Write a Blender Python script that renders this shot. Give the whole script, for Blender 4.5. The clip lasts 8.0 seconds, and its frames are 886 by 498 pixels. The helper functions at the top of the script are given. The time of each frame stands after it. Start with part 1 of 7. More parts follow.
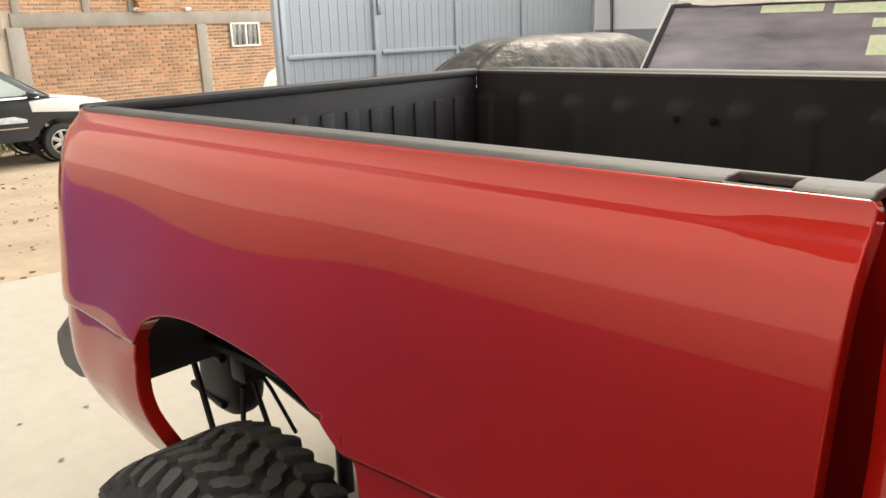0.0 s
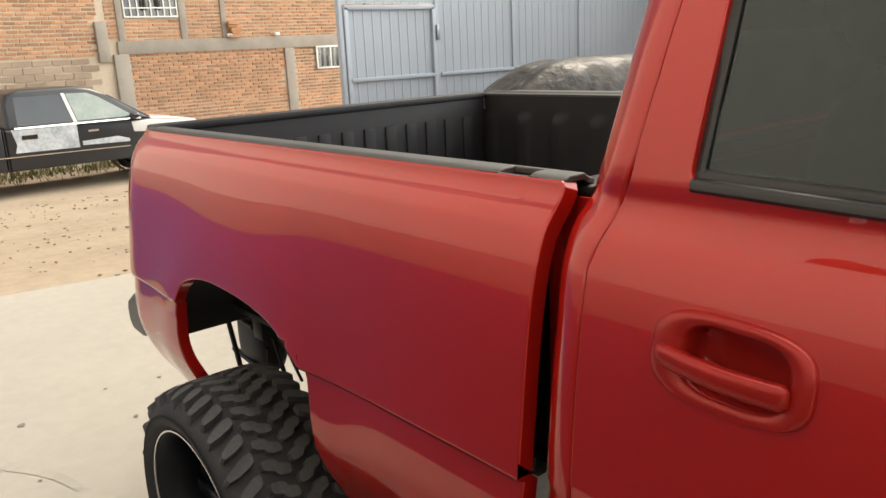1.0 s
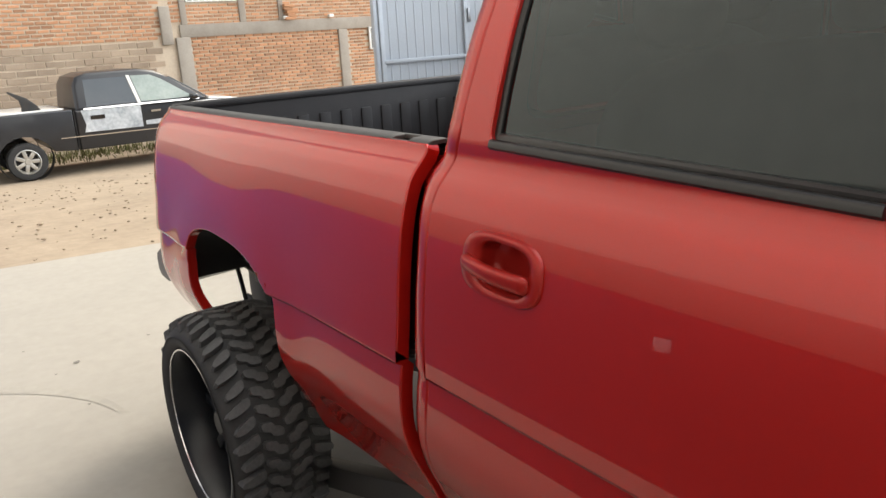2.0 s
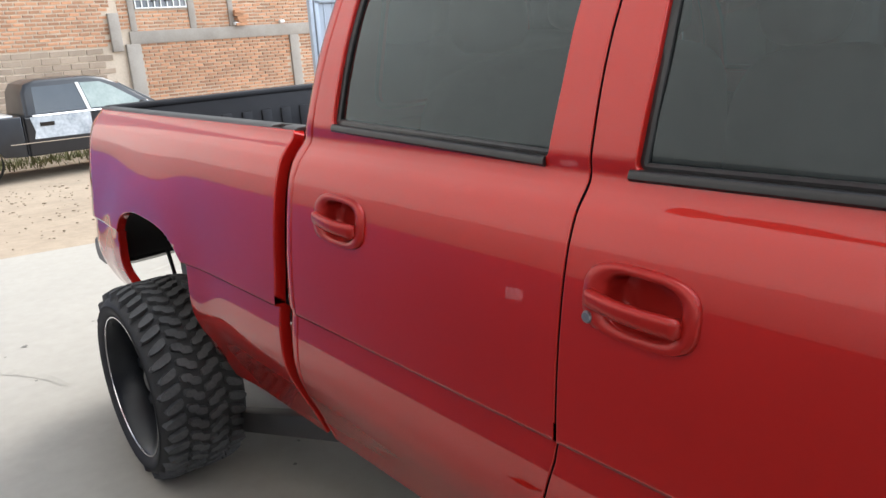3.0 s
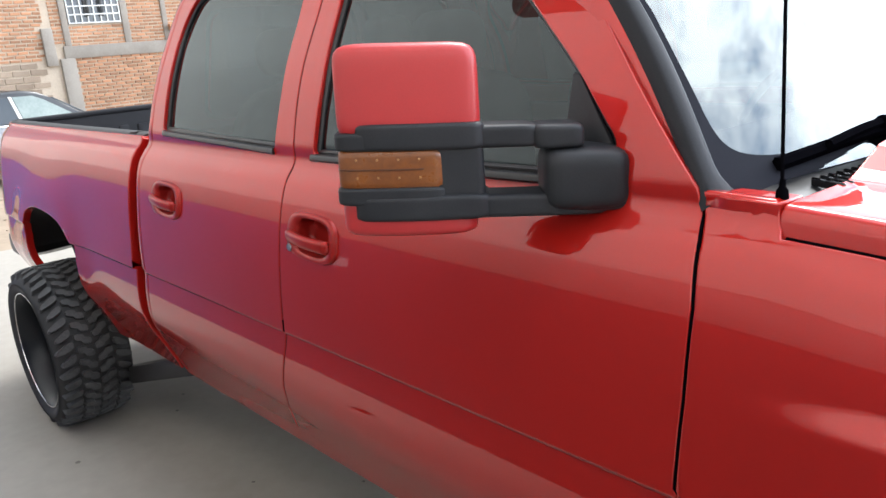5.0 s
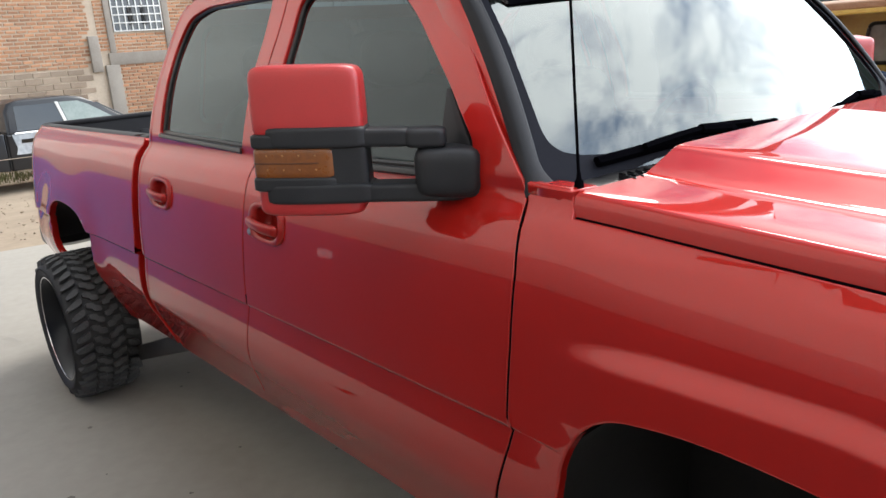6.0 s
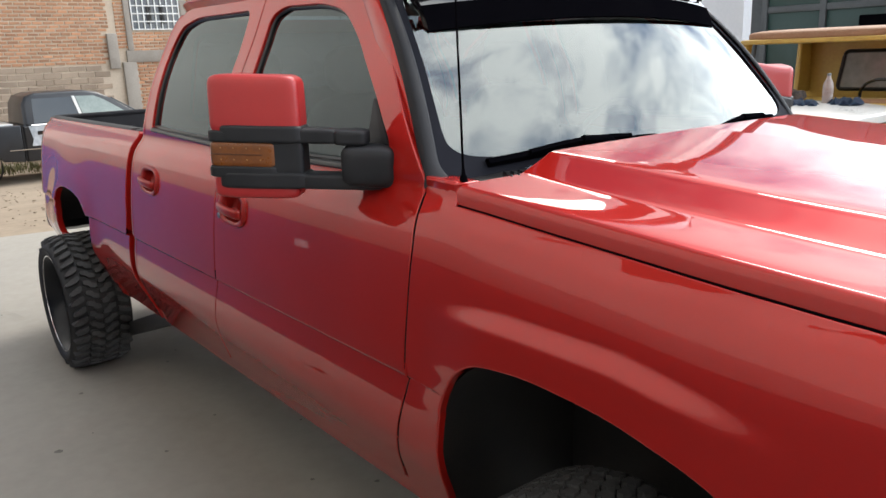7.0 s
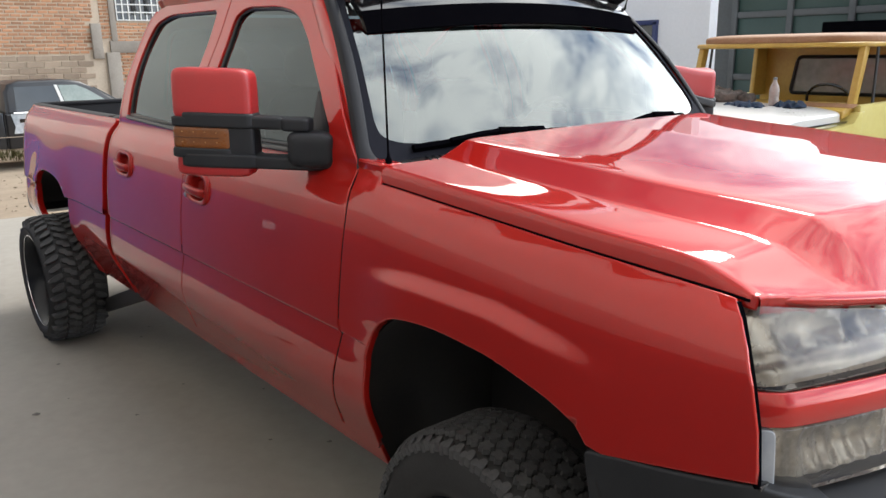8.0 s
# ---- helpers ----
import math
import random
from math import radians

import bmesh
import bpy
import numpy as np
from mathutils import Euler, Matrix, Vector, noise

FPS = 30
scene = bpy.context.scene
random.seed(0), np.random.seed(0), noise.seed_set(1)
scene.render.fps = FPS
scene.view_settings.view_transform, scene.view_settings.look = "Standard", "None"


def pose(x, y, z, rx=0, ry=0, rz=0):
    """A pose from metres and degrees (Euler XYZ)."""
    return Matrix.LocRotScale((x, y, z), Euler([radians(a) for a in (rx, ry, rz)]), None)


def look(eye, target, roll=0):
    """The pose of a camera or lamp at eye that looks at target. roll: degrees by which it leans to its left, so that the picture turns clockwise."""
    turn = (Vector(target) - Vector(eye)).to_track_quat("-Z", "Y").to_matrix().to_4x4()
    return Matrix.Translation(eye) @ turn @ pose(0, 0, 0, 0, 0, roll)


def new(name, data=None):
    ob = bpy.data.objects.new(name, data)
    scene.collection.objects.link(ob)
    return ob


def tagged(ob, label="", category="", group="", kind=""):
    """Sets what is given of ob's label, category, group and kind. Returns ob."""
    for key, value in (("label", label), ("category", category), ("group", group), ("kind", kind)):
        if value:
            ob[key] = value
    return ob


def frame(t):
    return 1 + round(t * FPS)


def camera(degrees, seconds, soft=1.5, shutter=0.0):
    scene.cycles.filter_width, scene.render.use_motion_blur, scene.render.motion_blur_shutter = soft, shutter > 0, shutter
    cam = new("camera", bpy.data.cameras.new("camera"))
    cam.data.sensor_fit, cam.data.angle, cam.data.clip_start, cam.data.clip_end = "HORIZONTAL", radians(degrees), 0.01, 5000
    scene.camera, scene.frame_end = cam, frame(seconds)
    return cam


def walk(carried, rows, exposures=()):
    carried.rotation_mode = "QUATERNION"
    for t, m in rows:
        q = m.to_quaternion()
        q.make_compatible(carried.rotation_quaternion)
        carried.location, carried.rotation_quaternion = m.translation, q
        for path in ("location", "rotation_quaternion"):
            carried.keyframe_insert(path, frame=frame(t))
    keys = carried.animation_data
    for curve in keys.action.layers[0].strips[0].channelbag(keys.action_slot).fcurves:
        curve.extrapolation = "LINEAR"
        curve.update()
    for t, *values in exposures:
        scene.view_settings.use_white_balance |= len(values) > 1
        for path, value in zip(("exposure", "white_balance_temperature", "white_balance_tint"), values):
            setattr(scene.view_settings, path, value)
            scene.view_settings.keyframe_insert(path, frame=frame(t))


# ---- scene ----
cam = camera(59.7, 8.0)
PATH = [
    (0, (0.169, -1.711, 1.609), (-1.155, -0.319, 1.05), -1.8),
    (0.5, (0.501, -1.711, 1.628), (-0.927, -0.408, 1.116), -2.0),
    (1, (0.784, -1.829, 1.651), (-0.7, -0.588, 1.143), -2.8),
    (1.2, (0.876, -1.876, 1.657), (-0.612, -0.643, 1.143), -3.0),
    (2.3, (1.558, -1.844, 1.678), (-0.028, -0.762, 1.118), -3.6),
    (2.5, (1.667, -1.857, 1.679), (0.092, -0.763, 1.114), -4.0),
    (3, (1.925, -1.918, 1.675), (0.41, -0.732, 1.128), -3.9),
    (3.5, (2.231, -1.915, 1.678), (0.731, -0.698, 1.161), -2.9),
    (4, (2.486, -1.913, 1.693), (0.964, -0.72, 1.183), -3.0),
    (4.5, (2.717, -1.993, 1.694), (1.223, -0.766, 1.184), -3.7),
    (5, (2.878, -2.007, 1.713), (1.435, -0.73, 1.177), -4.5),
    (5.2, (2.954, -2.004, 1.714), (1.53, -0.704, 1.183), -4.1),
    (6.3, (3.509, -2.007, 1.727), (1.968, -0.836, 1.22), -3.9),
    (6.5, (3.6, -2.033, 1.714), (2.06, -0.861, 1.213), -3.1),
    (7, (3.797, -2.05, 1.738), (2.266, -0.86, 1.247), -2.2),
    (7.5, (4.026, -2.045, 1.73), (2.475, -0.885, 1.232), -1.5),
    (8, (4.157, -2.126, 1.745), (2.652, -0.906, 1.245), -1.0),
]
walk(cam, [(t, look(eye, target, roll)) for t, eye, target, roll in PATH], exposures=[(0, 0.30, 7400, 10), (0.5, 0.17, 7450, 10), (1.2, 0.13, 7250, 10), (2.5, 0.17, 6450, 10), (3.5, 0.49, 5850, 10), (5.0, 0.45, 5980, 10), (6.3, -0.13, 6250, 10), (8, -0.20, 6300, 10)])

# ---------------------------------------------------------------- world and light
world = bpy.data.worlds.new("sky_world")
scene.world = world
world.use_nodes = True
wn, wl = world.node_tree.nodes, world.node_tree.links
wn.clear()
w_out = wn.new("ShaderNodeOutputWorld")
w_bg = wn.new("ShaderNodeBackground")
w_sky = wn.new("ShaderNodeTexSky")
w_sky.sky_type = "NISHITA"
w_sky.sun_disc = False
SUN_EL, SUN_AZ = radians(50), radians(113)
w_sky.sun_elevation, w_sky.sun_rotation = SUN_EL, radians(90) - SUN_AZ
w_sky.air_density, w_sky.dust_density = 1.0, 2.0
w_co = wn.new("ShaderNodeTexCoord")
w_map = wn.new("ShaderNodeMapping")
w_map.inputs["Scale"].default_value = (1.0, 1.0, 2.2)
w_noise = wn.new("ShaderNodeTexNoise")
w_noise.inputs["Scale"].default_value = 2.6
w_noise.inputs["Detail"].default_value = 8
w_noise.inputs["Roughness"].default_value = 0.58
w_noise.inputs["Distortion"].default_value = 0.4
w_ramp = wn.new("ShaderNodeValToRGB")
w_ramp.color_ramp.elements[0].position = 0.36
w_ramp.color_ramp.elements[0].color = (0, 0, 0, 1)
w_ramp.color_ramp.elements[1].position = 0.57
w_ramp.color_ramp.elements[1].color = (1, 1, 1, 1)
w_cloud = wn.new("ShaderNodeMix")
w_cloud.data_type = "RGBA"
w_cloud.inputs["A"].default_value = (1.5, 2.3, 3.7, 1)
w_cloud.inputs["B"].default_value = (12.6, 12.6, 12.1, 1)
w_mix = wn.new("ShaderNodeMix")
w_mix.data_type = "RGBA"
w_mix.inputs["Factor"].default_value = 0.88
wl.new(w_co.outputs["Generated"], w_map.inputs["Vector"])
wl.new(w_map.outputs["Vector"], w_noise.inputs["Vector"])
wl.new(w_noise.outputs["Fac"], w_ramp.inputs["Fac"])
wl.new(w_sky.outputs["Color"], w_mix.inputs["A"])
wl.new(w_cloud.outputs["Result"], w_mix.inputs["B"])
# the bright bank of thin cloud beside the sun
sun_way = Vector((math.cos(SUN_EL) * math.cos(SUN_AZ), math.cos(SUN_EL) * math.sin(SUN_AZ), math.sin(SUN_EL)))
w_dot = wn.new("ShaderNodeVectorMath")
w_dot.operation = "DOT_PRODUCT"
bank = (radians(38), radians(70))
w_dot.inputs[1].default_value = (math.cos(bank[0]) * math.cos(bank[1]), math.cos(bank[0]) * math.sin(bank[1]), math.sin(bank[0]))
w_norm = wn.new("ShaderNodeVectorMath")
w_norm.operation = "NORMALIZE"
wl.new(w_co.outputs["Generated"], w_norm.inputs[0])
wl.new(w_norm.outputs["Vector"], w_dot.inputs[0])
w_veil = wn.new("ShaderNodeMapRange")
w_veil.interpolation_type = "SMOOTHERSTEP"
w_veil.inputs["From Min"].default_value = 0.25
w_veil.inputs["From Max"].default_value = 1.0
w_veil.inputs["To Min"].default_value = 1.0
w_veil.inputs["To Max"].default_value = 9.0
wl.new(w_dot.outputs["Value"], w_veil.inputs["Value"])
# broken cloud in the bank, an even grey veil elsewhere
w_mask = wn.new("ShaderNodeMapRange")
w_mask.interpolation_type = "SMOOTHSTEP"
w_mask.inputs["From Min"].default_value = -0.1
w_mask.inputs["From Max"].default_value = 0.65
w_mask.inputs["To Min"].default_value = 0.12
wl.new(w_dot.outputs["Value"], w_mask.inputs["Value"])
w_even = wn.new("ShaderNodeMix")
w_even.inputs["A"].default_value = 0.54
wl.new(w_mask.outputs["Result"], w_even.inputs["Factor"])
side_link = w_mask.outputs["Result"]
wl.new(w_ramp.outputs["Color"], w_even.inputs["B"])
wl.new(w_even.outputs["Result"], w_cloud.inputs["Factor"])
w_glow = wn.new("ShaderNodeVectorMath")
w_glow.operation = "SCALE"
wl.new(w_mix.outputs["Result"], w_glow.inputs[0])
# paler towards the horizon
w_sep = wn.new("ShaderNodeSeparateXYZ")
wl.new(w_norm.outputs["Vector"], w_sep.inputs[0])
w_low = wn.new("ShaderNodeMapRange")
w_low.interpolation_type = "SMOOTHSTEP"
w_low.inputs["From Max"].default_value = 0.55
w_low.inputs["To Min"].default_value = 1.25
w_low.inputs["To Max"].default_value = 0.45
wl.new(w_sep.outputs["Z"], w_low.inputs["Value"])
# away from the bank the pale veil ends at a ragged upper edge, darker cloud above
w_rag = wn.new("ShaderNodeMath")
w_rag.operation = "MULTIPLY_ADD"
w_rag.inputs[1].default_value = 0.16
wl.new(w_noise.outputs["Fac"], w_rag.inputs[0])
wl.new(w_sep.outputs["Z"], w_rag.inputs[2])
w_high = wn.new("ShaderNodeMapRange")
w_high.interpolation_type = "SMOOTHSTEP"
w_high.inputs["From Min"].default_value = 0.76
w_high.inputs["From Max"].default_value = 0.84
w_high.inputs["To Min"].default_value = 1.6
w_high.inputs["To Max"].default_value = 0.60
wl.new(w_rag.outputs[0], w_high.inputs["Value"])
w_side = wn.new("ShaderNodeMix")
w_both = wn.new("ShaderNodeMath")
w_both.operation = "MULTIPLY"
wl.new(w_veil.outputs["Result"], w_both.inputs[0])
wl.new(w_high.outputs["Result"], w_side.inputs["A"])
wl.new(w_low.outputs["Result"], w_side.inputs["B"])
wl.new(w_side.outputs["Result"], w_both.inputs[1])
# sky dimmed in the north-west, added to darken what the hood mirrors
w_dim = wn.new("ShaderNodeVectorMath")
w_dim.operation = "DOT_PRODUCT"
w_dim.inputs[1].default_value = (math.cos(radians(150)) * 0.97, math.sin(radians(150)) * 0.97, 0.24)
wl.new(w_norm.outputs["Vector"], w_dim.inputs[0])
w_dark = wn.new("ShaderNodeMapRange")
w_dark.interpolation_type = "SMOOTHSTEP"
w_dark.inputs["From Min"].default_value = 0.5
w_dark.inputs["From Max"].default_value = 0.95
w_dark.inputs["To Min"].default_value = 1.0
w_dark.inputs["To Max"].default_value = 0.30
wl.new(w_dim.outputs["Value"], w_dark.inputs["Value"])
w_all = wn.new("ShaderNodeMath")
w_all.operation = "MULTIPLY"
wl.new(w_both.outputs[0], w_all.inputs[0])
wl.new(w_dark.outputs["Result"], w_all.inputs[1])
wl.new(w_all.outputs[0], w_glow.inputs["Scale"])
wl.new(w_glow.outputs["Vector"], w_bg.inputs["Color"])
wl.new(side_link, w_side.inputs["Factor"])
w_bg.inputs["Strength"].default_value = 0.11
wl.new(w_bg.outputs["Background"], w_out.inputs["Surface"])

sun = new("sun", bpy.data.lights.new("sun", "SUN"))
sun.data.energy = 2.5
sun.data.angle = radians(20)
sun.data.color = (1.0, 0.94, 0.84)
sun.matrix_basis = look(sun_way * 30, (0, 0, 0))


# ---------------------------------------------------------------- materials
def material(name, base, rough=0.6, metal=0.0, second=None, scale=6.0, fine=60.0, bump=0.0, coat=0.0, coat_rough=0.03,
             spread=0.5, object_random=0.0, island=0.0, stretch=(1, 1, 1), rough_var=0.1, spec=0.5, coat_ior=1.5):
    """A procedural surface: two colours mixed by broad and fine noise, roughness that varies, and a fine relief."""
    m = bpy.data.materials.new(name)
    m.use_nodes = True
    n, l = m.node_tree.nodes, m.node_tree.links
    b = n["Principled BSDF"]
    b.inputs["Metallic"].default_value = metal
    b.inputs["Coat Weight"].default_value = coat
    b.inputs["Coat Roughness"].default_value = coat_rough
    b.inputs["Coat IOR"].default_value = coat_ior
    b.inputs["Specular IOR Level"].default_value = spec
    co = n.new("ShaderNodeTexCoord")
    mp = n.new("ShaderNodeMapping")
    mp.inputs["Scale"].default_value = stretch
    l.new(co.outputs["Object"], mp.inputs["Vector"])
    broad, grain = n.new("ShaderNodeTexNoise"), n.new("ShaderNodeTexNoise")
    for node, s, d in ((broad, scale, 4), (grain, fine, 3)):
        node.inputs["Scale"].default_value = s
        node.inputs["Detail"].default_value = d
        l.new(mp.outputs["Vector"], node.inputs["Vector"])
    both = n.new("ShaderNodeMath")
    both.operation = "MULTIPLY_ADD"
    both.inputs[1].default_value = 0.6
    l.new(broad.outputs["Fac"], both.inputs[0])
    half = n.new("ShaderNodeMath")
    half.operation = "MULTIPLY"
    half.inputs[1].default_value = 0.4
    l.new(grain.outputs["Fac"], half.inputs[0])
    l.new(half.outputs[0], both.inputs[2])
    ramp = n.new("ShaderNodeMapRange")
    ramp.inputs["From Min"].default_value = 0.5 - 0.3 * spread
    ramp.inputs["From Max"].default_value = 0.5 + 0.3 * spread
    l.new(both.outputs[0], ramp.inputs["Value"])
    mix = n.new("ShaderNodeMix")
    mix.data_type = "RGBA"
    second = second or tuple(c * 0.8 for c in base)
    mix.inputs["A"].default_value = (*base, 1)
    mix.inputs["B"].default_value = (*second, 1)
    l.new(ramp.outputs["Result"], mix.inputs["Factor"])
    colour = mix.outputs["Result"]
    if object_random or island:
        if island:
            src = n.new("ShaderNodeNewGeometry").outputs["Random Per Island"]
        else:
            src = n.new("ShaderNodeObjectInfo").outputs["Random"]
        var = n.new("ShaderNodeMapRange")
        k = object_random or island
        var.inputs["To Min"].default_value = 1 - k
        var.inputs["To Max"].default_value = 1 + k
        l.new(src, var.inputs["Value"])
        hsv = n.new("ShaderNodeHueSaturation")
        l.new(colour, hsv.inputs["Color"])
        l.new(var.outputs["Result"], hsv.inputs["Value"])
        colour = hsv.outputs["Color"]
    l.new(colour, b.inputs["Base Color"])
    rv = n.new("ShaderNodeMapRange")
    rv.inputs["To Min"].default_value = max(0.0, rough - rough_var)
    rv.inputs["To Max"].default_value = min(1.0, rough + rough_var)
    l.new(both.outputs[0], rv.inputs["Value"])
    l.new(rv.outputs["Result"], b.inputs["Roughness"])
    if bump:
        bp = n.new("ShaderNodeBump")
        bp.inputs["Strength"].default_value = 0.6
        bp.inputs["Distance"].default_value = bump
        l.new(both.outputs[0], bp.inputs["Height"])
        l.new(bp.outputs["Normal"], b.inputs["Normal"])
    return m


def pane(name, tint, gloss=(1.0, 1.0, 1.0), rough=0.0, ior=1.55, haze=0.0):
    """Thin glass: clear or tinted pass-through with Fresnel gloss."""
    m = bpy.data.materials.new(name)
    m.use_nodes = True
    n, l = m.node_tree.nodes, m.node_tree.links
    n.clear()
    out, mix = n.new("ShaderNodeOutputMaterial"), n.new("ShaderNodeMixShader")
    clear, shine, fres = n.new("ShaderNodeBsdfTransparent"), n.new("ShaderNodeBsdfGlossy"), n.new("ShaderNodeFresnel")
    clear.inputs["Color"].default_value = (*tint, 1)
    shine.inputs["Color"].default_value = (*gloss, 1)
    shine.inputs["Roughness"].default_value = rough
    fres.inputs["IOR"].default_value = ior
    l.new(fres.outputs[0], mix.inputs["Fac"])
    l.new(clear.outputs[0], mix.inputs[1])
    l.new(shine.outputs[0], mix.inputs[2])
    # pale film: milkiness on lamp lenses, painted sky sheen on the pickup's windshield
    if haze:
        film, haze_noise, veil = n.new("ShaderNodeBsdfDiffuse"), n.new("ShaderNodeTexNoise"), n.new("ShaderNodeMixShader")
        film.inputs["Color"].default_value = (0.60, 0.57, 0.64, 1)
        haze_noise.inputs["Scale"].default_value = 3.0
        amount = n.new("ShaderNodeMapRange")
        amount.inputs["To Max"].default_value = 2 * haze
        l.new(haze_noise.outputs["Fac"], amount.inputs["Value"])
        l.new(amount.outputs["Result"], veil.inputs["Fac"])
        l.new(mix.outputs[0], veil.inputs[1])
        l.new(film.outputs[0], veil.inputs[2])
        mix = veil
    l.new(mix.outputs[0], out.inputs["Surface"])
    return m


RED = material("candy_red_paint", (0.41, 0.012, 0.008), 0.36, 0.32, (0.37, 0.011, 0.007), scale=2.0, fine=900, coat=1.0, coat_rough=0.004, rough_var=0.05, spec=0.0, coat_ior=1.59)
SATIN_RED = material("satin_red_cap", (0.42, 0.022, 0.022), 0.42, 0.0, (0.37, 0.018, 0.020), scale=9, fine=400, coat=0.25, coat_rough=0.3)
HANDLE_RED = material("satin_handle_red", (0.33, 0.014, 0.010), 0.36, 0.25, (0.29, 0.012, 0.009), scale=12, fine=500, coat=0.5, coat_rough=0.12, spec=0.1)
BLACK_TRIM = material("black_trim", (0.010, 0.010, 0.011), 0.32, 0, (0.017, 0.017, 0.018), scale=14, fine=300, bump=0.0004)
VISOR_BLACK = material("visor_black", (0.002, 0.002, 0.003), 0.9, 0, (0.003, 0.003, 0.004), spec=0.0)
BAND_BLACK = material("printed_band", (0.010, 0.011, 0.016), 0.8, 0, (0.014, 0.015, 0.021), scale=10, fine=300, spec=0.08)
SEAL_GREY = material("grey_rubber_seal", (0.014, 0.015, 0.018), 0.6, 0, (0.020, 0.021, 0.025), scale=10, fine=300, bump=0.0004, spec=0.2)
SOFT_BLACK = material("soft_black_plastic", (0.013, 0.014, 0.017), 0.5, 0, (0.022, 0.023, 0.026), scale=10, fine=420, bump=0.0006, spec=0.3)
GLOSS_BLACK = material("gloss_black", (0.008, 0.008, 0.009), 0.12, 0, (0.012, 0.012, 0.013), coat=0.6, rough_var=0.05)
LINER = material("spray_bed_liner", (0.010, 0.010, 0.012), 0.62, 0, (0.018, 0.018, 0.020), scale=7, fine=220, bump=0.002, spec=0.3)
RAIL = material("textured_rail_liner", (0.028, 0.028, 0.028), 0.6, 0, (0.05, 0.05, 0.049), scale=8, fine=260, bump=0.002)
RUBBER = material("tyre_rubber", (0.016, 0.016, 0.017), 0.7, 0, (0.03, 0.03, 0.03), scale=9, fine=120, bump=0.0015)
DUSTY_RUBBER = material("dusty_tread_rubber", (0.075, 0.075, 0.076), 0.7, 0, (0.042, 0.042, 0.044), scale=7, fine=90, bump=0.002)
CHASSIS = material("chassis_black", (0.012, 0.012, 0.013), 0.55, 0, (0.025, 0.022, 0.02), scale=8, fine=90, bump=0.001)
WHEEL_BLACK = material("black_wheel", (0.012, 0.014, 0.018), 0.3, 0.4, (0.02, 0.022, 0.026), scale=6, fine=200)
CHROME = material("polished_lip", (0.75, 0.75, 0.76), 0.14, 1.0, (0.6, 0.6, 0.62), scale=20, fine=200)
STEEL = material("grey_steel", (0.35, 0.36, 0.38), 0.35, 0.9, (0.25, 0.26, 0.28), scale=20, fine=200)
AMBER = material("amber_lens", (0.20, 0.062, 0.010), 0.3, 0, (0.14, 0.042, 0.008), scale=30, fine=120, coat=0.2)
AMBER_DARK = material("amber_lens_divider", (0.09, 0.028, 0.008), 0.3, 0, scale=30)
LED = material("led_dot", (0.36, 0.18, 0.06), 0.3, 0, scale=30)
TAIL_RED = material("tail_lamp_lens", (0.22, 0.008, 0.012), 0.08, 0, (0.12, 0.004, 0.008), scale=14, coat=1.0)
LAMP_INNER = material("lamp_reflector", (0.46, 0.41, 0.34), 0.28, 0.6, (0.24, 0.20, 0.16), scale=16, fine=60, spread=0.4)
LAMP_EDGE = material("lamp_side_lens", (0.38, 0.40, 0.43), 0.3, 0.0, (0.30, 0.32, 0.36), scale=9, coat=1.0)
TINT = pane("tinted_glass", (0.10, 0.125, 0.125), gloss=(0.86, 0.97, 1.0), ior=1.60)
CLEAR = pane("windshield_glass", (0.40, 0.44, 0.43), gloss=(0.95, 1.0, 0.985), ior=2.0)
LENS = pane("clear_lens", (0.9, 0.9, 0.88), haze=0.03)
CABIN = material("dark_cabin_cloth", (0.035, 0.034, 0.034), 0.85, 0, (0.05, 0.048, 0.046), scale=9, fine=200, bump=0.001)
SEAT_CLOTH = material("grey_seat_cloth", (0.16, 0.15, 0.14), 0.85, 0, (0.11, 0.105, 0.10), scale=9, fine=200, bump=0.001)
CONCRETE = material("pale_concrete", (0.345, 0.32, 0.28), 0.75, 0, (0.27, 0.25, 0.215), scale=0.55, fine=14, bump=0.003, spread=0.9)
STAIN = material("concrete_stain", (0.34, 0.315, 0.27), 0.7, 0, (0.28, 0.26, 0.225), scale=3, fine=20)
OIL = material("oil_spot", (0.09, 0.08, 0.07), 0.6, 0, (0.16, 0.145, 0.125), scale=9, fine=30)
DIRT = material("dry_dirt", (0.33, 0.26, 0.185), 0.95, 0, (0.22, 0.17, 0.12), scale=0.9, fine=7, bump=0.05, spread=0.75)
BRICK = material("red_brick", (0.48, 0.250, 0.13), 0.9, 0, (0.36, 0.172, 0.09), scale=1.1, fine=40, bump=0.004, object_random=0.32)
BRICK_ROW = material("red_brick_field", (0.48, 0.250, 0.13), 0.9, 0, (0.36, 0.172, 0.09), scale=0.5, fine=40, bump=0.004, island=0.32, spread=0.9)
BLOCK = material("grey_block_field", (0.36, 0.275, 0.20), 0.92, 0, (0.27, 0.20, 0.145), scale=1.5, fine=30, bump=0.004, island=0.16)
MORTAR = material("mortar", (0.60, 0.50, 0.385), 0.95, 0, (0.46, 0.37, 0.28), scale=1.3, fine=25, bump=0.006)
CAST = material("cast_concrete", (0.36, 0.32, 0.27), 0.92, 0, (0.24, 0.21, 0.18), scale=2.4, fine=22, bump=0.006, spread=0.8)
GATE_BLUE = material("blue_grey_gate_paint", (0.37, 0.41, 0.46), 0.42, 0.1, (0.33, 0.37, 0.415), scale=1.2, fine=50, bump=0.0006)
WHITE_PLASTER = material("white_plaster", (0.82, 0.85, 0.90), 0.85, 0, (0.76, 0.79, 0.84), scale=0.8, fine=25, bump=0.002)
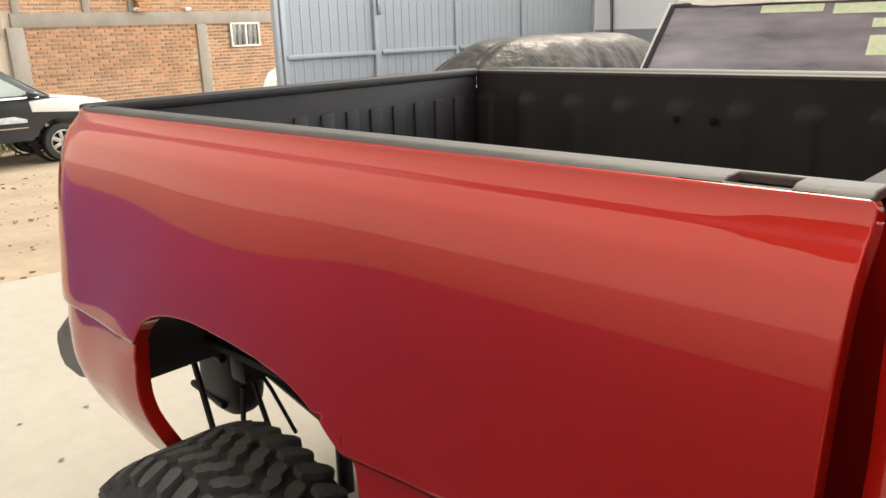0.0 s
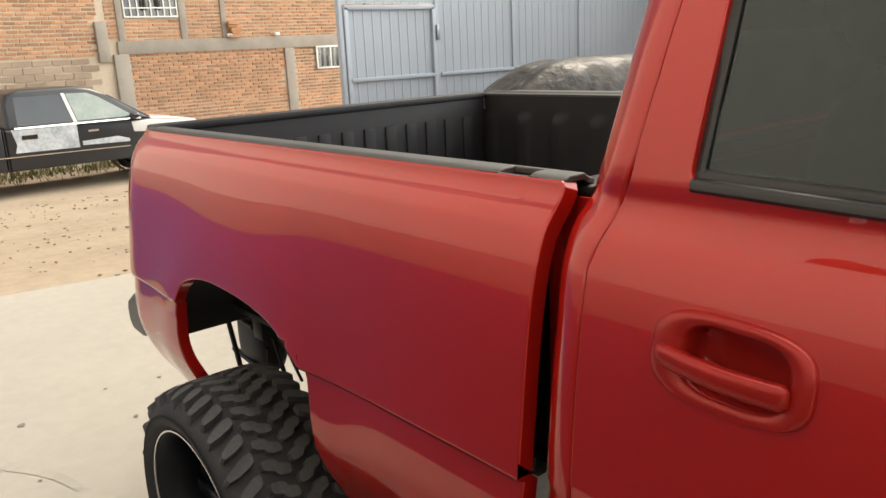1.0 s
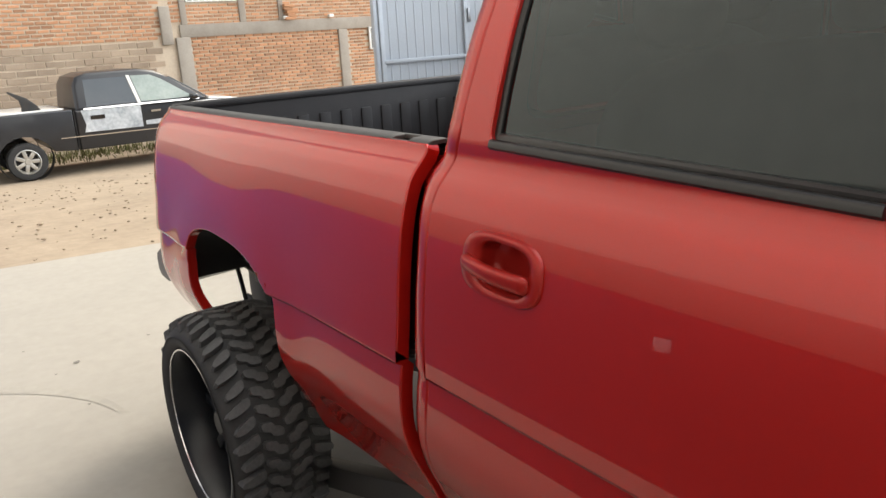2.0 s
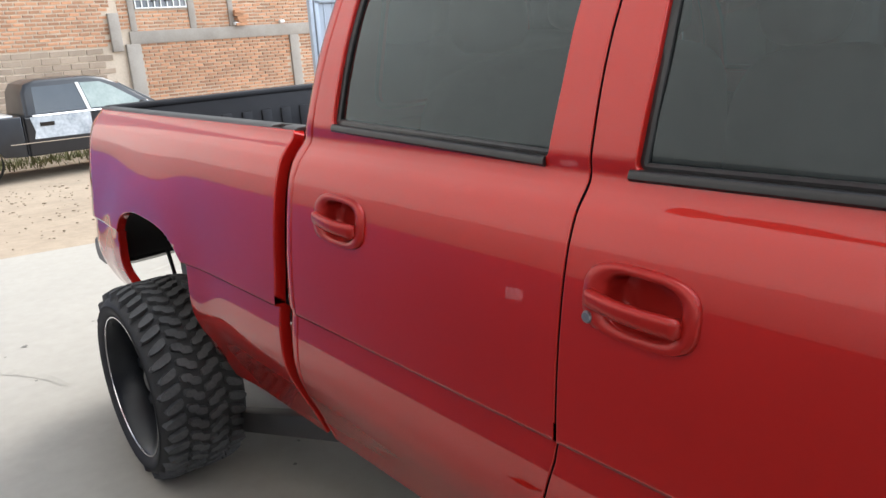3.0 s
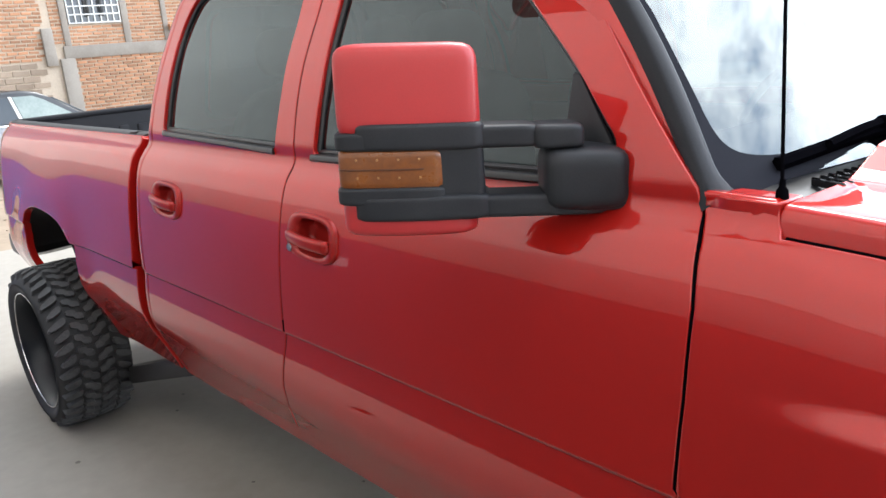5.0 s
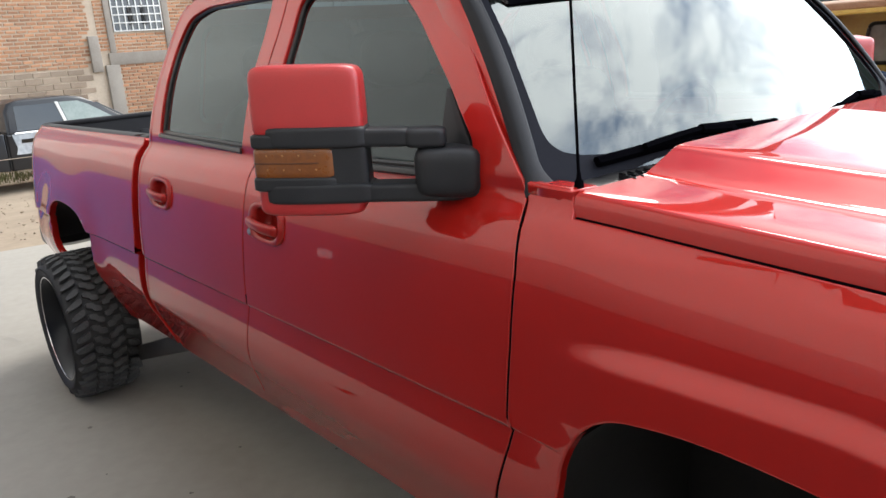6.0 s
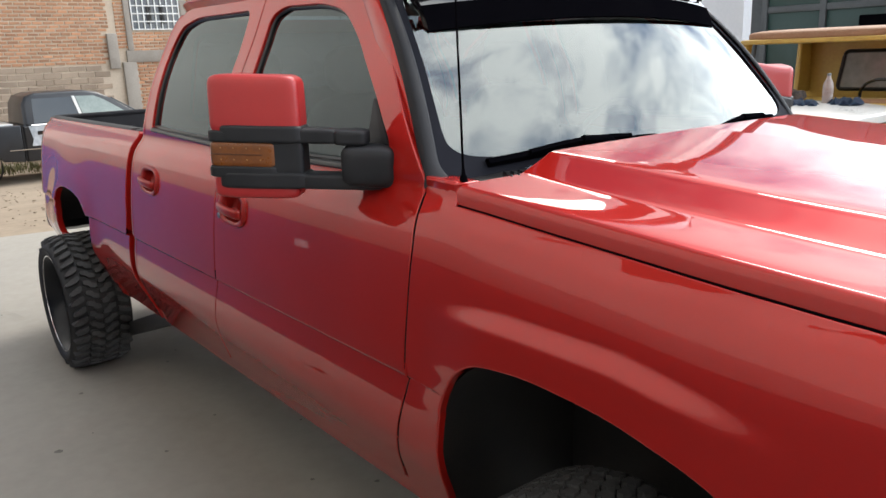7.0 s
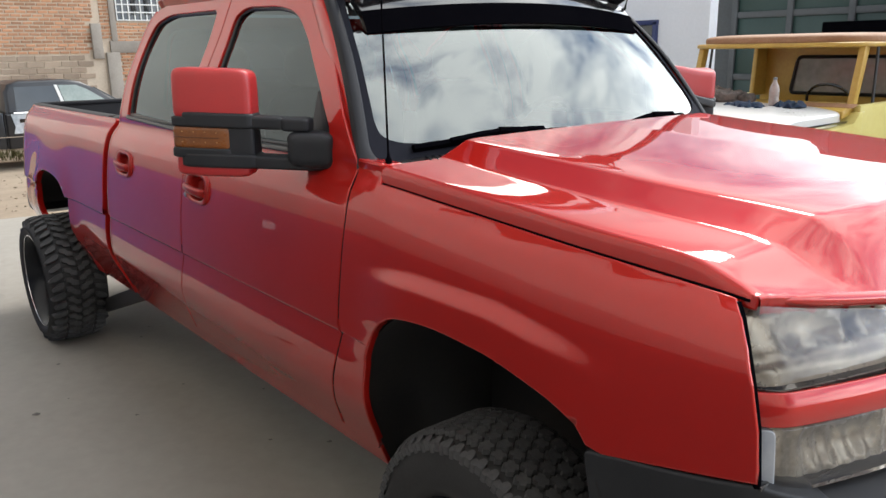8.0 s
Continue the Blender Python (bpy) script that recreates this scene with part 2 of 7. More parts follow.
GREY_DADO = material("grey_dado_paint", (0.33, 0.36, 0.39), 0.7, 0, (0.28, 0.31, 0.34), scale=0.9, fine=25, bump=0.002)
BLUE_FRAME = material("blue_frame_paint", (0.02, 0.035, 0.13), 0.4, 0, (0.03, 0.045, 0.15), scale=5)
DARK_PANE = material("dark_window", (0.02, 0.03, 0.04), 0.08, 0, (0.03, 0.04, 0.05), scale=2, coat=0.5)
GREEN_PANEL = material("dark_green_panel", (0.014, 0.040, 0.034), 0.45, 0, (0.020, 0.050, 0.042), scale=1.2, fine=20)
GREY_FRAME = material("grey_steel_frame", (0.20, 0.22, 0.23), 0.5, 0.2, (0.16, 0.18, 0.19), scale=3)
# the bay has no roof: its shade is put into these two colours
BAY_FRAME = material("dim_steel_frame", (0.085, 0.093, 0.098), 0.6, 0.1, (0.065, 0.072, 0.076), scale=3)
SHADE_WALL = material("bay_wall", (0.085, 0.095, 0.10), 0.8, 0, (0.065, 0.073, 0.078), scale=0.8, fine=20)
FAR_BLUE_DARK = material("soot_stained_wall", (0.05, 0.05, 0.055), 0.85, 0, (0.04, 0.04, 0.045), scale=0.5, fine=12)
PLASTER_LOW = material("grey_cement_plaster", (0.27, 0.255, 0.235), 0.9, 0, (0.23, 0.22, 0.20), scale=0.6, fine=14)
PLASTER_HIGH = material("pale_cement_plaster", (0.53, 0.495, 0.44), 0.9, 0, (0.47, 0.435, 0.385), scale=0.5, fine=12)
SOUTH_BRICK = material("dull_red_brick", (0.17, 0.05, 0.035), 0.9, 0, (0.12, 0.038, 0.028), scale=0.8, fine=20)
course_n, course_l = SOUTH_BRICK.node_tree.nodes, SOUTH_BRICK.node_tree.links
course_turn = course_n.new("ShaderNodeMapping")
course_turn.inputs["Rotation"].default_value = (radians(90), 0, 0)
course_l.new(course_n["Texture Coordinate"].outputs["Object"], course_turn.inputs["Vector"])
course = course_n.new("ShaderNodeTexBrick")
course.inputs["Scale"].default_value = 1.0
course.inputs["Brick Width"].default_value = 0.26
course.inputs["Row Height"].default_value = 0.085
course.inputs["Mortar Size"].default_value = 0.008
course.inputs["Mortar"].default_value = (0.13, 0.085, 0.06, 1)
course_l.new(course_turn.outputs["Vector"], course.inputs["Vector"])
course_old = course_n["Principled BSDF"].inputs["Base Color"].links[0].from_socket
course_l.new(course_old, course.inputs["Color1"])
course_l.new(course_old, course.inputs["Color2"])
course_l.new(course.outputs["Color"], course_n["Principled BSDF"].inputs["Base Color"])
# unseen dado: blue-to-dark gradient painted in for the fade the truck's side mirrors
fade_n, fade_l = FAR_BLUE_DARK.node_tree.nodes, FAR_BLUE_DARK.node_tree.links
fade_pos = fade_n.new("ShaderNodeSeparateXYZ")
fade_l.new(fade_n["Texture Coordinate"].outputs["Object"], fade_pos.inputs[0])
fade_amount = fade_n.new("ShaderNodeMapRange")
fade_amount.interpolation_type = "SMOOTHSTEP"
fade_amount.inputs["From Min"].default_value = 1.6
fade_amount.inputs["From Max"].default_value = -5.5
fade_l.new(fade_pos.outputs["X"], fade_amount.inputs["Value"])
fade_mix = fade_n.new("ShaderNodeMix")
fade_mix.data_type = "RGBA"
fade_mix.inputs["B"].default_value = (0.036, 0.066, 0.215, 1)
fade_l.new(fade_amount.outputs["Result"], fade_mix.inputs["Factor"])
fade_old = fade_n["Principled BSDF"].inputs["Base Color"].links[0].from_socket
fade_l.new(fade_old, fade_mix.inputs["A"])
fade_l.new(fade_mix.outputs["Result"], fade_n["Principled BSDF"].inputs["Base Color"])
CAR_BLACK = material("faded_black_paint", (0.010, 0.011, 0.014), 0.35, 0, (0.02, 0.021, 0.024), scale=2, coat=0.2)
CAR_WHITE = material("white_car_paint", (0.74, 0.74, 0.72), 0.3, 0, (0.70, 0.70, 0.68), scale=2, coat=0.7)
PRIMER = material("grey_white_primer", (0.58, 0.61, 0.63), 0.6, 0, (0.30, 0.33, 0.36), scale=3.5, fine=14, spread=0.55)
YELLOW = material("old_yellow_paint", (0.54, 0.36, 0.07), 0.4, 0, (0.46, 0.28, 0.055), scale=4, fine=30, coat=0.2)
RUSTY_TAN = material("rusty_roof_paint", (0.36, 0.20, 0.11), 0.6, 0, (0.28, 0.14, 0.07), scale=6, fine=40)
PALE_YELLOW = material("pale_yellow_paint", (0.66, 0.58, 0.20), 0.45, 0, (0.60, 0.51, 0.16), scale=4, coat=0.2)
ALLOY = material("silver_wheel", (0.55, 0.54, 0.50), 0.35, 0.7, (0.45, 0.44, 0.41), scale=12)
TARP = material("dusty_grey_tarp", (0.012, 0.011, 0.011), 0.46, 0, (0.045, 0.038, 0.032), scale=2.6, fine=9, bump=0.07, spread=0.5, spec=0.3)
PET = material("dusty_bottle", (0.42, 0.36, 0.33), 0.3, 0, (0.34, 0.27, 0.24), scale=18, fine=60, coat=0.4)
RAG_BLUE = material("blue_rag", (0.004, 0.008, 0.030), 0.95, 0, (0.008, 0.03, 0.06), scale=12, fine=90)
JUNK = material("greasy_parts", (0.035, 0.030, 0.027), 0.6, 0.2, (0.16, 0.12, 0.10), scale=16, fine=60)
WHITE_PAINT = material("white_window_paint", (0.75, 0.75, 0.73), 0.5, 0, (0.65, 0.64, 0.6), scale=5)
IRON = material("dark_iron", (0.03, 0.032, 0.035), 0.5, 0.6, (0.05, 0.045, 0.04), scale=9)
GRASS = material("dry_grass", (0.09, 0.10, 0.035), 0.9, 0, (0.16, 0.14, 0.06), scale=4, fine=20, island=0.3)
STICKER = material("pale_sticker", (0.45, 0.62, 0.42), 0.5, 0, (0.66, 0.68, 0.5), scale=25)


# ---------------------------------------------------------------- builders
def finish(mesh, sharp=38):
    mesh.polygons.foreach_set("use_smooth", [True] * len(mesh.polygons))
    mesh.set_sharp_from_angle(angle=radians(sharp))


def part(name, bm, mat, parent=None, label="", sharp=38):
    """Links a bmesh as one mesh object under a thing or a part."""
    mesh = bpy.data.meshes.new(name)
    bm.normal_update()
    bm.to_mesh(mesh)
    bm.free()
    finish(mesh, sharp)
    mesh.materials.append(mat)
    ob = new(name, mesh)
    ob.parent = parent
    return tagged(ob, label)


def thing(name, m, label, category, group="", kind=""):
    ob = new(name)
    ob.matrix_basis = m
    ob.empty_display_size = 0.2
    return tagged(ob, label, category, group, kind)


def rbox(cx, cy, cz, sx, sy, sz, bevel=0.01, segs=2, bm=None, m=None):
    """A box with rounded edges."""
    bm = bm or bmesh.new()
    made = bmesh.ops.create_cube(bm, size=1.0)["verts"]
    bmesh.ops.scale(bm, vec=(sx, sy, sz), verts=made)
    if bevel:
        edges = list({e for v in made for e in v.link_edges})
        got = bmesh.ops.bevel(bm, geom=edges, offset=min(bevel, 0.49 * min(sx, sy, sz)), segments=segs, profile=0.5, affect="EDGES")
        made = list({v for f in got["faces"] for v in f.verts} | {v for v in made if v.is_valid})
    move = Matrix.Translation((cx, cy, cz))
    bmesh.ops.transform(bm, matrix=move @ m if m else move, verts=made)
    return bm


def prism(outline, y0, y1, bevel=0.03, segs=3, bm=None, lean=0.0, z0=0.0):
    """A side outline in x and z, run from y0 to y1 with rounded rims; lean narrows it towards the top."""
    bm = bm or bmesh.new()
    a = [bm.verts.new((x, y0, z)) for x, z in outline]
    b = [bm.verts.new((x, y1, z)) for x, z in outline]
    n = len(a)
    fa, fb = bm.faces.new(a), bm.faces.new(b[::-1])
    for i in range(n):
        bm.faces.new((a[i], b[i], b[(i + 1) % n], a[(i + 1) % n]))
    made = a + b
    if bevel:
        edges = list(set(fa.edges) | set(fb.edges))
        got = bmesh.ops.bevel(bm, geom=edges, offset=bevel, segments=segs, profile=0.5, affect="EDGES", clamp_overlap=True)
        made = list({v for f in got["faces"] for v in f.verts} | {v for v in made if v.is_valid})
    mid = (y0 + y1) / 2
    for v in made:
        if v.co.z > z0:
            v.co.y = mid + (v.co.y - mid) * (1 - lean * (v.co.z - z0))
    bmesh.ops.recalc_face_normals(bm, faces=bm.faces[:])
    return bm


def lathe(profile, segs=48, centre=(0, 0, 0), bm=None, axis="y"):
    """A closed profile of (radius, along) turned round an axis."""
    bm = bm or bmesh.new()
    rings = []
    for i in range(segs):
        a = 2 * math.pi * i / segs
        ring = []
        for r, h in profile:
            p = (r * math.cos(a), h, r * math.sin(a)) if axis == "y" else (r * math.cos(a), r * math.sin(a), h)
            ring.append(bm.verts.new(Vector(p) + Vector(centre)))
        rings.append(ring)
    for i in range(segs):
        p, q = rings[i], rings[(i + 1) % segs]
        for j in range(len(profile) - 1):
            if profile[j][0] < 1e-6 and profile[j + 1][0] < 1e-6:
                continue
            bm.faces.new((p[j], p[j + 1], q[j + 1], q[j]))
    bmesh.ops.remove_doubles(bm, verts=bm.verts[:], dist=1e-6)
    bmesh.ops.recalc_face_normals(bm, faces=bm.faces[:])
    return bm


def tube(points, radius, segs=10, bm=None, closed=False):
    """A round bar along points."""
    bm = bm or bmesh.new()
    pts = [Vector(p) for p in points]
    rings = []
    for i, p in enumerate(pts):
        a, b = pts[max(0, i - 1)], pts[min(len(pts) - 1, i + 1)]
        if closed:
            a, b = pts[i - 1], pts[(i + 1) % len(pts)]
        d = (b - a).normalized()
        u = d.cross(Vector((0, 0, 1)) if abs(d.z) < 0.9 else Vector((1, 0, 0))).normalized()
        w = d.cross(u)
        r = radius[i] if isinstance(radius, (list, tuple)) else radius
        rings.append([bm.verts.new(p + r * (math.cos(t) * u + math.sin(t) * w)) for t in (2 * math.pi * k / segs for k in range(segs))])
    for i in range(len(rings) if closed else len(rings) - 1):
        p, q = rings[i], rings[(i + 1) % len(rings)]
        for k in range(segs):
            bm.faces.new((p[k], p[(k + 1) % segs], q[(k + 1) % segs], q[k]))
    if not closed:
        bm.faces.new(rings[0][::-1])
        bm.faces.new(rings[-1])
    bmesh.ops.recalc_face_normals(bm, faces=bm.faces[:])
    return bm


def spline(xs, ys):
    """A smooth curve through knots: cubic Hermite with limited slopes."""
    xs, ys = list(map(float, xs)), list(map(float, ys))
    d = [(ys[i + 1] - ys[i]) / (xs[i + 1] - xs[i]) for i in range(len(xs) - 1)]
    m = [d[0]] + [0.0 if d[i] * d[i + 1] <= 0 else 2 * d[i] * d[i + 1] / (d[i] + d[i + 1]) for i in range(len(d) - 1)] + [d[-1]]

    def at(x):
        if x <= xs[0]:
            return ys[0] + m[0] * (x - xs[0])
        if x >= xs[-1]:
            return ys[-1] + m[-1] * (x - xs[-1])
        i = max(k for k in range(len(xs) - 1) if xs[k] <= x)
        h = xs[i + 1] - xs[i]
        t = (x - xs[i]) / h
        return ((2 * t**3 - 3 * t**2 + 1) * ys[i] + (t**3 - 2 * t**2 + t) * h * m[i] + (3 * t**2 - 2 * t**3) * ys[i + 1] + (t**3 - t**2) * h * m[i + 1])

    return at


def smooth(a, b, x):
    t = min(1.0, max(0.0, (x - a) / (b - a)))
    return t * t * (3 - 2 * t)


def rounded(points, radius, n=4):
    """A closed outline with its corners rounded."""
    out = []
    pts = [Vector(p) for p in points]
    rad = radius if isinstance(radius, (list, tuple)) else [radius] * len(pts)
    for i, p in enumerate(pts):
        a, b = pts[i - 1], pts[(i + 1) % len(pts)]
        r = min(rad[i], 0.45 * (a - p).length, 0.45 * (b - p).length)
        if r < 1e-4:
            out.append(tuple(p))
            continue
        s, e = p + (a - p).normalized() * r, p + (b - p).normalized() * r
        for k in range(n + 1):
            t = k / n
            out.append(tuple((1 - t) ** 2 * s + 2 * t * (1 - t) * p + t * t * e))
    return out


def oval(cx, cz, hx, hz, power=3.2, n=28):
    out = []
    for i in range(n):
        a = 2 * math.pi * i / n
        c, s = math.cos(a), math.sin(a)
        out.append((cx + hx * math.copysign(abs(c) ** (2 / power), c), cz + hz * math.copysign(abs(s) ** (2 / power), s)))
    return out


def skin(name, outline, fn, us, vs, parent, mat, holes=(), r=0.004, depth=0.02, out=1, label=""):
    """A sheet panel over the outline in (u, v), shaped by fn(u, v), with its rims rounded and turned in. out: the side it faces."""
    flat = bmesh.new()
    loops = []
    for ring in (outline, *holes):
        vs_ = [flat.verts.new((p[0], p[1], 0)) for p in ring]
        loops += [flat.edges.new((vs_[i], vs_[(i + 1) % len(vs_)])) for i in range(len(vs_))]
    bmesh.ops.triangle_fill(flat, use_beauty=True, edges=loops)
    for axis, cuts in ((0, us), (1, vs)):
        no = (1, 0, 0) if axis == 0 else (0, 1, 0)
        for c in cuts:
            co = (c, 0, 0) if axis == 0 else (0, c, 0)
            bmesh.ops.bisect_plane(flat, geom=flat.verts[:] + flat.edges[:] + flat.faces[:], dist=1e-5, plane_co=co, plane_no=no)
    flat.normal_update()
    for f in flat.faces:
        if f.normal.z < 0:
            f.normal_flip()
    flat.verts.index_update()
    e = 1e-4
    pos, nor = [], []
    for v in flat.verts:
        u, w = v.co.x, v.co.y
        p = Vector(fn(u, w))
        du = Vector(fn(u + e, w)) - Vector(fn(u - e, w))
        dv = Vector(fn(u, w + e)) - Vector(fn(u, w - e))
        pos.append(p)
        nor.append((du.cross(dv) * out).normalized())
    faces = [[v.index for v in f.verts][::out] for f in flat.faces]
    outward = {}
    rim = []
    for ed in flat.edges:
        if len(ed.link_faces) == 1:
            f = ed.link_faces[0]
            idx = [v.index for v in f.verts][::out]
            a, b = ed.verts[0].index, ed.verts[1].index
            if idx[(idx.index(a) + 1) % len(idx)] != b:
                a, b = b, a
            o = (pos[b] - pos[a]).cross(nor[a])
            rim.append((a, b))
            for k in (a, b):
                outward[k] = outward.get(k, Vector()) + o
    flat.free()
    rings = {}
    for k, o in outward.items():
        o = (o - nor[k] * o.dot(nor[k])).normalized()
        rings[k] = [k]
        for ang, extra in ((35, 0), (70, 0), (90, 0), (90, depth)):
            s, c = math.sin(radians(ang)), math.cos(radians(ang))
            pos.append(pos[k] + o * r * s - nor[k] * (r * (1 - c) + extra))
            nor.append((o * s + nor[k] * c).normalized())
            rings[k].append(len(pos) - 1)
    for a, b in rim:
        for j in range(4):
            faces.append([rings[b][j], rings[a][j], rings[a][j + 1], rings[b][j + 1]])
    mesh = bpy.data.meshes.new(name)
    mesh.from_pydata([tuple(p) for p in pos], [], faces)
    mesh.polygons.foreach_set("use_smooth", [True] * len(mesh.polygons))
    mesh.normals_split_custom_set_from_vertices([tuple(v) for v in nor])
    mesh.materials.append(mat)
    ob = new(name, mesh)
    ob.parent = parent
    return tagged(ob, label)


def mirrored(ob, parent):
    """The same part on the other side of the car."""
    me = ob.data
    mesh = bpy.data.meshes.new(me.name)
    mesh.from_pydata([(v.co.x, -v.co.y, v.co.z) for v in me.vertices], [], [list(p.vertices)[::-1] for p in me.polygons])
    mesh.polygons.foreach_set("use_smooth", [True] * len(mesh.polygons))
    if me.has_custom_normals:
        nor = [Vector((0, 0, 1)) for _ in me.vertices]
        for lp, cn in zip(me.loops, me.corner_normals):
            nor[lp.vertex_index] = cn.vector
        mesh.normals_split_custom_set_from_vertices([(n.x, -n.y, n.z) for n in nor])
    else:
        mesh.set_sharp_from_angle(angle=radians(38))
    for mat in me.materials:
        mesh.materials.append(mat)
    twin = new(ob.name.split(".")[0], mesh)
    twin.parent = parent
    if "label" in ob:
        twin["label"] = ob["label"]
    for child in list(ob.children):
        mirrored(child, twin)
    return twin


def steps(a, b, d):
    n = max(1, round(abs(b - a) / d))
    return [a + (b - a) * i / n for i in range(1, n)]

# ---------------------------------------------------------------- ground, walls and the yard
G = -0.03


def lot_z(x):
    """The dirt lot falls away behind the slab."""
    return G - 0.05 - 0.66 * smooth(-5.0, -16.5, x)


def build_ground():
    xs = [-400, -120, -60, -40, -30, -24] + [-22 + 0.5 * i for i in range(34)] + [-4.5, -2, 0, 5, 12, 25, 60, 150, 400]
    ys = [-400, -120, -50, -25, -14] + [-10 + 0.5 * i for i in range(46)] + [16, 25, 50, 120, 400]
    bm = bmesh.new()
    grid = []
    for x in xs:
        row = []
        for y in ys:
            z = lot_z(x)
            if -22 <= x <= -5.6:
                z += 0.03 * noise.noise((x * 0.9, y * 0.5, 0)) + 0.012 * noise.noise((x * 3, y * 2.5, 4)) - 0.012
            row.append(bm.verts.new((x, y, z)))
        grid.append(row)
    for i in range(len(xs) - 1):
        for j in range(len(ys) - 1):
            bm.faces.new((grid[i][j], grid[i + 1][j], grid[i + 1][j + 1], grid[i][j + 1]))
    tagged(part("ground", bm, DIRT), "dry pale brown dirt lot with tyre ruts", "ground", kind="structure")
    # slab with a slanting rear edge and an edge strip
    bm = bmesh.new()
    for x0, x1, z in ((-5.62, -5.34, G - 0.012), (-5.33, 14.0, G)):
        low = [bm.verts.new((x + (0.17 * y if x < 5 else 0), y, z - 0.12)) for x, y in ((x0, -9.4), (x1, -9.4), (x1, 8.0), (x0, 8.0))]
        top = [bm.verts.new((v.co.x, v.co.y, z)) for v in low]
        bm.faces.new(top)
        for i in range(4):
            bm.faces.new((low[i], low[(i + 1) % 4], top[(i + 1) % 4], top[i]))
    tagged(part("pavement", bm, CONCRETE), "pale worn concrete slab, lightly stained", "pavement", kind="structure")
    # tyre arcs and oil spots on the slab
    bm = bmesh.new()
    for cx, cy, r, a0, a1, w in ((-3.1, 0.35, 0.62, 20, 250, 0.05), (-3.4, 0.1, 0.85, 60, 200, 0.04), (-2.2, -1.9, 0.9, 100, 260, 0.05), (-4.2, 1.6, 1.3, 10, 120, 0.05)):
        pts = [(cx + (r + 0.03 * math.sin(5 * a)) * math.cos(a), cy + r * 0.8 * math.sin(a)) for a in (radians(a0 + (a1 - a0) * i / 40) for i in range(41))]
        for (x, y), (x2, y2), k in zip(pts, pts[1:], range(40)):
            d = Vector((y2 - y, x - x2)).normalized() * w * (0.4 + 0.6 * math.sin(math.pi * k / 40))
            bm.faces.new([bm.verts.new((p, q, G + 0.0022)) for p, q in ((x - d.x, y - d.y), (x2 - d.x, y2 - d.y), (x2 + d.x, y2 + d.y), (x + d.x, y + d.y))])
    bmesh.ops.recalc_face_normals(bm, faces=bm.faces[:])
    tagged(part("tyre_marks", bm, STAIN), "faint curved tyre marks on the concrete", "tyre marks", kind="stuff")
    rnd = random.Random(12)
    bm = bmesh.new()
    for i in range(46):
        x, y = rnd.uniform(-4.5, 2.6), rnd.uniform(-1.6, 0.9)
        r = rnd.choice((0.008, 0.010, 0.014, 0.022))
        bm.faces.new([bm.verts.new((x + r * rnd.uniform(0.5, 1.3) * math.cos(a), y + r * rnd.uniform(0.5, 1.2) * math.sin(a), G + 0.0035)) for a in (2 * math.pi * k / 11 for k in range(11))])
    tagged(part("oil_spots", bm, OIL), "small dark oil spots on the concrete", "oil spots", kind="stuff")
    bm = bmesh.new()
    rnd = random.Random(5)
    for _ in range(900):
        x, y = rnd.uniform(-14, -5.75), rnd.uniform(-5, 6)
        s = rnd.uniform(0.006, 0.024) * rnd.choice((0.7, 1.0, 1.5))
        x += 0.17 * min(0, y)
        made = bmesh.ops.create_icosphere(bm, subdivisions=1, radius=s)["verts"]
        bmesh.ops.transform(bm, matrix=Matrix.Translation((x, y, lot_z(x) + 0.2 * s)) @ Matrix.Diagonal((1, rnd.uniform(0.6, 1.3), 0.55, 1)), verts=made)
    tagged(part("stone_scatter", bm, DIRT), "small loose stones on the dirt", "stones", kind="stuff")


def brick_rows(y0, y1, z0, z1, x, bl, bh, joint, skip, rnd, depth=0.03):
    """Places of bricks in running bond, with the skipped rectangles left open."""
    rows = int((z1 - z0) / (bh + joint))
    out = []
    for r in range(rows):
        z = z0 + (r + 0.5) * (bh + joint)
        y = y0 - (bl + joint) * (0.5 if r % 2 else 0.0) - rnd.uniform(0, 0.05)
        while y < y1:
            a, b = max(y, y0), min(y + bl, y1)
            if b - a > 0.05 and not any(s[0] < (a + b) / 2 < s[1] and s[2] < z < s[3] for s in skip):
                out.append(((a + b) / 2, z, b - a, bh * rnd.uniform(0.86, 1.04), x + rnd.uniform(-0.006, 0.008)))
            y += bl + joint
    return out


def joined_bricks(name, places, mat, parent, label):
    verts, faces = [], []
    rnd = random.Random(9)
    for y, z, w, h, x in places:
        k, t = len(verts), rnd.uniform(-0.006, 0.006)
        for dx, s in ((-0.03, 0.0), (0.004, 0.004)):
            for sy, sz in ((-1, -1), (1, -1), (1, 1), (-1, 1)):
                verts.append((x + dx, y + sy * (w / 2 - s), z + sz * (h / 2 - s) + t * sy))
        faces.append((k + 4, k + 5, k + 6, k + 7))
        for i in range(4):
            j = (i + 1) % 4
            faces.append((k + i, k + j, k + 4 + j, k + 4 + i))
    mesh = bpy.data.meshes.new(name)
    mesh.from_pydata(verts, [], faces)
    mesh.materials.append(mat)
    ob = new(name, mesh)
    ob.parent = parent
    return tagged(ob, label, kind="stuff")


WALL_X = -20.0


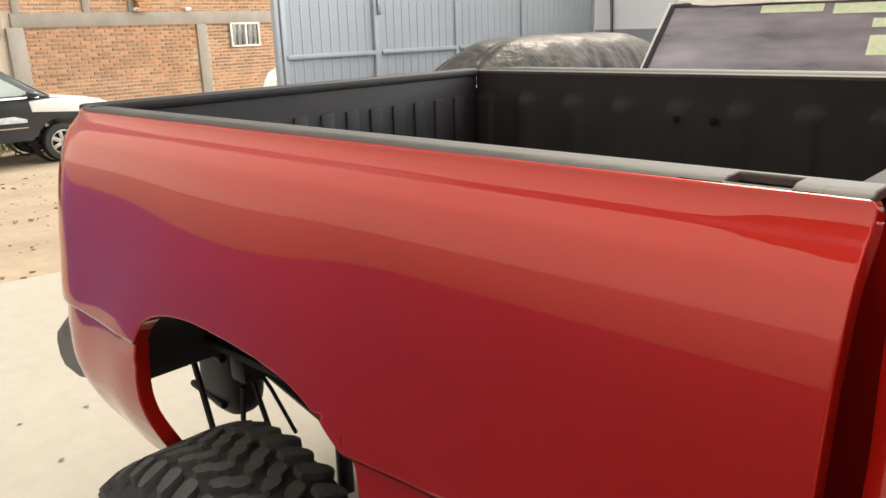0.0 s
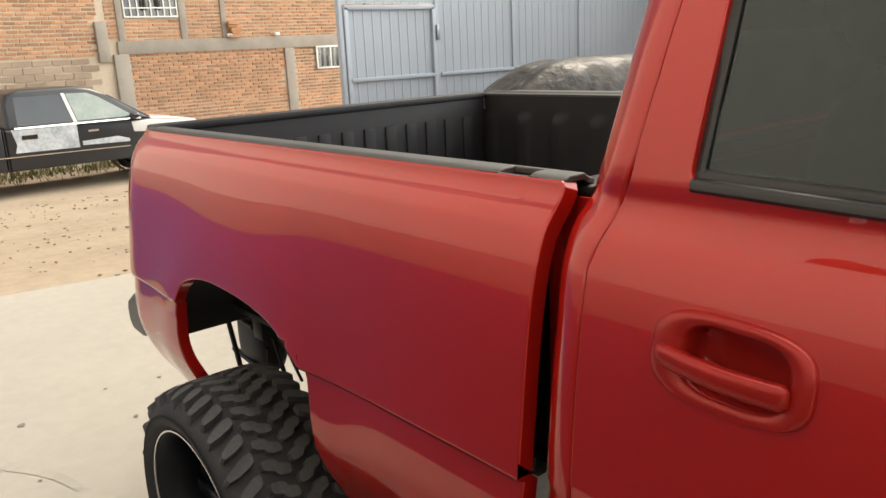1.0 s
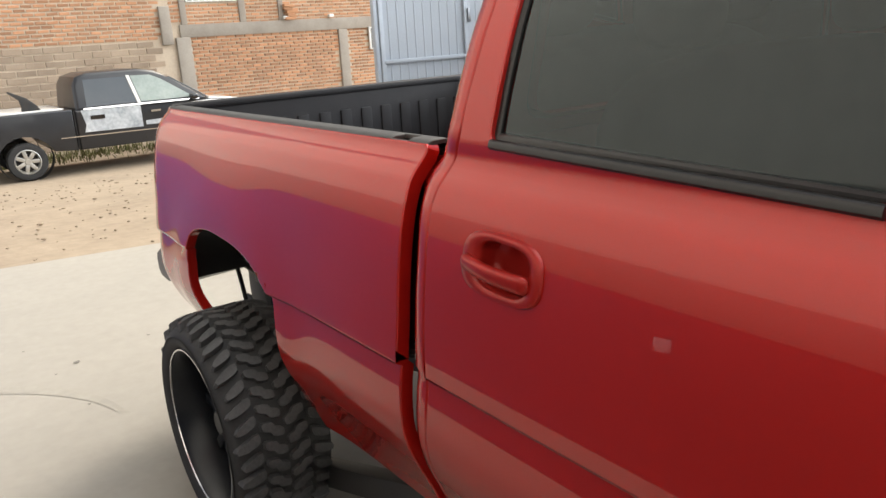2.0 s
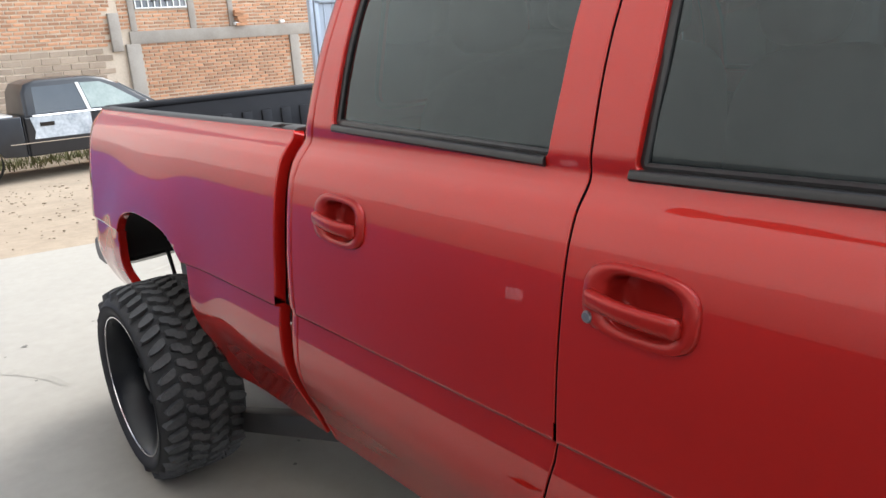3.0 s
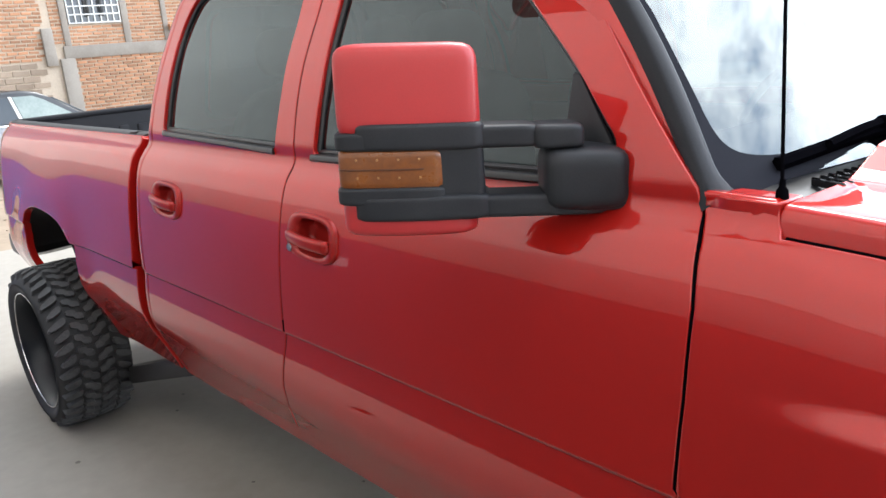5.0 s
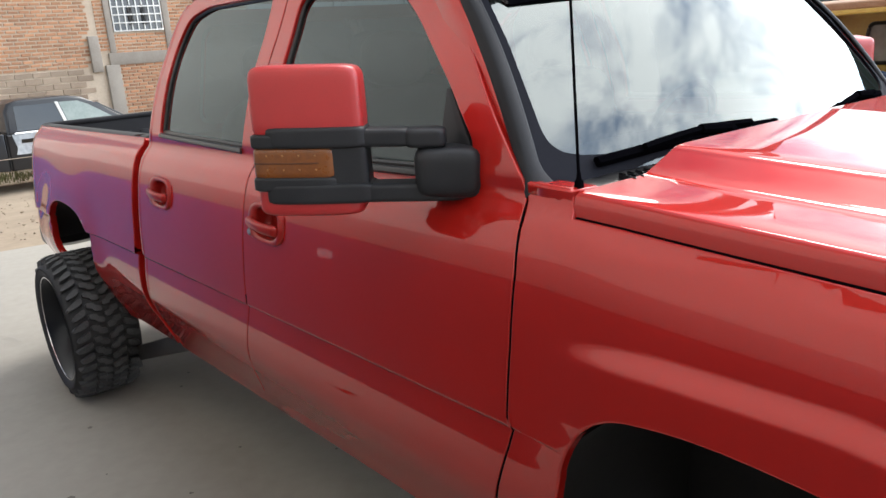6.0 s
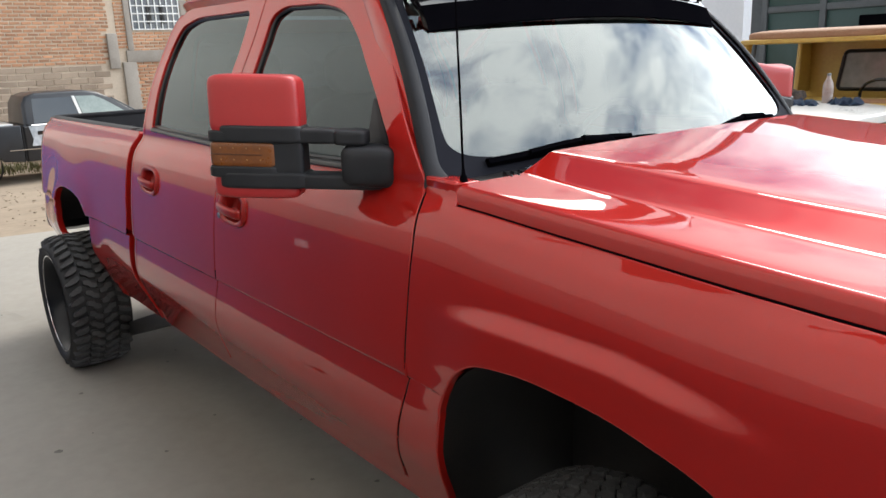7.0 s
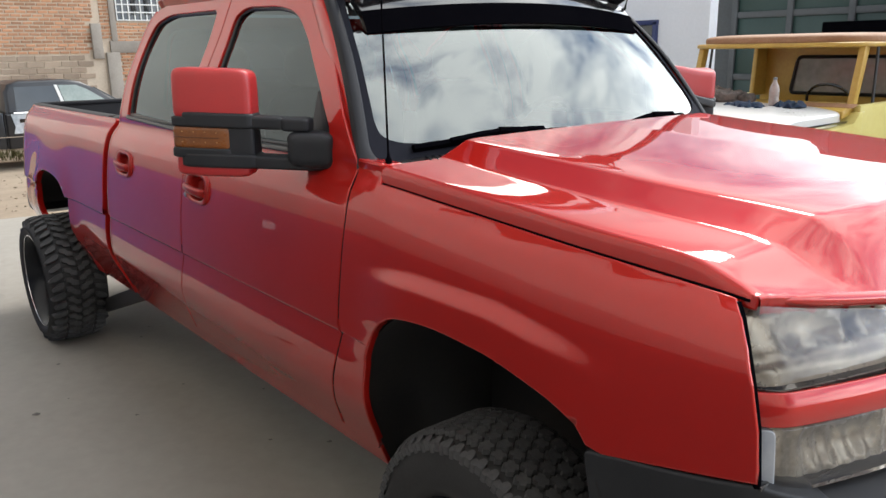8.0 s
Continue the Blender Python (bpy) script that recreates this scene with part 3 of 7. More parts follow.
def build_brick_wall():
    base = lot_z(-20) - 0.1
    bm = rbox(WALL_X - 0.14, 9.75, (base + 4.2) / 2, 0.24, 24.5, 4.2 - base, 0)
    wall = tagged(part("wall_west", bm, MORTAR), "tall unplastered brick house wall with concrete columns and beams", "wall", kind="structure")
    casts = ((WALL_X + 0.01, 9.9, 1.985, 0.10, 9.6, 0.34), (WALL_X + 0.015, 5.15, 0.45, 0.14, 0.38, 2.76), (WALL_X + 0.012, 10.0, 0.45, 0.10, 0.30, 2.74),
             (WALL_X, 5.25, 3.18, 0.09, 0.17, 2.05), (WALL_X, 6.90, 3.18, 0.09, 0.19, 2.05), (WALL_X, 8.06, 3.18, 0.09, 0.15, 2.05),
             (WALL_X, 12.9, 3.18, 0.09, 0.2, 2.05), (WALL_X + 0.02, 4.74, 2.15, 0.16, 0.28, 0.98))
    for c in casts:
        part("column" if c[5] > c[4] else "beam", rbox(*c, 0.015), CAST, wall)
    for y in (8.15, 9.6):
        part("insulator", rbox(WALL_X + 0.12, y, 2.22, 0.12, 0.16, 0.09, 0.02), WHITE_PAINT, wall)
    rs = random.Random(21)
    for k in range(5):
        part("loose_brick", rbox(WALL_X + 0.14, 8.25 + rs.uniform(-0.05, 0.05) + (0.06 if k < 3 else 0), 2.20 + 0.085 * k, 0.13, 0.26 if k % 2 else 0.34, 0.075, 0.006, 1, None, pose(0, 0, 0, rs.uniform(-6, 6), 0, rs.uniform(-10, 10))), BRICK, wall)
    rnd = random.Random(3)
    skip = [(4.55, 5.34, -2, 2.2), (5.34, 6.80, 2.70, 3.65), (10.88, 11.86, 1.17, 1.83), (9.84, 10.16, -2, 1.85), (5.1, 15, 1.81, 2.16), (4.60, 4.88, 1.6, 2.65)]
    main = brick_rows(4.9, 15.0, -0.95, 4.2, WALL_X, 0.240, 0.064, 0.029, skip, rnd)
    left = brick_rows(-2.5, 4.7, 1.80, 4.2, WALL_X, 0.240, 0.068, 0.031, skip, rnd)
    grey = brick_rows(-2.5, 4.95, -0.95, 1.79, WALL_X, 0.42, 0.145, 0.026, skip, rnd)
    near = [b for b in main if 5.3 < b[0] < 9.9 and 0.55 < b[1] < 1.82]
    near = near[:300]
    picked = set(near)
    joined_bricks("brick_field", [b for b in main + left if b not in picked], BRICK_ROW, wall, "weathered orange-red bricks with pale joints")
    joined_bricks("block_field", grey, BLOCK, wall, "grey-brown blocks in pale mortar")
    # barred window, white grid
    win = part("window_1", rbox(WALL_X + 0.0, 6.06, 3.18, 0.04, 1.42, 0.92, 0), DARK_PANE, None)
    tagged(win, "dark window behind a white iron grid", "window", kind="structure")
    for i in range(9):
        part("grille_bar", rbox(WALL_X + 0.05, 5.37 + 0.173 * i, 3.18, 0.02, 0.035, 0.92, 0.004), WHITE_PAINT, win)
    for i in range(5):
        part("grille_bar", rbox(WALL_X + 0.055, 6.06, 2.74 + 0.22 * i, 0.02, 1.42, 0.035, 0.004), WHITE_PAINT, win)
    for y in (5.88, 6.26):
        part("scroll_panel", rbox(WALL_X + 0.05, y, 3.17, 0.02, 0.15, 0.55, 0.01), IRON, win)
    # small sliding window with mesh
    vent = part("window_2", rbox(WALL_X + 0.0, 11.38, 1.50, 0.04, 0.90, 0.60, 0), DARK_PANE, None)
    tagged(vent, "small sliding window with white frame and mesh", "window", kind="structure")
    for y, z, w, h in ((11.38, 1.81, 0.98, 0.05), (11.38, 1.19, 0.98, 0.05), (10.92, 1.50, 0.05, 0.64), (11.84, 1.50, 0.05, 0.64), (11.40, 1.50, 0.05, 0.6)):
        part("window_frame", rbox(WALL_X + 0.06, y, z, 0.05, w, h, 0.006), WHITE_PAINT, vent)
    bm = bmesh.new()
    for i in range(5):
        for k in (-1, 1):
            y = 10.98 + 0.18 * i
            tube([(WALL_X + 0.05, y + k * 0.05 * (1 if j % 2 else -1) + 0.03, 1.23 + 0.09 * j) for j in range(7)], 0.011, 5, bm)
    part("mesh_grille", bm, WHITE_PAINT, vent)
    return wall, near


GATE_X = -6.0


def ribbed_sheet(y0, y1, z0, z1, x, pitch=0.115):
    """Folded sheet metal with narrow upright ribs."""
    bm = bmesh.new()
    prof = []
    y = y0
    while y < y1 - 1e-3:
        for dy, dx in ((0.0, 0.0), (pitch * 0.80, 0.0), (pitch * 0.86, 0.006), (pitch * 0.94, 0.006)):
            if y + dy < y1:
                prof.append((y + dy, dx))
        y += pitch
    prof.append((y1, 0.0))
    lo = [bm.verts.new((x + d, y, z0)) for y, d in prof]
    hi = [bm.verts.new((x + d, y, z1)) for y, d in prof]
    for i in range(len(lo) - 1):
        bm.faces.new((lo[i], lo[i + 1], hi[i + 1], hi[i]))
    return bm


def build_gate():
    gate = thing("sheet_metal_gate", pose(0, 0, 0), "blue-grey painted ribbed sheet metal gate with a walk door", "gate")
    z0, top = G - 0.02, 2.9
    posts = (2.64, 3.90, 5.10, 6.33, 7.95)
    for i, (a, b) in enumerate(zip(posts, posts[1:])):
        if i == 0:
            door = part("walk_door", ribbed_sheet(a + 0.07, b - 0.06, z0 + 0.04, 2.07, GATE_X), GATE_BLUE, gate, "narrow walk door, closed", 20)
            for y, z, w, h in ((2.70, 1.04, 0.05, 2.06), (b - 0.05, 1.04, 0.05, 2.06), (3.27, 2.07, 1.18, 0.05), (3.27, 1.35, 1.14, 0.04)):
                part("door_frame", rbox(GATE_X + 0.015, y, z, 0.045, w, h, 0.004), GATE_BLUE, door)
            part("latch", rbox(GATE_X + 0.05, b - 0.02, 1.80, 0.03, 0.035, 0.16, 0.006), STEEL, door)
            part("panel", ribbed_sheet(a, b, 2.11, top, GATE_X), GATE_BLUE, gate, sharp=20)
        else:
            part("panel", ribbed_sheet(a + 0.02, b - 0.02, z0, top, GATE_X), GATE_BLUE, gate, sharp=20)
            part("rail", rbox(GATE_X + 0.02, (a + b) / 2, 1.35, 0.04, b - a - 0.05, 0.04, 0.004), GATE_BLUE, gate)
    for y in posts:
        part("post", rbox(GATE_X - 0.005, y, (z0 + top) / 2, 0.06, 0.045, top - z0, 0.005), GATE_BLUE, gate)


def build_yard_walls():
    y = 8.0
    up = tagged(part("wall_north", rbox(-4.13, y + 0.1, 1.5, 3.74, 0.2, 3.06, 0), WHITE_PLASTER), "white plastered workshop wall with a grey dado", "wall", kind="structure")
    part("dado", rbox(-5.0, y + 0.094, 0.72, 1.96, 0.2, 1.50, 0), GREY_DADO, up)
    part("dado", rbox(-2.68, y + 0.094, 0.45, 0.8, 0.2, 0.96, 0), GREY_DADO, up)
    door = tagged(part("door_1", rbox(-3.56, y + 0.0, 1.03, 0.86, 0.06, 2.1, 0.004), DARK_PANE), "dark glazed door in a deep blue frame", "door", kind="structure")
    for x, z, w, h in ((-3.98, 1.03, 0.07, 2.14), (-3.15, 1.03, 0.07, 2.14), (-3.56, 2.09, 0.9, 0.07), (-3.56, 0.78, 0.9, 0.10)):
        part("door_frame", rbox(x, y - 0.02, z, w, 0.07, h, 0.005), BLUE_FRAME, door)
    for k, dx in ((0, 0.0), (1, 0.07)):
        pipe = part("wall_pipe", tube([(-5.72 + dx, y - 0.03, 0.2), (-5.70 + dx * 0.3, y - 0.04, 1.6), (-5.80 + dx, y - 0.03, 3.0)], 0.014 - 0.006 * k, 8), IRON if k else GREY_FRAME, None)
        tagged(pipe, "thin hanging cable on the white wall", "cable", "cables on the wall")
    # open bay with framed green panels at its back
    bay = tagged(part("wall_bay", rbox(1.9, 11.5, 1.62, 13.2, 0.2, 3.4, 0), SHADE_WALL), "workshop bay with dark green framed panels, shade put into wall and frame colours", "wall", kind="structure")
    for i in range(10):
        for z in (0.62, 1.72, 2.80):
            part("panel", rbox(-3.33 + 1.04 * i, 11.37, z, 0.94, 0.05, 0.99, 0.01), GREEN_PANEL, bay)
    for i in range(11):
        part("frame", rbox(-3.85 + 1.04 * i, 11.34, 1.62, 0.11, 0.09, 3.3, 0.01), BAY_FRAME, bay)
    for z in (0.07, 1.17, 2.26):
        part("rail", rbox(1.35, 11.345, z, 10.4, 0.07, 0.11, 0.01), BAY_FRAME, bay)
    box = part("tool_cabinet", rbox(-1.05, 10.9, 1.02, 1.7, 0.6, 2.1, 0.02), VISOR_BLACK)
    tagged(box, "tall black cabinet standing in the dim bay", "cabinet")
    # the house wall beside the walk: painted dado, two coats of plaster with a ragged upper edge, bare brick above
    south = tagged(part("wall_south", rbox(1.0, -2.67, 3.45, 26.0, 0.22, 7.16, 0), SOUTH_BRICK), "tall brick wall, plastered halfway up over a dark painted dado", "wall", kind="structure")
    part("dado", rbox(1.0, -2.545, 0.555, 26.0, 0.04, 1.37, 0.003), FAR_BLUE_DARK, south, "unseen dado graded from deep blue to dark for the truck's reflection")
    part("plaster_coat", rbox(1.0, -2.55, 1.43, 26.0, 0.036, 0.378, 0.002), PLASTER_LOW, south, "grey cement plaster")
    bm = bmesh.new()
    edge = []
    for i in range(261):
        x = -12.0 + 0.1 * i
        z = 4.30 + 2.4 * (1 - smooth(-3.0, -0.8, x)) + 1.2 * smooth(1.7, 2.5, x) + 0.16 * noise.noise((x * 0.7, 3.0, 0.0)) + 0.07 * noise.noise((x * 2.6, 5.0, 0.0)) + 0.02 * noise.noise((x * 9.0, 1.0, 0.0))
        edge.append([bm.verts.new((x, -2.556, z)), bm.verts.new((x, -2.538, z - 0.012)), bm.verts.new((x, -2.536, z - 0.04)), bm.verts.new((x, -2.536, 1.625)), bm.verts.new((x, -2.556, 1.621))])
    for a, b in zip(edge, edge[1:]):
        for k in range(4):
            bm.faces.new((a[k], a[k + 1], b[k + 1], b[k]))
    bmesh.ops.recalc_face_normals(bm, faces=bm.faces[:])
    part("plaster_coat", bm, PLASTER_HIGH, south, "pale plaster with a ragged upper edge")
    # unseen plate on a slim wire beside the truck, added so the doors mirror a pale square
    stake = thing("marker_post", pose(0.0, -1.97, G), "added pale plate on a hair-thin wire, for the square mirrored in the doors", "post")
    part("stake", tube([(-0.012, -0.010, 0.0), (-0.012, -0.010, 1.09)], 0.0012, 6), VISOR_BLACK, stake)
    part("base_plate", rbox(-0.012, -0.010, 0.004, 0.12, 0.12, 0.008, 0.002), VISOR_BLACK, stake)
    part("plate", rbox(0.0, 0.0, 1.058, 0.004, 0.088, 0.072, 0.001, 1), WHITE_PLASTER, stake, "small pale square plate")


build_ground()
brick_wall, near_bricks = build_brick_wall()
build_gate()
build_yard_walls()

# ---------------------------------------------------------------- the red pickup
CREASE = 0.943
_low = spline((0.46, 0.56, 0.62, 0.70, 0.76, 0.80, 0.836, 0.86, 0.885, 0.91, 0.93, CREASE), (0.885, 0.926, 0.954, 0.991, 1.0090, 1.0130, 1.0125, 1.0112, 1.0090, 1.0058, 1.0025, 1.0000))
_up = spline((CREASE, 1.02, 1.10, 1.18, 1.25, 1.31, 1.34, 1.36, 1.375, 1.39, 1.402, 1.415, 1.43, 1.48), (1.009, 1.005, 0.998, 0.988, 0.976, 0.961, 0.950, 0.941, 0.930, 0.918, 0.9095, 0.9045, 0.9025, 0.899))
_glass = spline((1.40, 1.45, 1.50, 1.55, 1.60, 1.66, 1.72, 1.78, 1.85, 1.93, 2.0), (0.915, 0.9045, 0.8935, 0.8805, 0.865, 0.842, 0.813, 0.782, 0.750, 0.716, 0.685))
R_AXLE, F_AXLE = -1.15, 2.81
REAR_ARCH = (-1.125, 0.56, 0.425, 0.495)
FRONT_ARCH = (2.825, 0.60, 0.42, 0.475)
RIDGE = spline((2.40, 2.65, 2.90, 3.10, 3.30), (1.150, 1.170, 1.172, 1.150, 1.105))


def profile(z):
    return _low(z) if z < CREASE else _up(z)


def arch_gap(x, z, arch):
    xc, zb, hw, h = arch
    q = (abs((x - xc) / hw) ** 2.5 + max(0.0, (z - zb) / h) ** 2.5) ** 0.4
    return (q - 1) * hw


def flare(x, z, arch, height, width):
    return height * math.exp(-((max(0.0, arch_gap(x, z, arch) - 0.01) / (0.55 * width)) ** 2))


def zgap(x):
    return _zgap(x)


_zgap = spline((2.22, 2.38, 2.65, 3.07, 3.35, 3.48, 3.62, 3.77), (1.396, 1.389, 1.370, 1.340, 1.312, 1.292, 1.258, 1.19))


def glass_y(x, z):
    """The lean of door frames and glass above the belt."""
    return _glass(z)


def door_w(x, z):
    t = smooth(1.42, 1.46, z)
    return profile(min(z, 1.47)) * (1 - t) + glass_y(x, z) * t


def bed_w(x, z):
    w = profile(z) - 0.012 * smooth(1.38, 1.43, z)
    if 0.895 < z < 0.99:
        t = 1 - smooth(0.0, 0.07, arch_gap(x, z, REAR_ARCH))
        w += t * (1.0125 + (1.0045 - 1.0125) * (z - 0.895) / 0.095 - profile(z))
    if z >= CREASE:
        w += 0.006 * (1 - smooth(CREASE, 1.06, z))
    w += flare(x, z, REAR_ARCH, 0.016, 0.24)
    w -= 0.11 * max(0.0, (-1.80 - x) / 0.27) ** 2.2
    return w


def fender_w(x, z):
    dz = (1.392 - zgap(x)) * smooth(2.30, 2.5, x) * smooth(1.19 - 0.03 * smooth(2.7, 3.3, x), zgap(x) + 0.01, z)
    w = profile(z + dz)
    if 0.895 < z < 0.99:
        t = smooth(2.30, 2.42, x)
        w += t * (1.0125 + (1.0045 - 1.0125) * (z - 0.895) / 0.095 - profile(z))
    w -= 0.075 * max(0.0, (x - 2.97) / 0.55) ** 2
    zr = RIDGE(x)
    w += 0.019 * (1 - smooth(zr - 0.026, zr + 0.024, z)) * smooth(2.34, 2.62, x) * (1 - smooth(3.0, 3.32, x))
    return w


def right(fn, inset=0.0):
    return lambda x, z: (x, -(fn(x, z) - inset), z)


ZCUTS = [0.49, 0.52] + [0.55 + 0.03 * i for i in range(12)] + [0.90, 0.925, 0.937, CREASE, 0.949, 0.96] + [0.98 + 0.025 * i for i in range(19)]
truck = thing("pickup_truck", pose(0, 0, 0), "lifted glossy red crew cab pickup with black bed liner", "pickup truck")


def both_sides(ob, parent=truck):
    mirrored(ob, parent)
    return ob


def build_bed():
    # side panel with the wheel opening
    rear_edge = [(-2.035, 1.30), (-2.05, 1.18), (-2.055, 1.05), (-2.04, 0.93), (-2.02, 0.82), (-1.97, 0.70), (-1.88, 0.645), (-1.72, 0.615)]
    out = [(-0.03, 0.49), (-0.03, 1.421), (-0.035, 1.427), (-2.0, 1.420), (-2.025, 1.39)] + rear_edge
    knots = [(-1.43, 0.612), (-1.422, 0.67), (-1.450, 0.75), (-1.468, 0.835), (-1.455, 0.93), (-1.405, 1.003), (-1.33, 1.038), (-1.19, 1.057), (-1.02, 1.050), (-0.875, 1.028), (-0.805, 1.000), (-0.755, 0.968), (-0.700, 0.922), (-0.685, 0.85), (-0.672, 0.70), (-0.655, 0.49)]
    ks = list(range(len(knots)))
    kx, kz = spline(ks, [p[0] for p in knots]), spline(ks, [p[1] for p in knots])
    out += [(kx(i / 3), kz(i / 3)) for i in range(3 * len(knots) - 2)]
    us = steps(-2.06, 0, 0.035)
    side = skin("bed_side", out, right(bed_w), us, ZCUTS + [1.367, 1.392, 1.412, 1.422], truck, RED, r=0.005, depth=0.03)
    part("bed_bulkhead", rbox(-0.075, 0, 0.95, 0.012, 1.74, 0.88, 0.002), RED, truck)
    both_sides(side)
    # added plates block light through the slot between bed and cab
    both_sides(part("gap_panel", rbox(-0.015, -0.845, 0.95, 0.11, 0.01, 0.90, 0.002), RED, truck))
    # rail cap with stake pockets
    def cap(x, y):
        edge = bed_w(x, 1.425)
        d = smooth(-edge - 0.004, -edge + 0.022, y)
        return (x, y, 1.428 + 0.010 * d - 0.012 * smooth(-0.835, -0.812, y) + 0.003 * x)
    pocket = rounded([(-0.187, -0.886), (-0.108, -0.886), (-0.108, -0.840), (-0.187, -0.840)], 0.006)
    pocket2 = rounded([(-1.93, -0.862), (-1.84, -0.862), (-1.84, -0.832), (-1.93, -0.832)], 0.006)
    edge = [(x, -bed_w(x, 1.425) + 0.007) for x in [-0.035 - 0.05 * i for i in range(40)]]
    rail = skin("bed_rail", [(-0.035, -0.81), *edge, (-1.99, -0.81)], cap, steps(-2, 0, 0.08), [-0.81 - 0.012 * i for i in range(1, 14)], truck, RAIL, (pocket, pocket2), 0.004, 0.007, 1, "matt black textured bed rail cap")
    both_sides(rail)
    # inner walls with upright ribs, floor, front wall and wheel housings
    def rib_wall(u, v):
        k = 0.010 * smooth(0.25, 0.42, abs(((u * 4.6) % 1.0) - 0.5) + 0.0) * smooth(0.93, 0.99, v) * (1 - smooth(1.30, 1.33, v))
        return k
    inner = skin("bed_wall", [(-2.0, 0.86), (-0.05, 0.86), (-0.05, 1.418), (-2.0, 1.418)], lambda x, z: (x, -0.81 + rib_wall(x, z) + 0.03 * (1.41 - z), z), steps(-2, 0, 0.027), steps(0.86, 1.418, 0.035), truck, LINER, (), 0.002, 0.01, -1, "black sprayed ribbed inner bed wall")
    both_sides(inner)
    for x in (-1.08, -0.95):
        bolt = part("tie_down", lathe([(0, -0.008), (0.012, -0.008), (0.012, 0.008), (0, 0.008)], 12, (x, -0.795, 1.27)), GLOSS_BLACK, truck)
        both_sides(bolt)
    bm = rbox(-1.02, 0, 0.845, 2.03, 1.58, 0.04, 0.004)
    floor = part("bed_floor", bm, LINER, truck)
    for i in range(9):
        part("floor_rib", rbox(-1.02, -0.64 + 0.16 * i, 0.868, 2.0, 0.07, 0.012, 0.004, 1), LINER, floor)
    wall = part("bed_front_wall", skin_front(), LINER, truck)
    for i in range(7):
        part("rib", rbox(-0.066, -0.6 + 0.2 * i, 1.1, 0.012, 0.1, 0.4, 0.006, 2), LINER, wall)
    bm = bmesh.new()
    for i in range(24):
        a = math.pi * i / 23
        for s, y in ((0, -0.80), (1, -0.56)):
            bm.verts.new((R_AXLE + 0.46 * math.copysign(abs(math.cos(a)) ** 0.7, math.cos(a)), y, 0.86 + 0.20 * abs(math.sin(a)) ** 0.6))
    bm.verts.ensure_lookup_table()
    for i in range(23):
        bm.faces.new([bm.verts[k] for k in (2 * i, 2 * i + 1, 2 * i + 3, 2 * i + 2)])
    bm.faces.new([bm.verts[2 * i + 1] for i in range(24)][::-1])
    bmesh.ops.recalc_face_normals(bm, faces=bm.faces[:])
    bmesh.ops.bevel(bm, geom=[e for e in bm.edges if all(abs(v.co.y + 0.56) < 1e-3 for v in e.verts)], offset=0.03, segments=3, profile=0.5, affect="EDGES")
    both_sides(part("wheel_housing", bm, LINER, truck, "black sprayed wheel housing in the bed"))
    # tailgate, with a ribbed inner face
    gate = part("tailgate", rbox(-2.045, 0, 1.135, 0.07, 1.62, 0.58, 0.02, 3), RED, truck)
    lining = part("tailgate_liner", rbox(-2.008, 0, 1.135, 0.012, 1.62, 0.54, 0.004), LINER, gate, "black sprayed tailgate lining")
    part("top_edge", rbox(-2.03, 0, 1.412, 0.075, 1.64, 0.03, 0.01, 2), LINER, gate)
    for i in range(13):
        part("rib", rbox(-2.001, -0.69 + 0.115 * i, 1.13, 0.016, 0.06, 0.38, 0.007, 2), LINER, lining)
    # tail lamps, wrapped round the corner
    def lamp(u, z):
        return (-2.052 - 0.055 * math.sin(u * 1.3), -(bed_w(-2.048, z) + 0.016) + 0.16 * u, z)
    tl = skin("tail_lamp", rounded([(0.0, 0.94), (0.75, 0.95), (0.75, 1.36), (0.0, 1.35)], 0.03), lamp, steps(0, 0.75, 0.1), steps(0.94, 1.36, 0.05), truck, TAIL_RED, (), 0.004, 0.05, -1, "dark red glossy tail lamp")
    both_sides(tl)
    seam = part("lamp_seal", tube([(-2.040, -(bed_w(-2.04, z) + 0.004), z) for z in [0.93 + 0.03 * i for i in range(15)]], 0.006, 6), GLOSS_BLACK, truck)
    both_sides(seam)
    # rear bumper, matt black with rounded ends
    pts = []
    bm = bmesh.new()
    rings = []
    for i in range(25):
        y = -0.965 + 1.93 * i / 24
        end = abs(y) / 0.965
        x = -2.17 + 0.10 * end**7
        row = []
        for dx, z in ((0.0, 0.88), (-0.035, 0.87), (-0.05, 0.80), (-0.045, 0.70), (-0.02, 0.645), (0.08, 0.63), (0.14, 0.66), (0.14, 0.86)):
            row.append(bm.verts.new((x + dx, y, 0.745 + (z - 0.745) * (1 - 0.55 * end**12) - 0.02 * end**3)))
        rings.append(row)
    for a, b in zip(rings, rings[1:]):
        for k in range(8):
            bm.faces.new((a[k], a[(k + 1) % 8], b[(k + 1) % 8], b[k]))
    bm.faces.new(rings[0][::-1])
    bm.faces.new(rings[-1])
    bmesh.ops.recalc_face_normals(bm, faces=bm.faces[:])
    part("rear_bumper", bm, BLACK_TRIM, truck, "matt black rear bumper")


def skin_front():
    bm = rbox(-0.05, 0, 1.13, 0.03, 1.62, 0.55, 0.006)
    rbox(-0.056, 0, 1.405, 0.07, 1.66, 0.022, 0.008, 2, bm)
    return bm


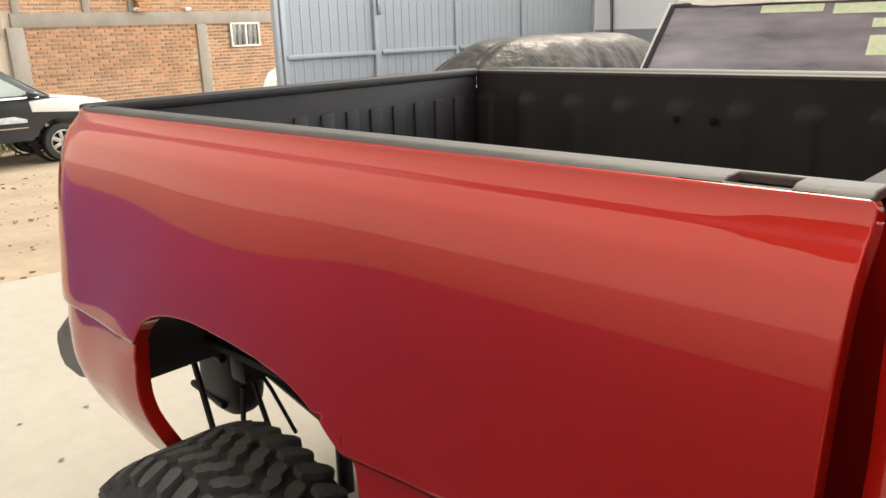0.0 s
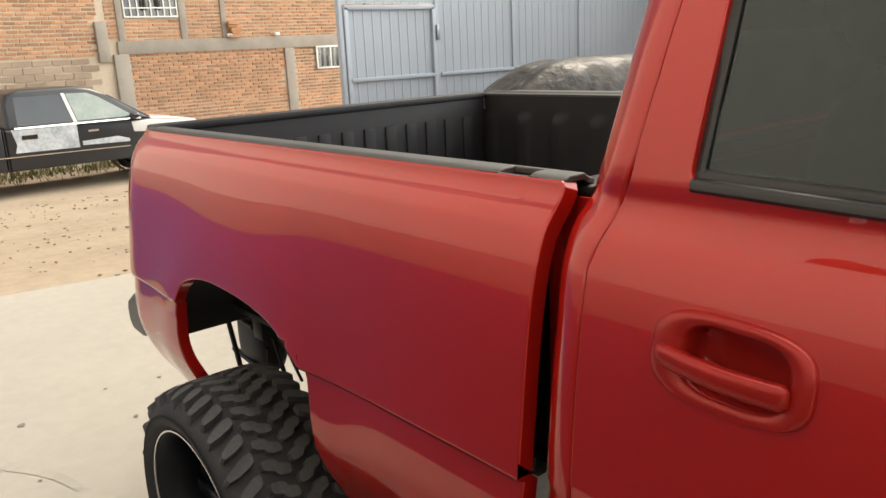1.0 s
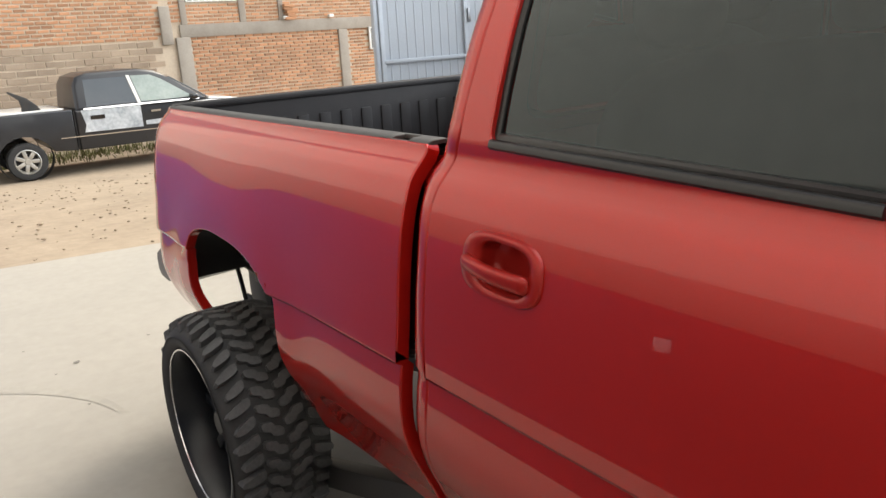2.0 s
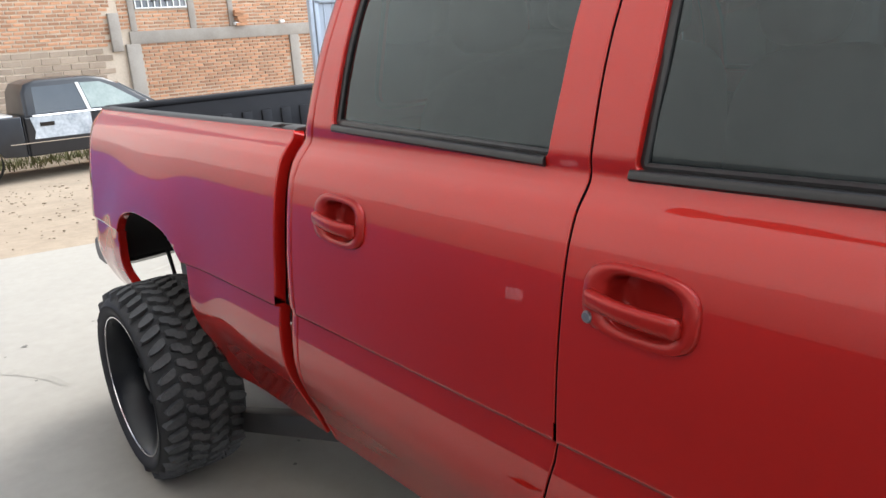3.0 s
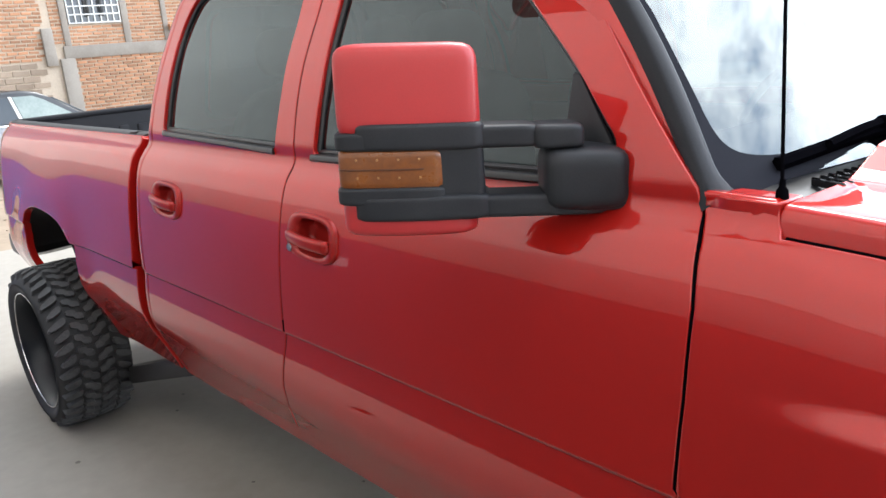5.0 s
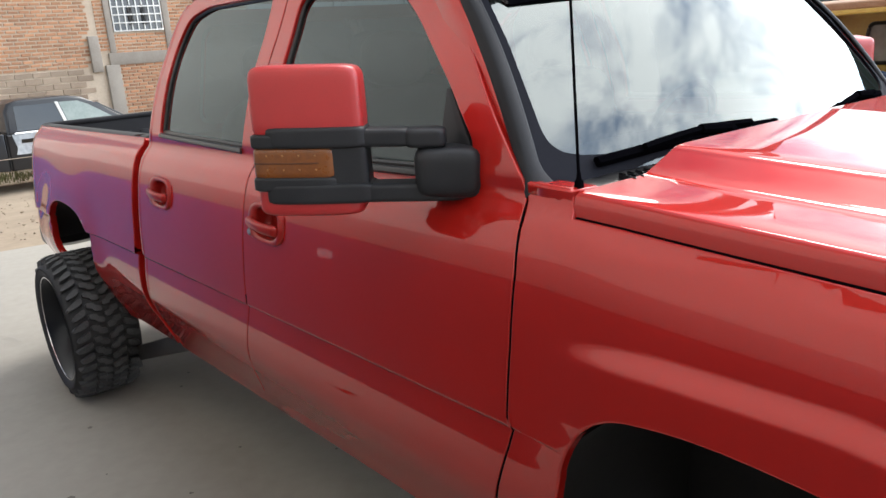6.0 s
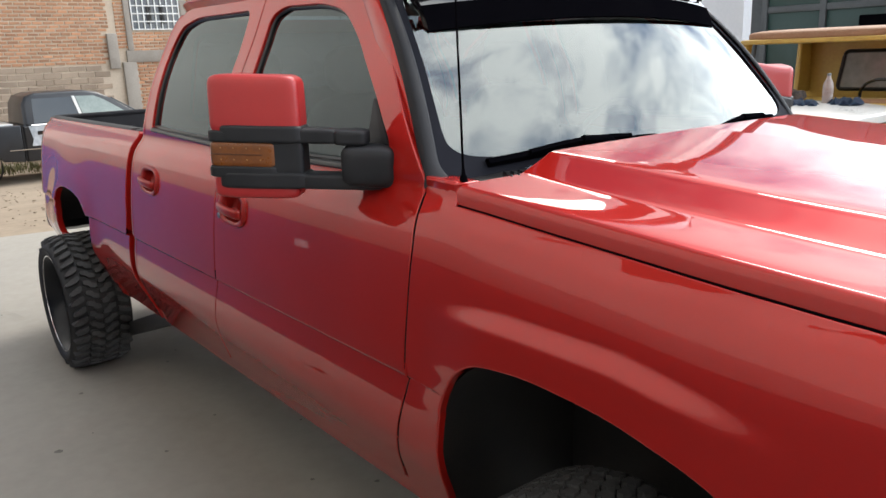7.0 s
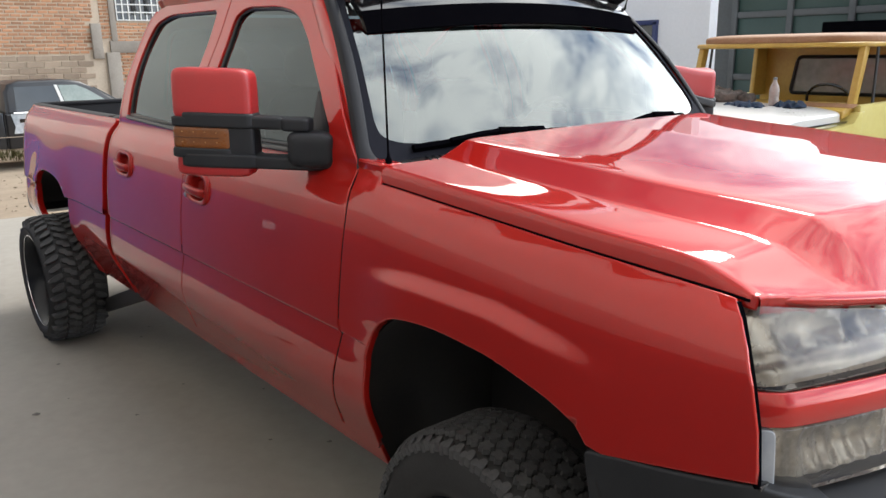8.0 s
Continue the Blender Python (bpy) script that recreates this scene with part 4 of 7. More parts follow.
def handle_set(door, cx, cz, key):
    """A body-colour pull handle in its bezel and recess."""
    tilt = -0.03
    ring_o, ring_i = oval(0, 0, 0.114, 0.062, 3.2, 48), oval(0.008, 0.002, 0.070, 0.043, 3.2, 48)
    bm = bmesh.new()
    rows = []
    for t, dy in ((0, 0.006), (0.03, 0.001), (0.07, -0.005), (0.16, -0.010), (0.45, -0.011), (0.80, -0.009), (0.95, -0.003), (1.0, 0.006), (1.04, 0.022), (1.10, 0.040), (1.4, 0.046)):
        row = []
        for a, b in zip(ring_o, ring_i):
            x, z = a[0] + (b[0] - a[0]) * t, a[1] + (b[1] - a[1]) * t
            row.append(bm.verts.new((cx + x, -door_w(cx + x, cz + z) + dy, cz + z + tilt * x)))
        rows.append(row)
    n = len(ring_o)
    for p, q in zip(rows, rows[1:]):
        for i in range(n):
            bm.faces.new((p[i], p[(i + 1) % n], q[(i + 1) % n], q[i]))
    bm.faces.new(rows[-1])
    bmesh.ops.recalc_face_normals(bm, faces=bm.faces[:])
    part("handle_bezel", bm, HANDLE_RED, door, "satin red oval handle bezel with a hollow", 60)
    bm = bmesh.new()
    n, rings = 22, []
    for i in range(n + 1):
        t = i / n
        x = cx - 0.100 + 0.186 * t
        end = min(1.0, (1 - abs(2 * t - 1)) / 0.10)
        cap = math.sqrt(max(0.02, 1 - (1 - end) ** 2))
        bow = math.sin(math.pi * t)
        hz = (0.0150 + 0.0025 * t) * (0.55 + 0.45 * cap)
        hy = 0.012 * cap
        yy = -door_w(x, cz) - 0.012 - 0.012 * bow
        zz = cz - 0.003 - 0.008 * t + tilt * (x - cx)
        rings.append([bm.verts.new((x, yy + hy * math.copysign(abs(math.cos(a)) ** 0.75, math.cos(a)), zz + hz * math.copysign(abs(math.sin(a)) ** 0.75, math.sin(a)))) for a in (2 * math.pi * k / 18 for k in range(18))])
    for p, q in zip(rings, rings[1:]):
        for k in range(18):
            bm.faces.new((p[k], p[(k + 1) % 18], q[(k + 1) % 18], q[k]))
    bm.faces.new(rings[0])
    bm.faces.new(rings[-1][::-1])
    bmesh.ops.recalc_face_normals(bm, faces=bm.faces[:])
    part("door_handle", bm, HANDLE_RED, door, "satin red pull handle", 60)
    if key:
        part("lock_cylinder", lathe([(0, -0.006), (0.009, -0.006), (0.0115, -0.002), (0.0115, 0.012), (0, 0.012)], 16, (cx - 0.092, -door_w(cx - 0.09, cz - 0.035) - 0.008, cz - 0.035)), STEEL, door, "steel key cylinder")


def ring_strip(outline, fn, width, lift, mat, name, parent, label=""):
    """A moulded rubber seal that follows a window opening."""
    bm = bmesh.new()
    pts = [Vector(p) for p in outline]
    cen = sum(pts, Vector((0, 0))) / len(pts)
    rows = []
    n = len(pts)
    for i, p in enumerate(pts):
        t = (pts[(i + 1) % n] - pts[i - 1]).normalized()
        o = Vector((t.y, -t.x))
        if o.dot(p - cen) < 0:
            o = -o
        row = []
        for s, l in ((0.15, -0.006), (0.1, lift), (-0.7, lift), (-1.0, lift - 0.004), (-1.0, -0.016)):
            q = p + o * width * s
            x, y, z = fn(q.x, q.y)
            row.append(bm.verts.new((x, y - l, z)))
        rows.append(row)
    for i in range(n):
        a, b = rows[i], rows[(i + 1) % n]
        for k in range(4):
            bm.faces.new((a[k], a[k + 1], b[k + 1], b[k]))
    bmesh.ops.recalc_face_normals(bm, faces=bm.faces[:])
    return part(name, bm, mat, parent, label)


def dense(path, step=0.012):
    """The same line with points every step metres."""
    out = [path[0]]
    for a, b in zip(path, path[1:]):
        n = max(1, math.ceil(math.dist(a, b) / step))
        out += [(a[0] + (b[0] - a[0]) * i / n, a[1] + (b[1] - a[1]) * i / n) for i in range(1, n + 1)]
    return out


def build_doors():
    rbelt = lambda x: 1.456 - 0.022 * (x - 0.19) / 0.77
    fbelt = lambda x: 1.428 + 0.012 * (x - 1.14)
    rwin = rounded([(0.202, rbelt(0.202)), (0.958, rbelt(0.958)), (0.972, 1.58), (0.967, 1.75), (0.962, 1.926), (0.42, 1.930), (0.255, 1.895), (0.196, 1.79), (0.210, 1.64)], [0.02, 0.02, 0.04, 0.04, 0.04, 0.07, 0.06, 0.06, 0.06], 6)
    fwin = rounded([(1.146, fbelt(1.146)), (2.09, fbelt(2.09)), (2.098, 1.51), (1.975, 1.646), (1.776, 1.806), (1.655, 1.885), (1.50, 1.914), (1.235, 1.922), (1.145, 1.89), (1.143, 1.76), (1.157, 1.62)], [0.02, 0.03, 0.03, 0.06, 0.06, 0.06, 0.06, 0.05, 0.05, 0.05, 0.05], 6)
    rear = [(0.04, 0.56), (0.07, 0.72), (0.088, 0.90), (0.085, 0.94), (0.083, 1.20), (0.078, 1.32), (0.095, 1.40), (0.113, 1.45), (0.120, 1.51), (0.133, 1.60), (0.139, 1.69), (0.138, 1.78), (0.150, 1.86), (0.19, 1.922), (0.26, 1.957), (0.36, 1.972), (1.060, 1.965), (1.056, 1.86), (1.050, 1.75), (1.050, 1.60), (1.050, 1.50), (1.049, 1.42), (1.048, 1.37), (1.047, 1.30), (1.046, 1.0), (1.046, 0.945), (1.042, 0.90), (0.99, 0.72), (0.90, 0.56)]
    front = [(0.912, 0.56), (1.002, 0.72), (1.054, 0.90), (1.058, 0.945), (1.058, 1.0), (1.059, 1.30), (1.060, 1.37), (1.061, 1.42), (1.062, 1.50), (1.062, 1.60), (1.062, 1.75), (1.068, 1.86), (1.072, 1.965), (1.70, 1.945), (1.82, 1.90), (1.92, 1.82), (2.07, 1.655), (2.15, 1.56), (2.205, 1.495), (2.245, 1.445), (2.264, 1.37), (2.274, 1.27), (2.273, 1.12), (2.265, 0.96), (2.278, 0.943), (2.266, 0.895), (2.215, 0.75), (2.165, 0.65), (2.125, 0.56)]
    front = [(x + 0.003 if x > 2.12 and z < 1.46 else x, z) for x, z in front]
    for name, outline, win, us, key, hx, hz in (("rear_door", rear[::-1], rwin, steps(0.05, 1.07, 0.06), False, 0.318, 1.240), ("front_door", front[::-1], fwin, steps(1.04, 2.27, 0.06), True, 1.214, 1.234)):
        hole = [(hx + x, hz + z - 0.03 * x) for x, z in oval(0, 0, 0.108, 0.057, 3.4, 40)]
        door = skin(name, outline, right(door_w), us, ZCUTS + [1.387, 1.395, 1.41, 1.42, 1.435, 1.445, 1.455, 1.47] + steps(1.48, 1.97, 0.02), truck, RED, (win, hole), 0.004, 0.034, 1)
        handle_set(door, hx, hz, key)
        ring_strip(win, right(door_w, 0.015), 0.016, 0.003, BLACK_TRIM, "window_seal", door, "black rubber window seal")
        x0, x1 = (0.212, 0.950) if name == "rear_door" else (1.140, 2.10)
        bm = bmesh.new()
        rows = []
        for i in range(25):
            x = x0 + (x1 - x0) * i / 24
            zb = rbelt(x) if name == "rear_door" else fbelt(x)
            y = -door_w(x, zb)
            row = [(y + 0.006, zb - 0.013), (y - 0.005, zb - 0.012), (y - 0.009, zb - 0.007), (y - 0.008, zb - 0.001), (y - 0.006, zb + 0.004), (y - 0.004, zb + 0.006), (y + 0.004, zb + 0.007), (y + 0.012, zb + 0.004)]
            rows.append([bm.verts.new((x, a, b)) for a, b in row])
        for a, b in zip(rows, rows[1:]):
            for k in range(7):
                bm.faces.new((a[k], a[k + 1], b[k + 1], b[k]))
        bm.faces.new(rows[0])
        bm.faces.new(rows[-1][::-1])
        bmesh.ops.recalc_face_normals(bm, faces=bm.faces[:])
        part("belt_moulding", bm, BLACK_TRIM, door, "black belt moulding under the glass")
        glass = skin("window_glass", win, right(door_w, 0.021), steps(0.1, 2.2, 0.03), steps(1.42, 1.94, 0.02), door, TINT, (), 0.001, 0.003, 1, "dark tinted side glass")
        glass.visible_shadow = False
        both_sides(door)
    # added black tubes: the shade in the gaps round the doors, put in as colour
    ahead = [(2.155, 0.61), (2.172, 0.65), (2.222, 0.75), (2.273, 0.895), (2.284, 0.943), (2.272, 0.96), (2.279, 1.12), (2.280, 1.27), (2.270, 1.37), (2.252, 1.43)]
    middle = [(0.906, 0.56), (0.996, 0.72), (1.048, 0.90), (1.052, 0.945), (1.052, 1.0), (1.053, 1.30), (1.054, 1.37), (1.055, 1.42), (1.056, 1.50), (1.056, 1.60), (1.056, 1.75), (1.062, 1.86), (1.066, 1.96)]
    behind = [(0.030, 0.56), (0.064, 0.72), (0.082, 0.90), (0.079, 0.94), (0.077, 1.20), (0.072, 1.32), (0.089, 1.40), (0.107, 1.45), (0.114, 1.51), (0.127, 1.60), (0.133, 1.69), (0.132, 1.78), (0.144, 1.86), (0.184, 1.922)]
    for path, inset in ((ahead, 0.0072), (middle, 0.0070), (behind, 0.011)):
        both_sides(part("door_seal", tube([(x, -(door_w(x, z) - inset), z) for x, z in dense(path)], 0.005, 6), VISOR_BLACK, truck, "black tube that darkens the door gap"))
    # sill under the doors
    sill = skin("rocker_panel", [(-0.0, 0.475), (2.33, 0.475), (2.33, 0.548), (-0.0, 0.548)], lambda x, z: (x, -(profile(z) - 0.006), z), steps(0, 2.4, 0.1), [0.49, 0.51, 0.53], truck, RED, (), 0.006, 0.06, 1)
    both_sides(sill)
    # rear cab corner and pillar
    heights = (0.50, 0.72, 0.90, 0.94, 1.20, 1.32, 1.38, 1.42, 1.48, 1.60, 1.69, 1.78, 1.86, 1.91, 1.945)
    rear_edge = (-0.02, 0.0, 0.008, 0.010, 0.012, 0.006, 0.008, 0.024, 0.040, 0.056, 0.060, 0.060, 0.078, 0.108, 0.150)
    front_edge = (0.02, 0.058, 0.076, 0.073, 0.071, 0.066, 0.078, 0.090, 0.105, 0.121, 0.127, 0.126, 0.138, 0.170, 0.215)
    behind_at = spline(heights, rear_edge)
    corner = list(zip(front_edge, heights)) + list(zip(rear_edge, heights))[::-1]
    cw = lambda x, z: (door_w(x, z) if abs(z - CREASE) > 0.016 else 1.003) - 0.026 * max(0.0, 1 - (x - behind_at(z)) / 0.055) ** 2
    c = skin("cab_corner", corner, right(cw), steps(-0.02, 0.25, 0.009), ZCUTS + [1.387, 1.41, 1.42, 1.435] + steps(1.46, 1.945, 0.03), truck, RED, (), 0.009, 0.03, 1)
    part("cab_rear_shell", rbox(0.05, 0, 0.98, 0.02, 1.66, 0.90, 0.004), RED, truck)
    both_sides(c)


def build_cab_top():
    def roof(x, y):
        e = abs(y) / 0.80
        z = 2.055 - 0.05 * e**2.2 - 0.08 * max(0.0, (abs(y) - 0.66) / 0.12) ** 2 * 0.8
        z -= 0.10 * max(0.0, (0.36 - x) / 0.30) ** 2 * 0.55 + 0.05 * max(0.0, (x - 1.45) / 0.40) ** 2
        return (x, y, z)
    side = [(0.20, 0.690), (0.32, 0.710), (0.8, 0.715), (1.4, 0.712), (1.70, 0.700), (1.80, 0.685)]
    out = [(x, -y) for x, y in side] + [(1.86, -0.55), (1.90, -0.25), (1.91, 0), (1.90, 0.25), (1.86, 0.55)] + [(x, y) for x, y in side[::-1]] + [(0.13, 0.5), (0.10, 0), (0.13, -0.5)]
    part_roof = skin("roof", out, roof, steps(0.10, 1.91, 0.06), steps(-0.78, 0.78, 0.05) + [-0.69, -0.72, -0.745, 0.69, 0.72, 0.745], truck, RED, (), 0.008, 0.05, 1)
    # windshield pillars: red outside, black inner edge
    lo, hi = Vector((2.265, -0.889, 1.426)), Vector((1.845, -0.738, 1.93))
    rows = []
    bm = bmesh.new()
    for i in range(13):
        t = i / 12
        p = lo.lerp(hi, t) + Vector((0.02, 0, 0.02)) * math.sin(math.pi * t)
        w = 0.115 - 0.02 * t
        back = Vector((-w * 0.86, 0.0, -w * 0.40 + 0.02 * t))
        rows.append([bm.verts.new(p + back + Vector((0, -0.002, 0))), bm.verts.new(p + back * 0.5 + Vector((0, -0.012, 0))), bm.verts.new(p + back * 0.15 + Vector((0, -0.008, 0))), bm.verts.new(p), bm.verts.new(p + Vector((0.008, 0.02, 0.004))), bm.verts.new(p + Vector((-0.02, 0.06, 0.0))), bm.verts.new(p + back + Vector((0, 0.06, 0)))])
    for a, b in zip(rows, rows[1:]):
        for k in range(6):
            bm.faces.new((a[k], a[k + 1], b[k + 1], b[k]))
    bmesh.ops.recalc_face_normals(bm, faces=bm.faces[:])
    both_sides(part("windshield_pillar", bm, RED, truck, sharp=50))

    def glass(u, v):
        base = Vector((2.265 + 0.12 * (1 - u * u), 0.884 * u, 1.434))
        top = Vector((1.845 + 0.075 * (1 - u * u), 0.725 * u, 1.94 + 0.05 * (1 - u * u)))
        p = base.lerp(top, v)
        return (p.x + 0.018 * math.sin(math.pi * v), p.y, p.z + 0.018 * math.sin(math.pi * v))
    ws = skin("windshield", [(-1, 0), (1, 0), (1, 1), (-1, 1)], glass, steps(-1, 1, 0.04), steps(0, 1, 0.04), truck, CLEAR, (), 0.001, 0.004, 1, "windshield reflecting a cloudy sky")
    ws.visible_shadow = False
    # black ceramic band and edge seal round the glass
    bm = bmesh.new()
    outer, inner = oval(0.0, 0.49, 1.0, 0.51, 40, 160), oval(0.0, 0.515, 0.945, 0.462, 11, 160)
    rows = []
    for t, d in ((0.0, 0.002), (0.02, 0.005), (0.25, 0.005), (0.5, 0.005), (0.75, 0.005), (0.98, 0.005), (1.0, 0.001)):
        row = []
        for a, b in zip(outer, inner):
            p = Vector(glass(a[0] + (b[0] - a[0]) * t, a[1] + (b[1] - a[1]) * t))
            row.append(bm.verts.new(p + Vector((0.75, 0, 0.65)) * d))
        rows.append(row)
    for p, q in zip(rows, rows[1:]):
        for i in range(160):
            bm.faces.new((p[i], p[(i + 1) % 160], q[(i + 1) % 160], q[i]))
    bmesh.ops.recalc_face_normals(bm, faces=bm.faces[:])
    part("black_border", bm, BAND_BLACK, truck, "black printed band round the windshield", 60)
    # broad rubber seal along the pillar, flared at its foot
    bm = bmesh.new()
    rows = []
    for i in range(33):
        v = -0.03 + 1.03 * i / 32
        foot = 1 + 0.9 * max(0.0, 1 - (v + 0.03) / 0.10) ** 2
        row = []
        for s, d in ((0.0, -0.012), (0.05, 0.007), (0.2, 0.011), (0.5, 0.013), (0.8, 0.011), (0.95, 0.008), (1.0, 0.0045)):
            row.append(bm.verts.new(Vector(glass(-1.022 + 0.046 * foot * s, v)) + Vector((0.75, -0.1, 0.65)) * (d + 0.007 * math.sin(math.pi * min(1, max(0, v))) * (1 if d > 0 else 0))))
        rows.append(row)
    for p, q in zip(rows, rows[1:]):
        for k in range(6):
            bm.faces.new((p[k], p[k + 1], q[k + 1], q[k]))
    bmesh.ops.recalc_face_normals(bm, faces=bm.faces[:])
    both_sides(part("windshield_seal", bm, SEAL_GREY, truck, "grey rubber seal beside the windshield", 60))
    # back of the cab with its window
    back = lambda y, z: (0.035 + 0.10 * max(0.0, z - 1.42), y, z)
    skin("cab_back", [(-0.84, 0.62), (0.84, 0.62), (0.86, 1.35), (0.75, 1.72), (0.66, 1.93), (-0.66, 1.93), (-0.75, 1.72), (-0.86, 1.35)], back, steps(-0.88, 0.88, 0.2), steps(0.62, 1.93, 0.15), truck, RED, (rounded([(-0.66, 1.47), (0.66, 1.47), (0.60, 1.86), (-0.60, 1.86)], 0.06),), 0.004, 0.02, -1)
    rg = skin("rear_glass", rounded([(-0.67, 1.46), (0.67, 1.46), (0.61, 1.87), (-0.61, 1.87)], 0.06), lambda y, z: (0.043 + 0.10 * max(0.0, z - 1.42), y, z), [0], [1.6], truck, TINT, (), 0.001, 0.002, -1, "dark tinted rear glass")
    rg.visible_shadow = False


def build_front():
    # fender, with its opening
    out = [(2.283, 0.895), (2.295, 0.943), (2.282, 0.96), (2.290, 1.12), (2.291, 1.27), (2.281, 1.37), (2.263, 1.438), (2.374, 1.434), (2.384, 1.405), (2.392, zgap(2.392) - 0.004)]
    out += [(x, zgap(x) - 0.004) for x in (2.5, 2.65, 2.8, 2.95, 3.07, 3.2, 3.33, 3.42, 3.448)]
    out += [(3.470, 1.268), (3.496, 1.222), (3.518, 1.16), (3.537, 1.08), (3.548, 0.985), (3.38, 0.963), (3.255, 0.945)]
    knots = [(3.229, 0.941), (3.188, 0.990), (3.098, 1.036), (2.925, 1.073), (2.745, 1.081), (2.585, 1.066), (2.503, 1.030), (2.452, 0.975), (2.421, 0.905), (2.391, 0.729), (2.345, 0.570)]
    ks = list(range(len(knots)))
    kx, kz = spline(ks, [p[0] for p in knots]), spline(ks, [p[1] for p in knots])
    arch = [(kx(i / 4), kz(i / 4)) for i in range(1, 4 * len(knots) - 3)]
    out += arch + [(2.325, 0.545), (2.150, 0.55), (2.183, 0.65), (2.233, 0.75)]
    f = skin("fender", out[::-1], right(fender_w), steps(2.14, 3.53, 0.03), ZCUTS + [1.43] + steps(1.07, 1.21, 0.007), truck, RED, (), 0.006, 0.015, 1)
    both_sides(f)
    cap = skin("fender_cap", [(2.270, -0.902), (2.380, -0.901), (2.386, -0.838), (2.292, -0.838)], lambda x, y: (x, y, 1.4375 - 0.03 * max(0, x - 2.33)), [2.32, 2.34, 2.38], [-0.87], truck, RED, (), 0.004, 0.05, 1)
    both_sides(cap)
    # hood with a raised centre
    h = spline((0.0, 0.35, 0.56, 0.598, 0.610, 0.620, 0.690, 0.700, 0.712, 0.76, 0.83, 0.872, 0.880, 0.886, 0.8940), (0.112, 0.108, 0.1025, 0.1000, 0.0975, 0.0925, 0.0585, 0.0545, 0.0525, 0.0505, 0.0475, 0.0440, 0.0400, 0.0300, -0.0120))

    def hood(x, y):
        s = 0.05 * max(0.0, (x - 3.30) / 0.36) ** 2
        a = abs(y)
        xx = x - 0.20 * (1 - min(1.0, abs(y) / 0.9) ** 2) * smooth(3.0, 3.6, x)
        side = (fender_w(x, zgap(x)) - 0.0065) / 0.8935
        z = zgap(xx) + h(a) - s * 0.4
        # the nose rolls down to the lamps
        d = 3.475 + 0.20 * (1 - (y / 0.9) ** 2) - x
        k = max(0.0, 1 - max(0.0, d) / 0.15) ** 1.7
        lip = max(1.232, 1.288 - 0.13 * max(0.0, 0.87 - a)) + 0.014
        return (x, y * side, z + (min(z, lip) - z) * k)
    front_y = [-0.8935, -0.889, -0.880, -0.864] + [-0.84 + 1.68 * i / 22 for i in range(23)] + [0.864, 0.880, 0.889, 0.8935]
    fr = [(3.475 + 0.20 * (1 - (y / 0.9) ** 2), y) for y in front_y]
    re = [(2.391 + 0.060 * (1 - (y / 0.88) ** 2) , y) for y in front_y[::-1]]
    ycuts = [k * s for s in (-1, 1) for k in (0.585, 0.594, 0.600, 0.606, 0.612, 0.618, 0.625, 0.65, 0.67, 0.684, 0.690, 0.695, 0.700, 0.706, 0.714, 0.74, 0.78, 0.82, 0.85, 0.862, 0.868, 0.872, 0.875, 0.878, 0.880, 0.882, 0.884, 0.886, 0.888, 0.890, 0.892)] + [k * 0.04 for k in range(-14, 15)]
    skin("hood", fr + re, hood, steps(2.39, 3.40, 0.035) + steps(3.41, 3.68, 0.012), ycuts, truck, RED, (), 0.006, 0.03, 1, "red hood with a raised centre")
    # added black tube paints the dark line of shade between hood and fender
    gap = [2.40 + 0.0535 * i for i in range(21)]
    both_sides(part("hood_seal", tube([(x, -(fender_w(x, zgap(x)) - 0.005), zgap(x) - 0.002) for x in gap], 0.0030, 6), VISOR_BLACK, truck, "thin black tube that darkens the hood gap"))
    lip_line = []
    for i in range(61):
        y = -0.885 + 1.77 * i / 60
        q = hood(3.475 + 0.20 * (1 - (y / 0.9) ** 2) - 0.004, y)
        lip_line.append((q[0], q[1], q[2] - 0.012))
    part("hood_lip", tube(lip_line, [0.015 * min(1.0, 0.2 + i / 5, 0.2 + (60 - i) / 5) for i in range(61)], 10), RED, truck)
    # cowl with vents, wipers and aerial
    bm = bmesh.new()
    n = 24
    rows = []
    for i in range(n + 1):
        y = -0.845 + 1.69 * i / n
        u = y / 0.885
        sink = -0.012 * smooth(0.70, 0.84, abs(y))
        xb = 2.265 + 0.12 * (1 - u * u)
        rows.append([bm.verts.new(p) for p in ((xb - 0.05, y, 1.415 + sink), (xb + 0.01, y, 1.434 + sink), (xb + 0.07, y, 1.428 + sink), (xb + 0.15, y, 1.41 + sink), (xb + 0.2, y, 1.36))])
    for a, b in zip(rows, rows[1:]):
        for k in range(4):
            bm.faces.new((a[k], b[k], b[k + 1], a[k + 1]))
    bmesh.ops.recalc_face_normals(bm, faces=bm.faces[:])
    cowl = part("cowl", bm, BLACK_TRIM, truck, "black vented cowl panel")
    for i in range(9):
        y = -0.74 + 0.022 * i
        part("vent_slat", rbox(2.36 + 0.1 * (1 - (y / 0.87) ** 2), y, 1.434, 0.07, 0.007, 0.014, 0.002, 1, None, pose(0, 0, 0, 0, 0, -25)), GLOSS_BLACK, cowl)
    def on_glass(u, v, d):
        p = Vector(glass_at(u, v))
        return tuple(p + Vector((0.75, 0, 0.65)) * d)
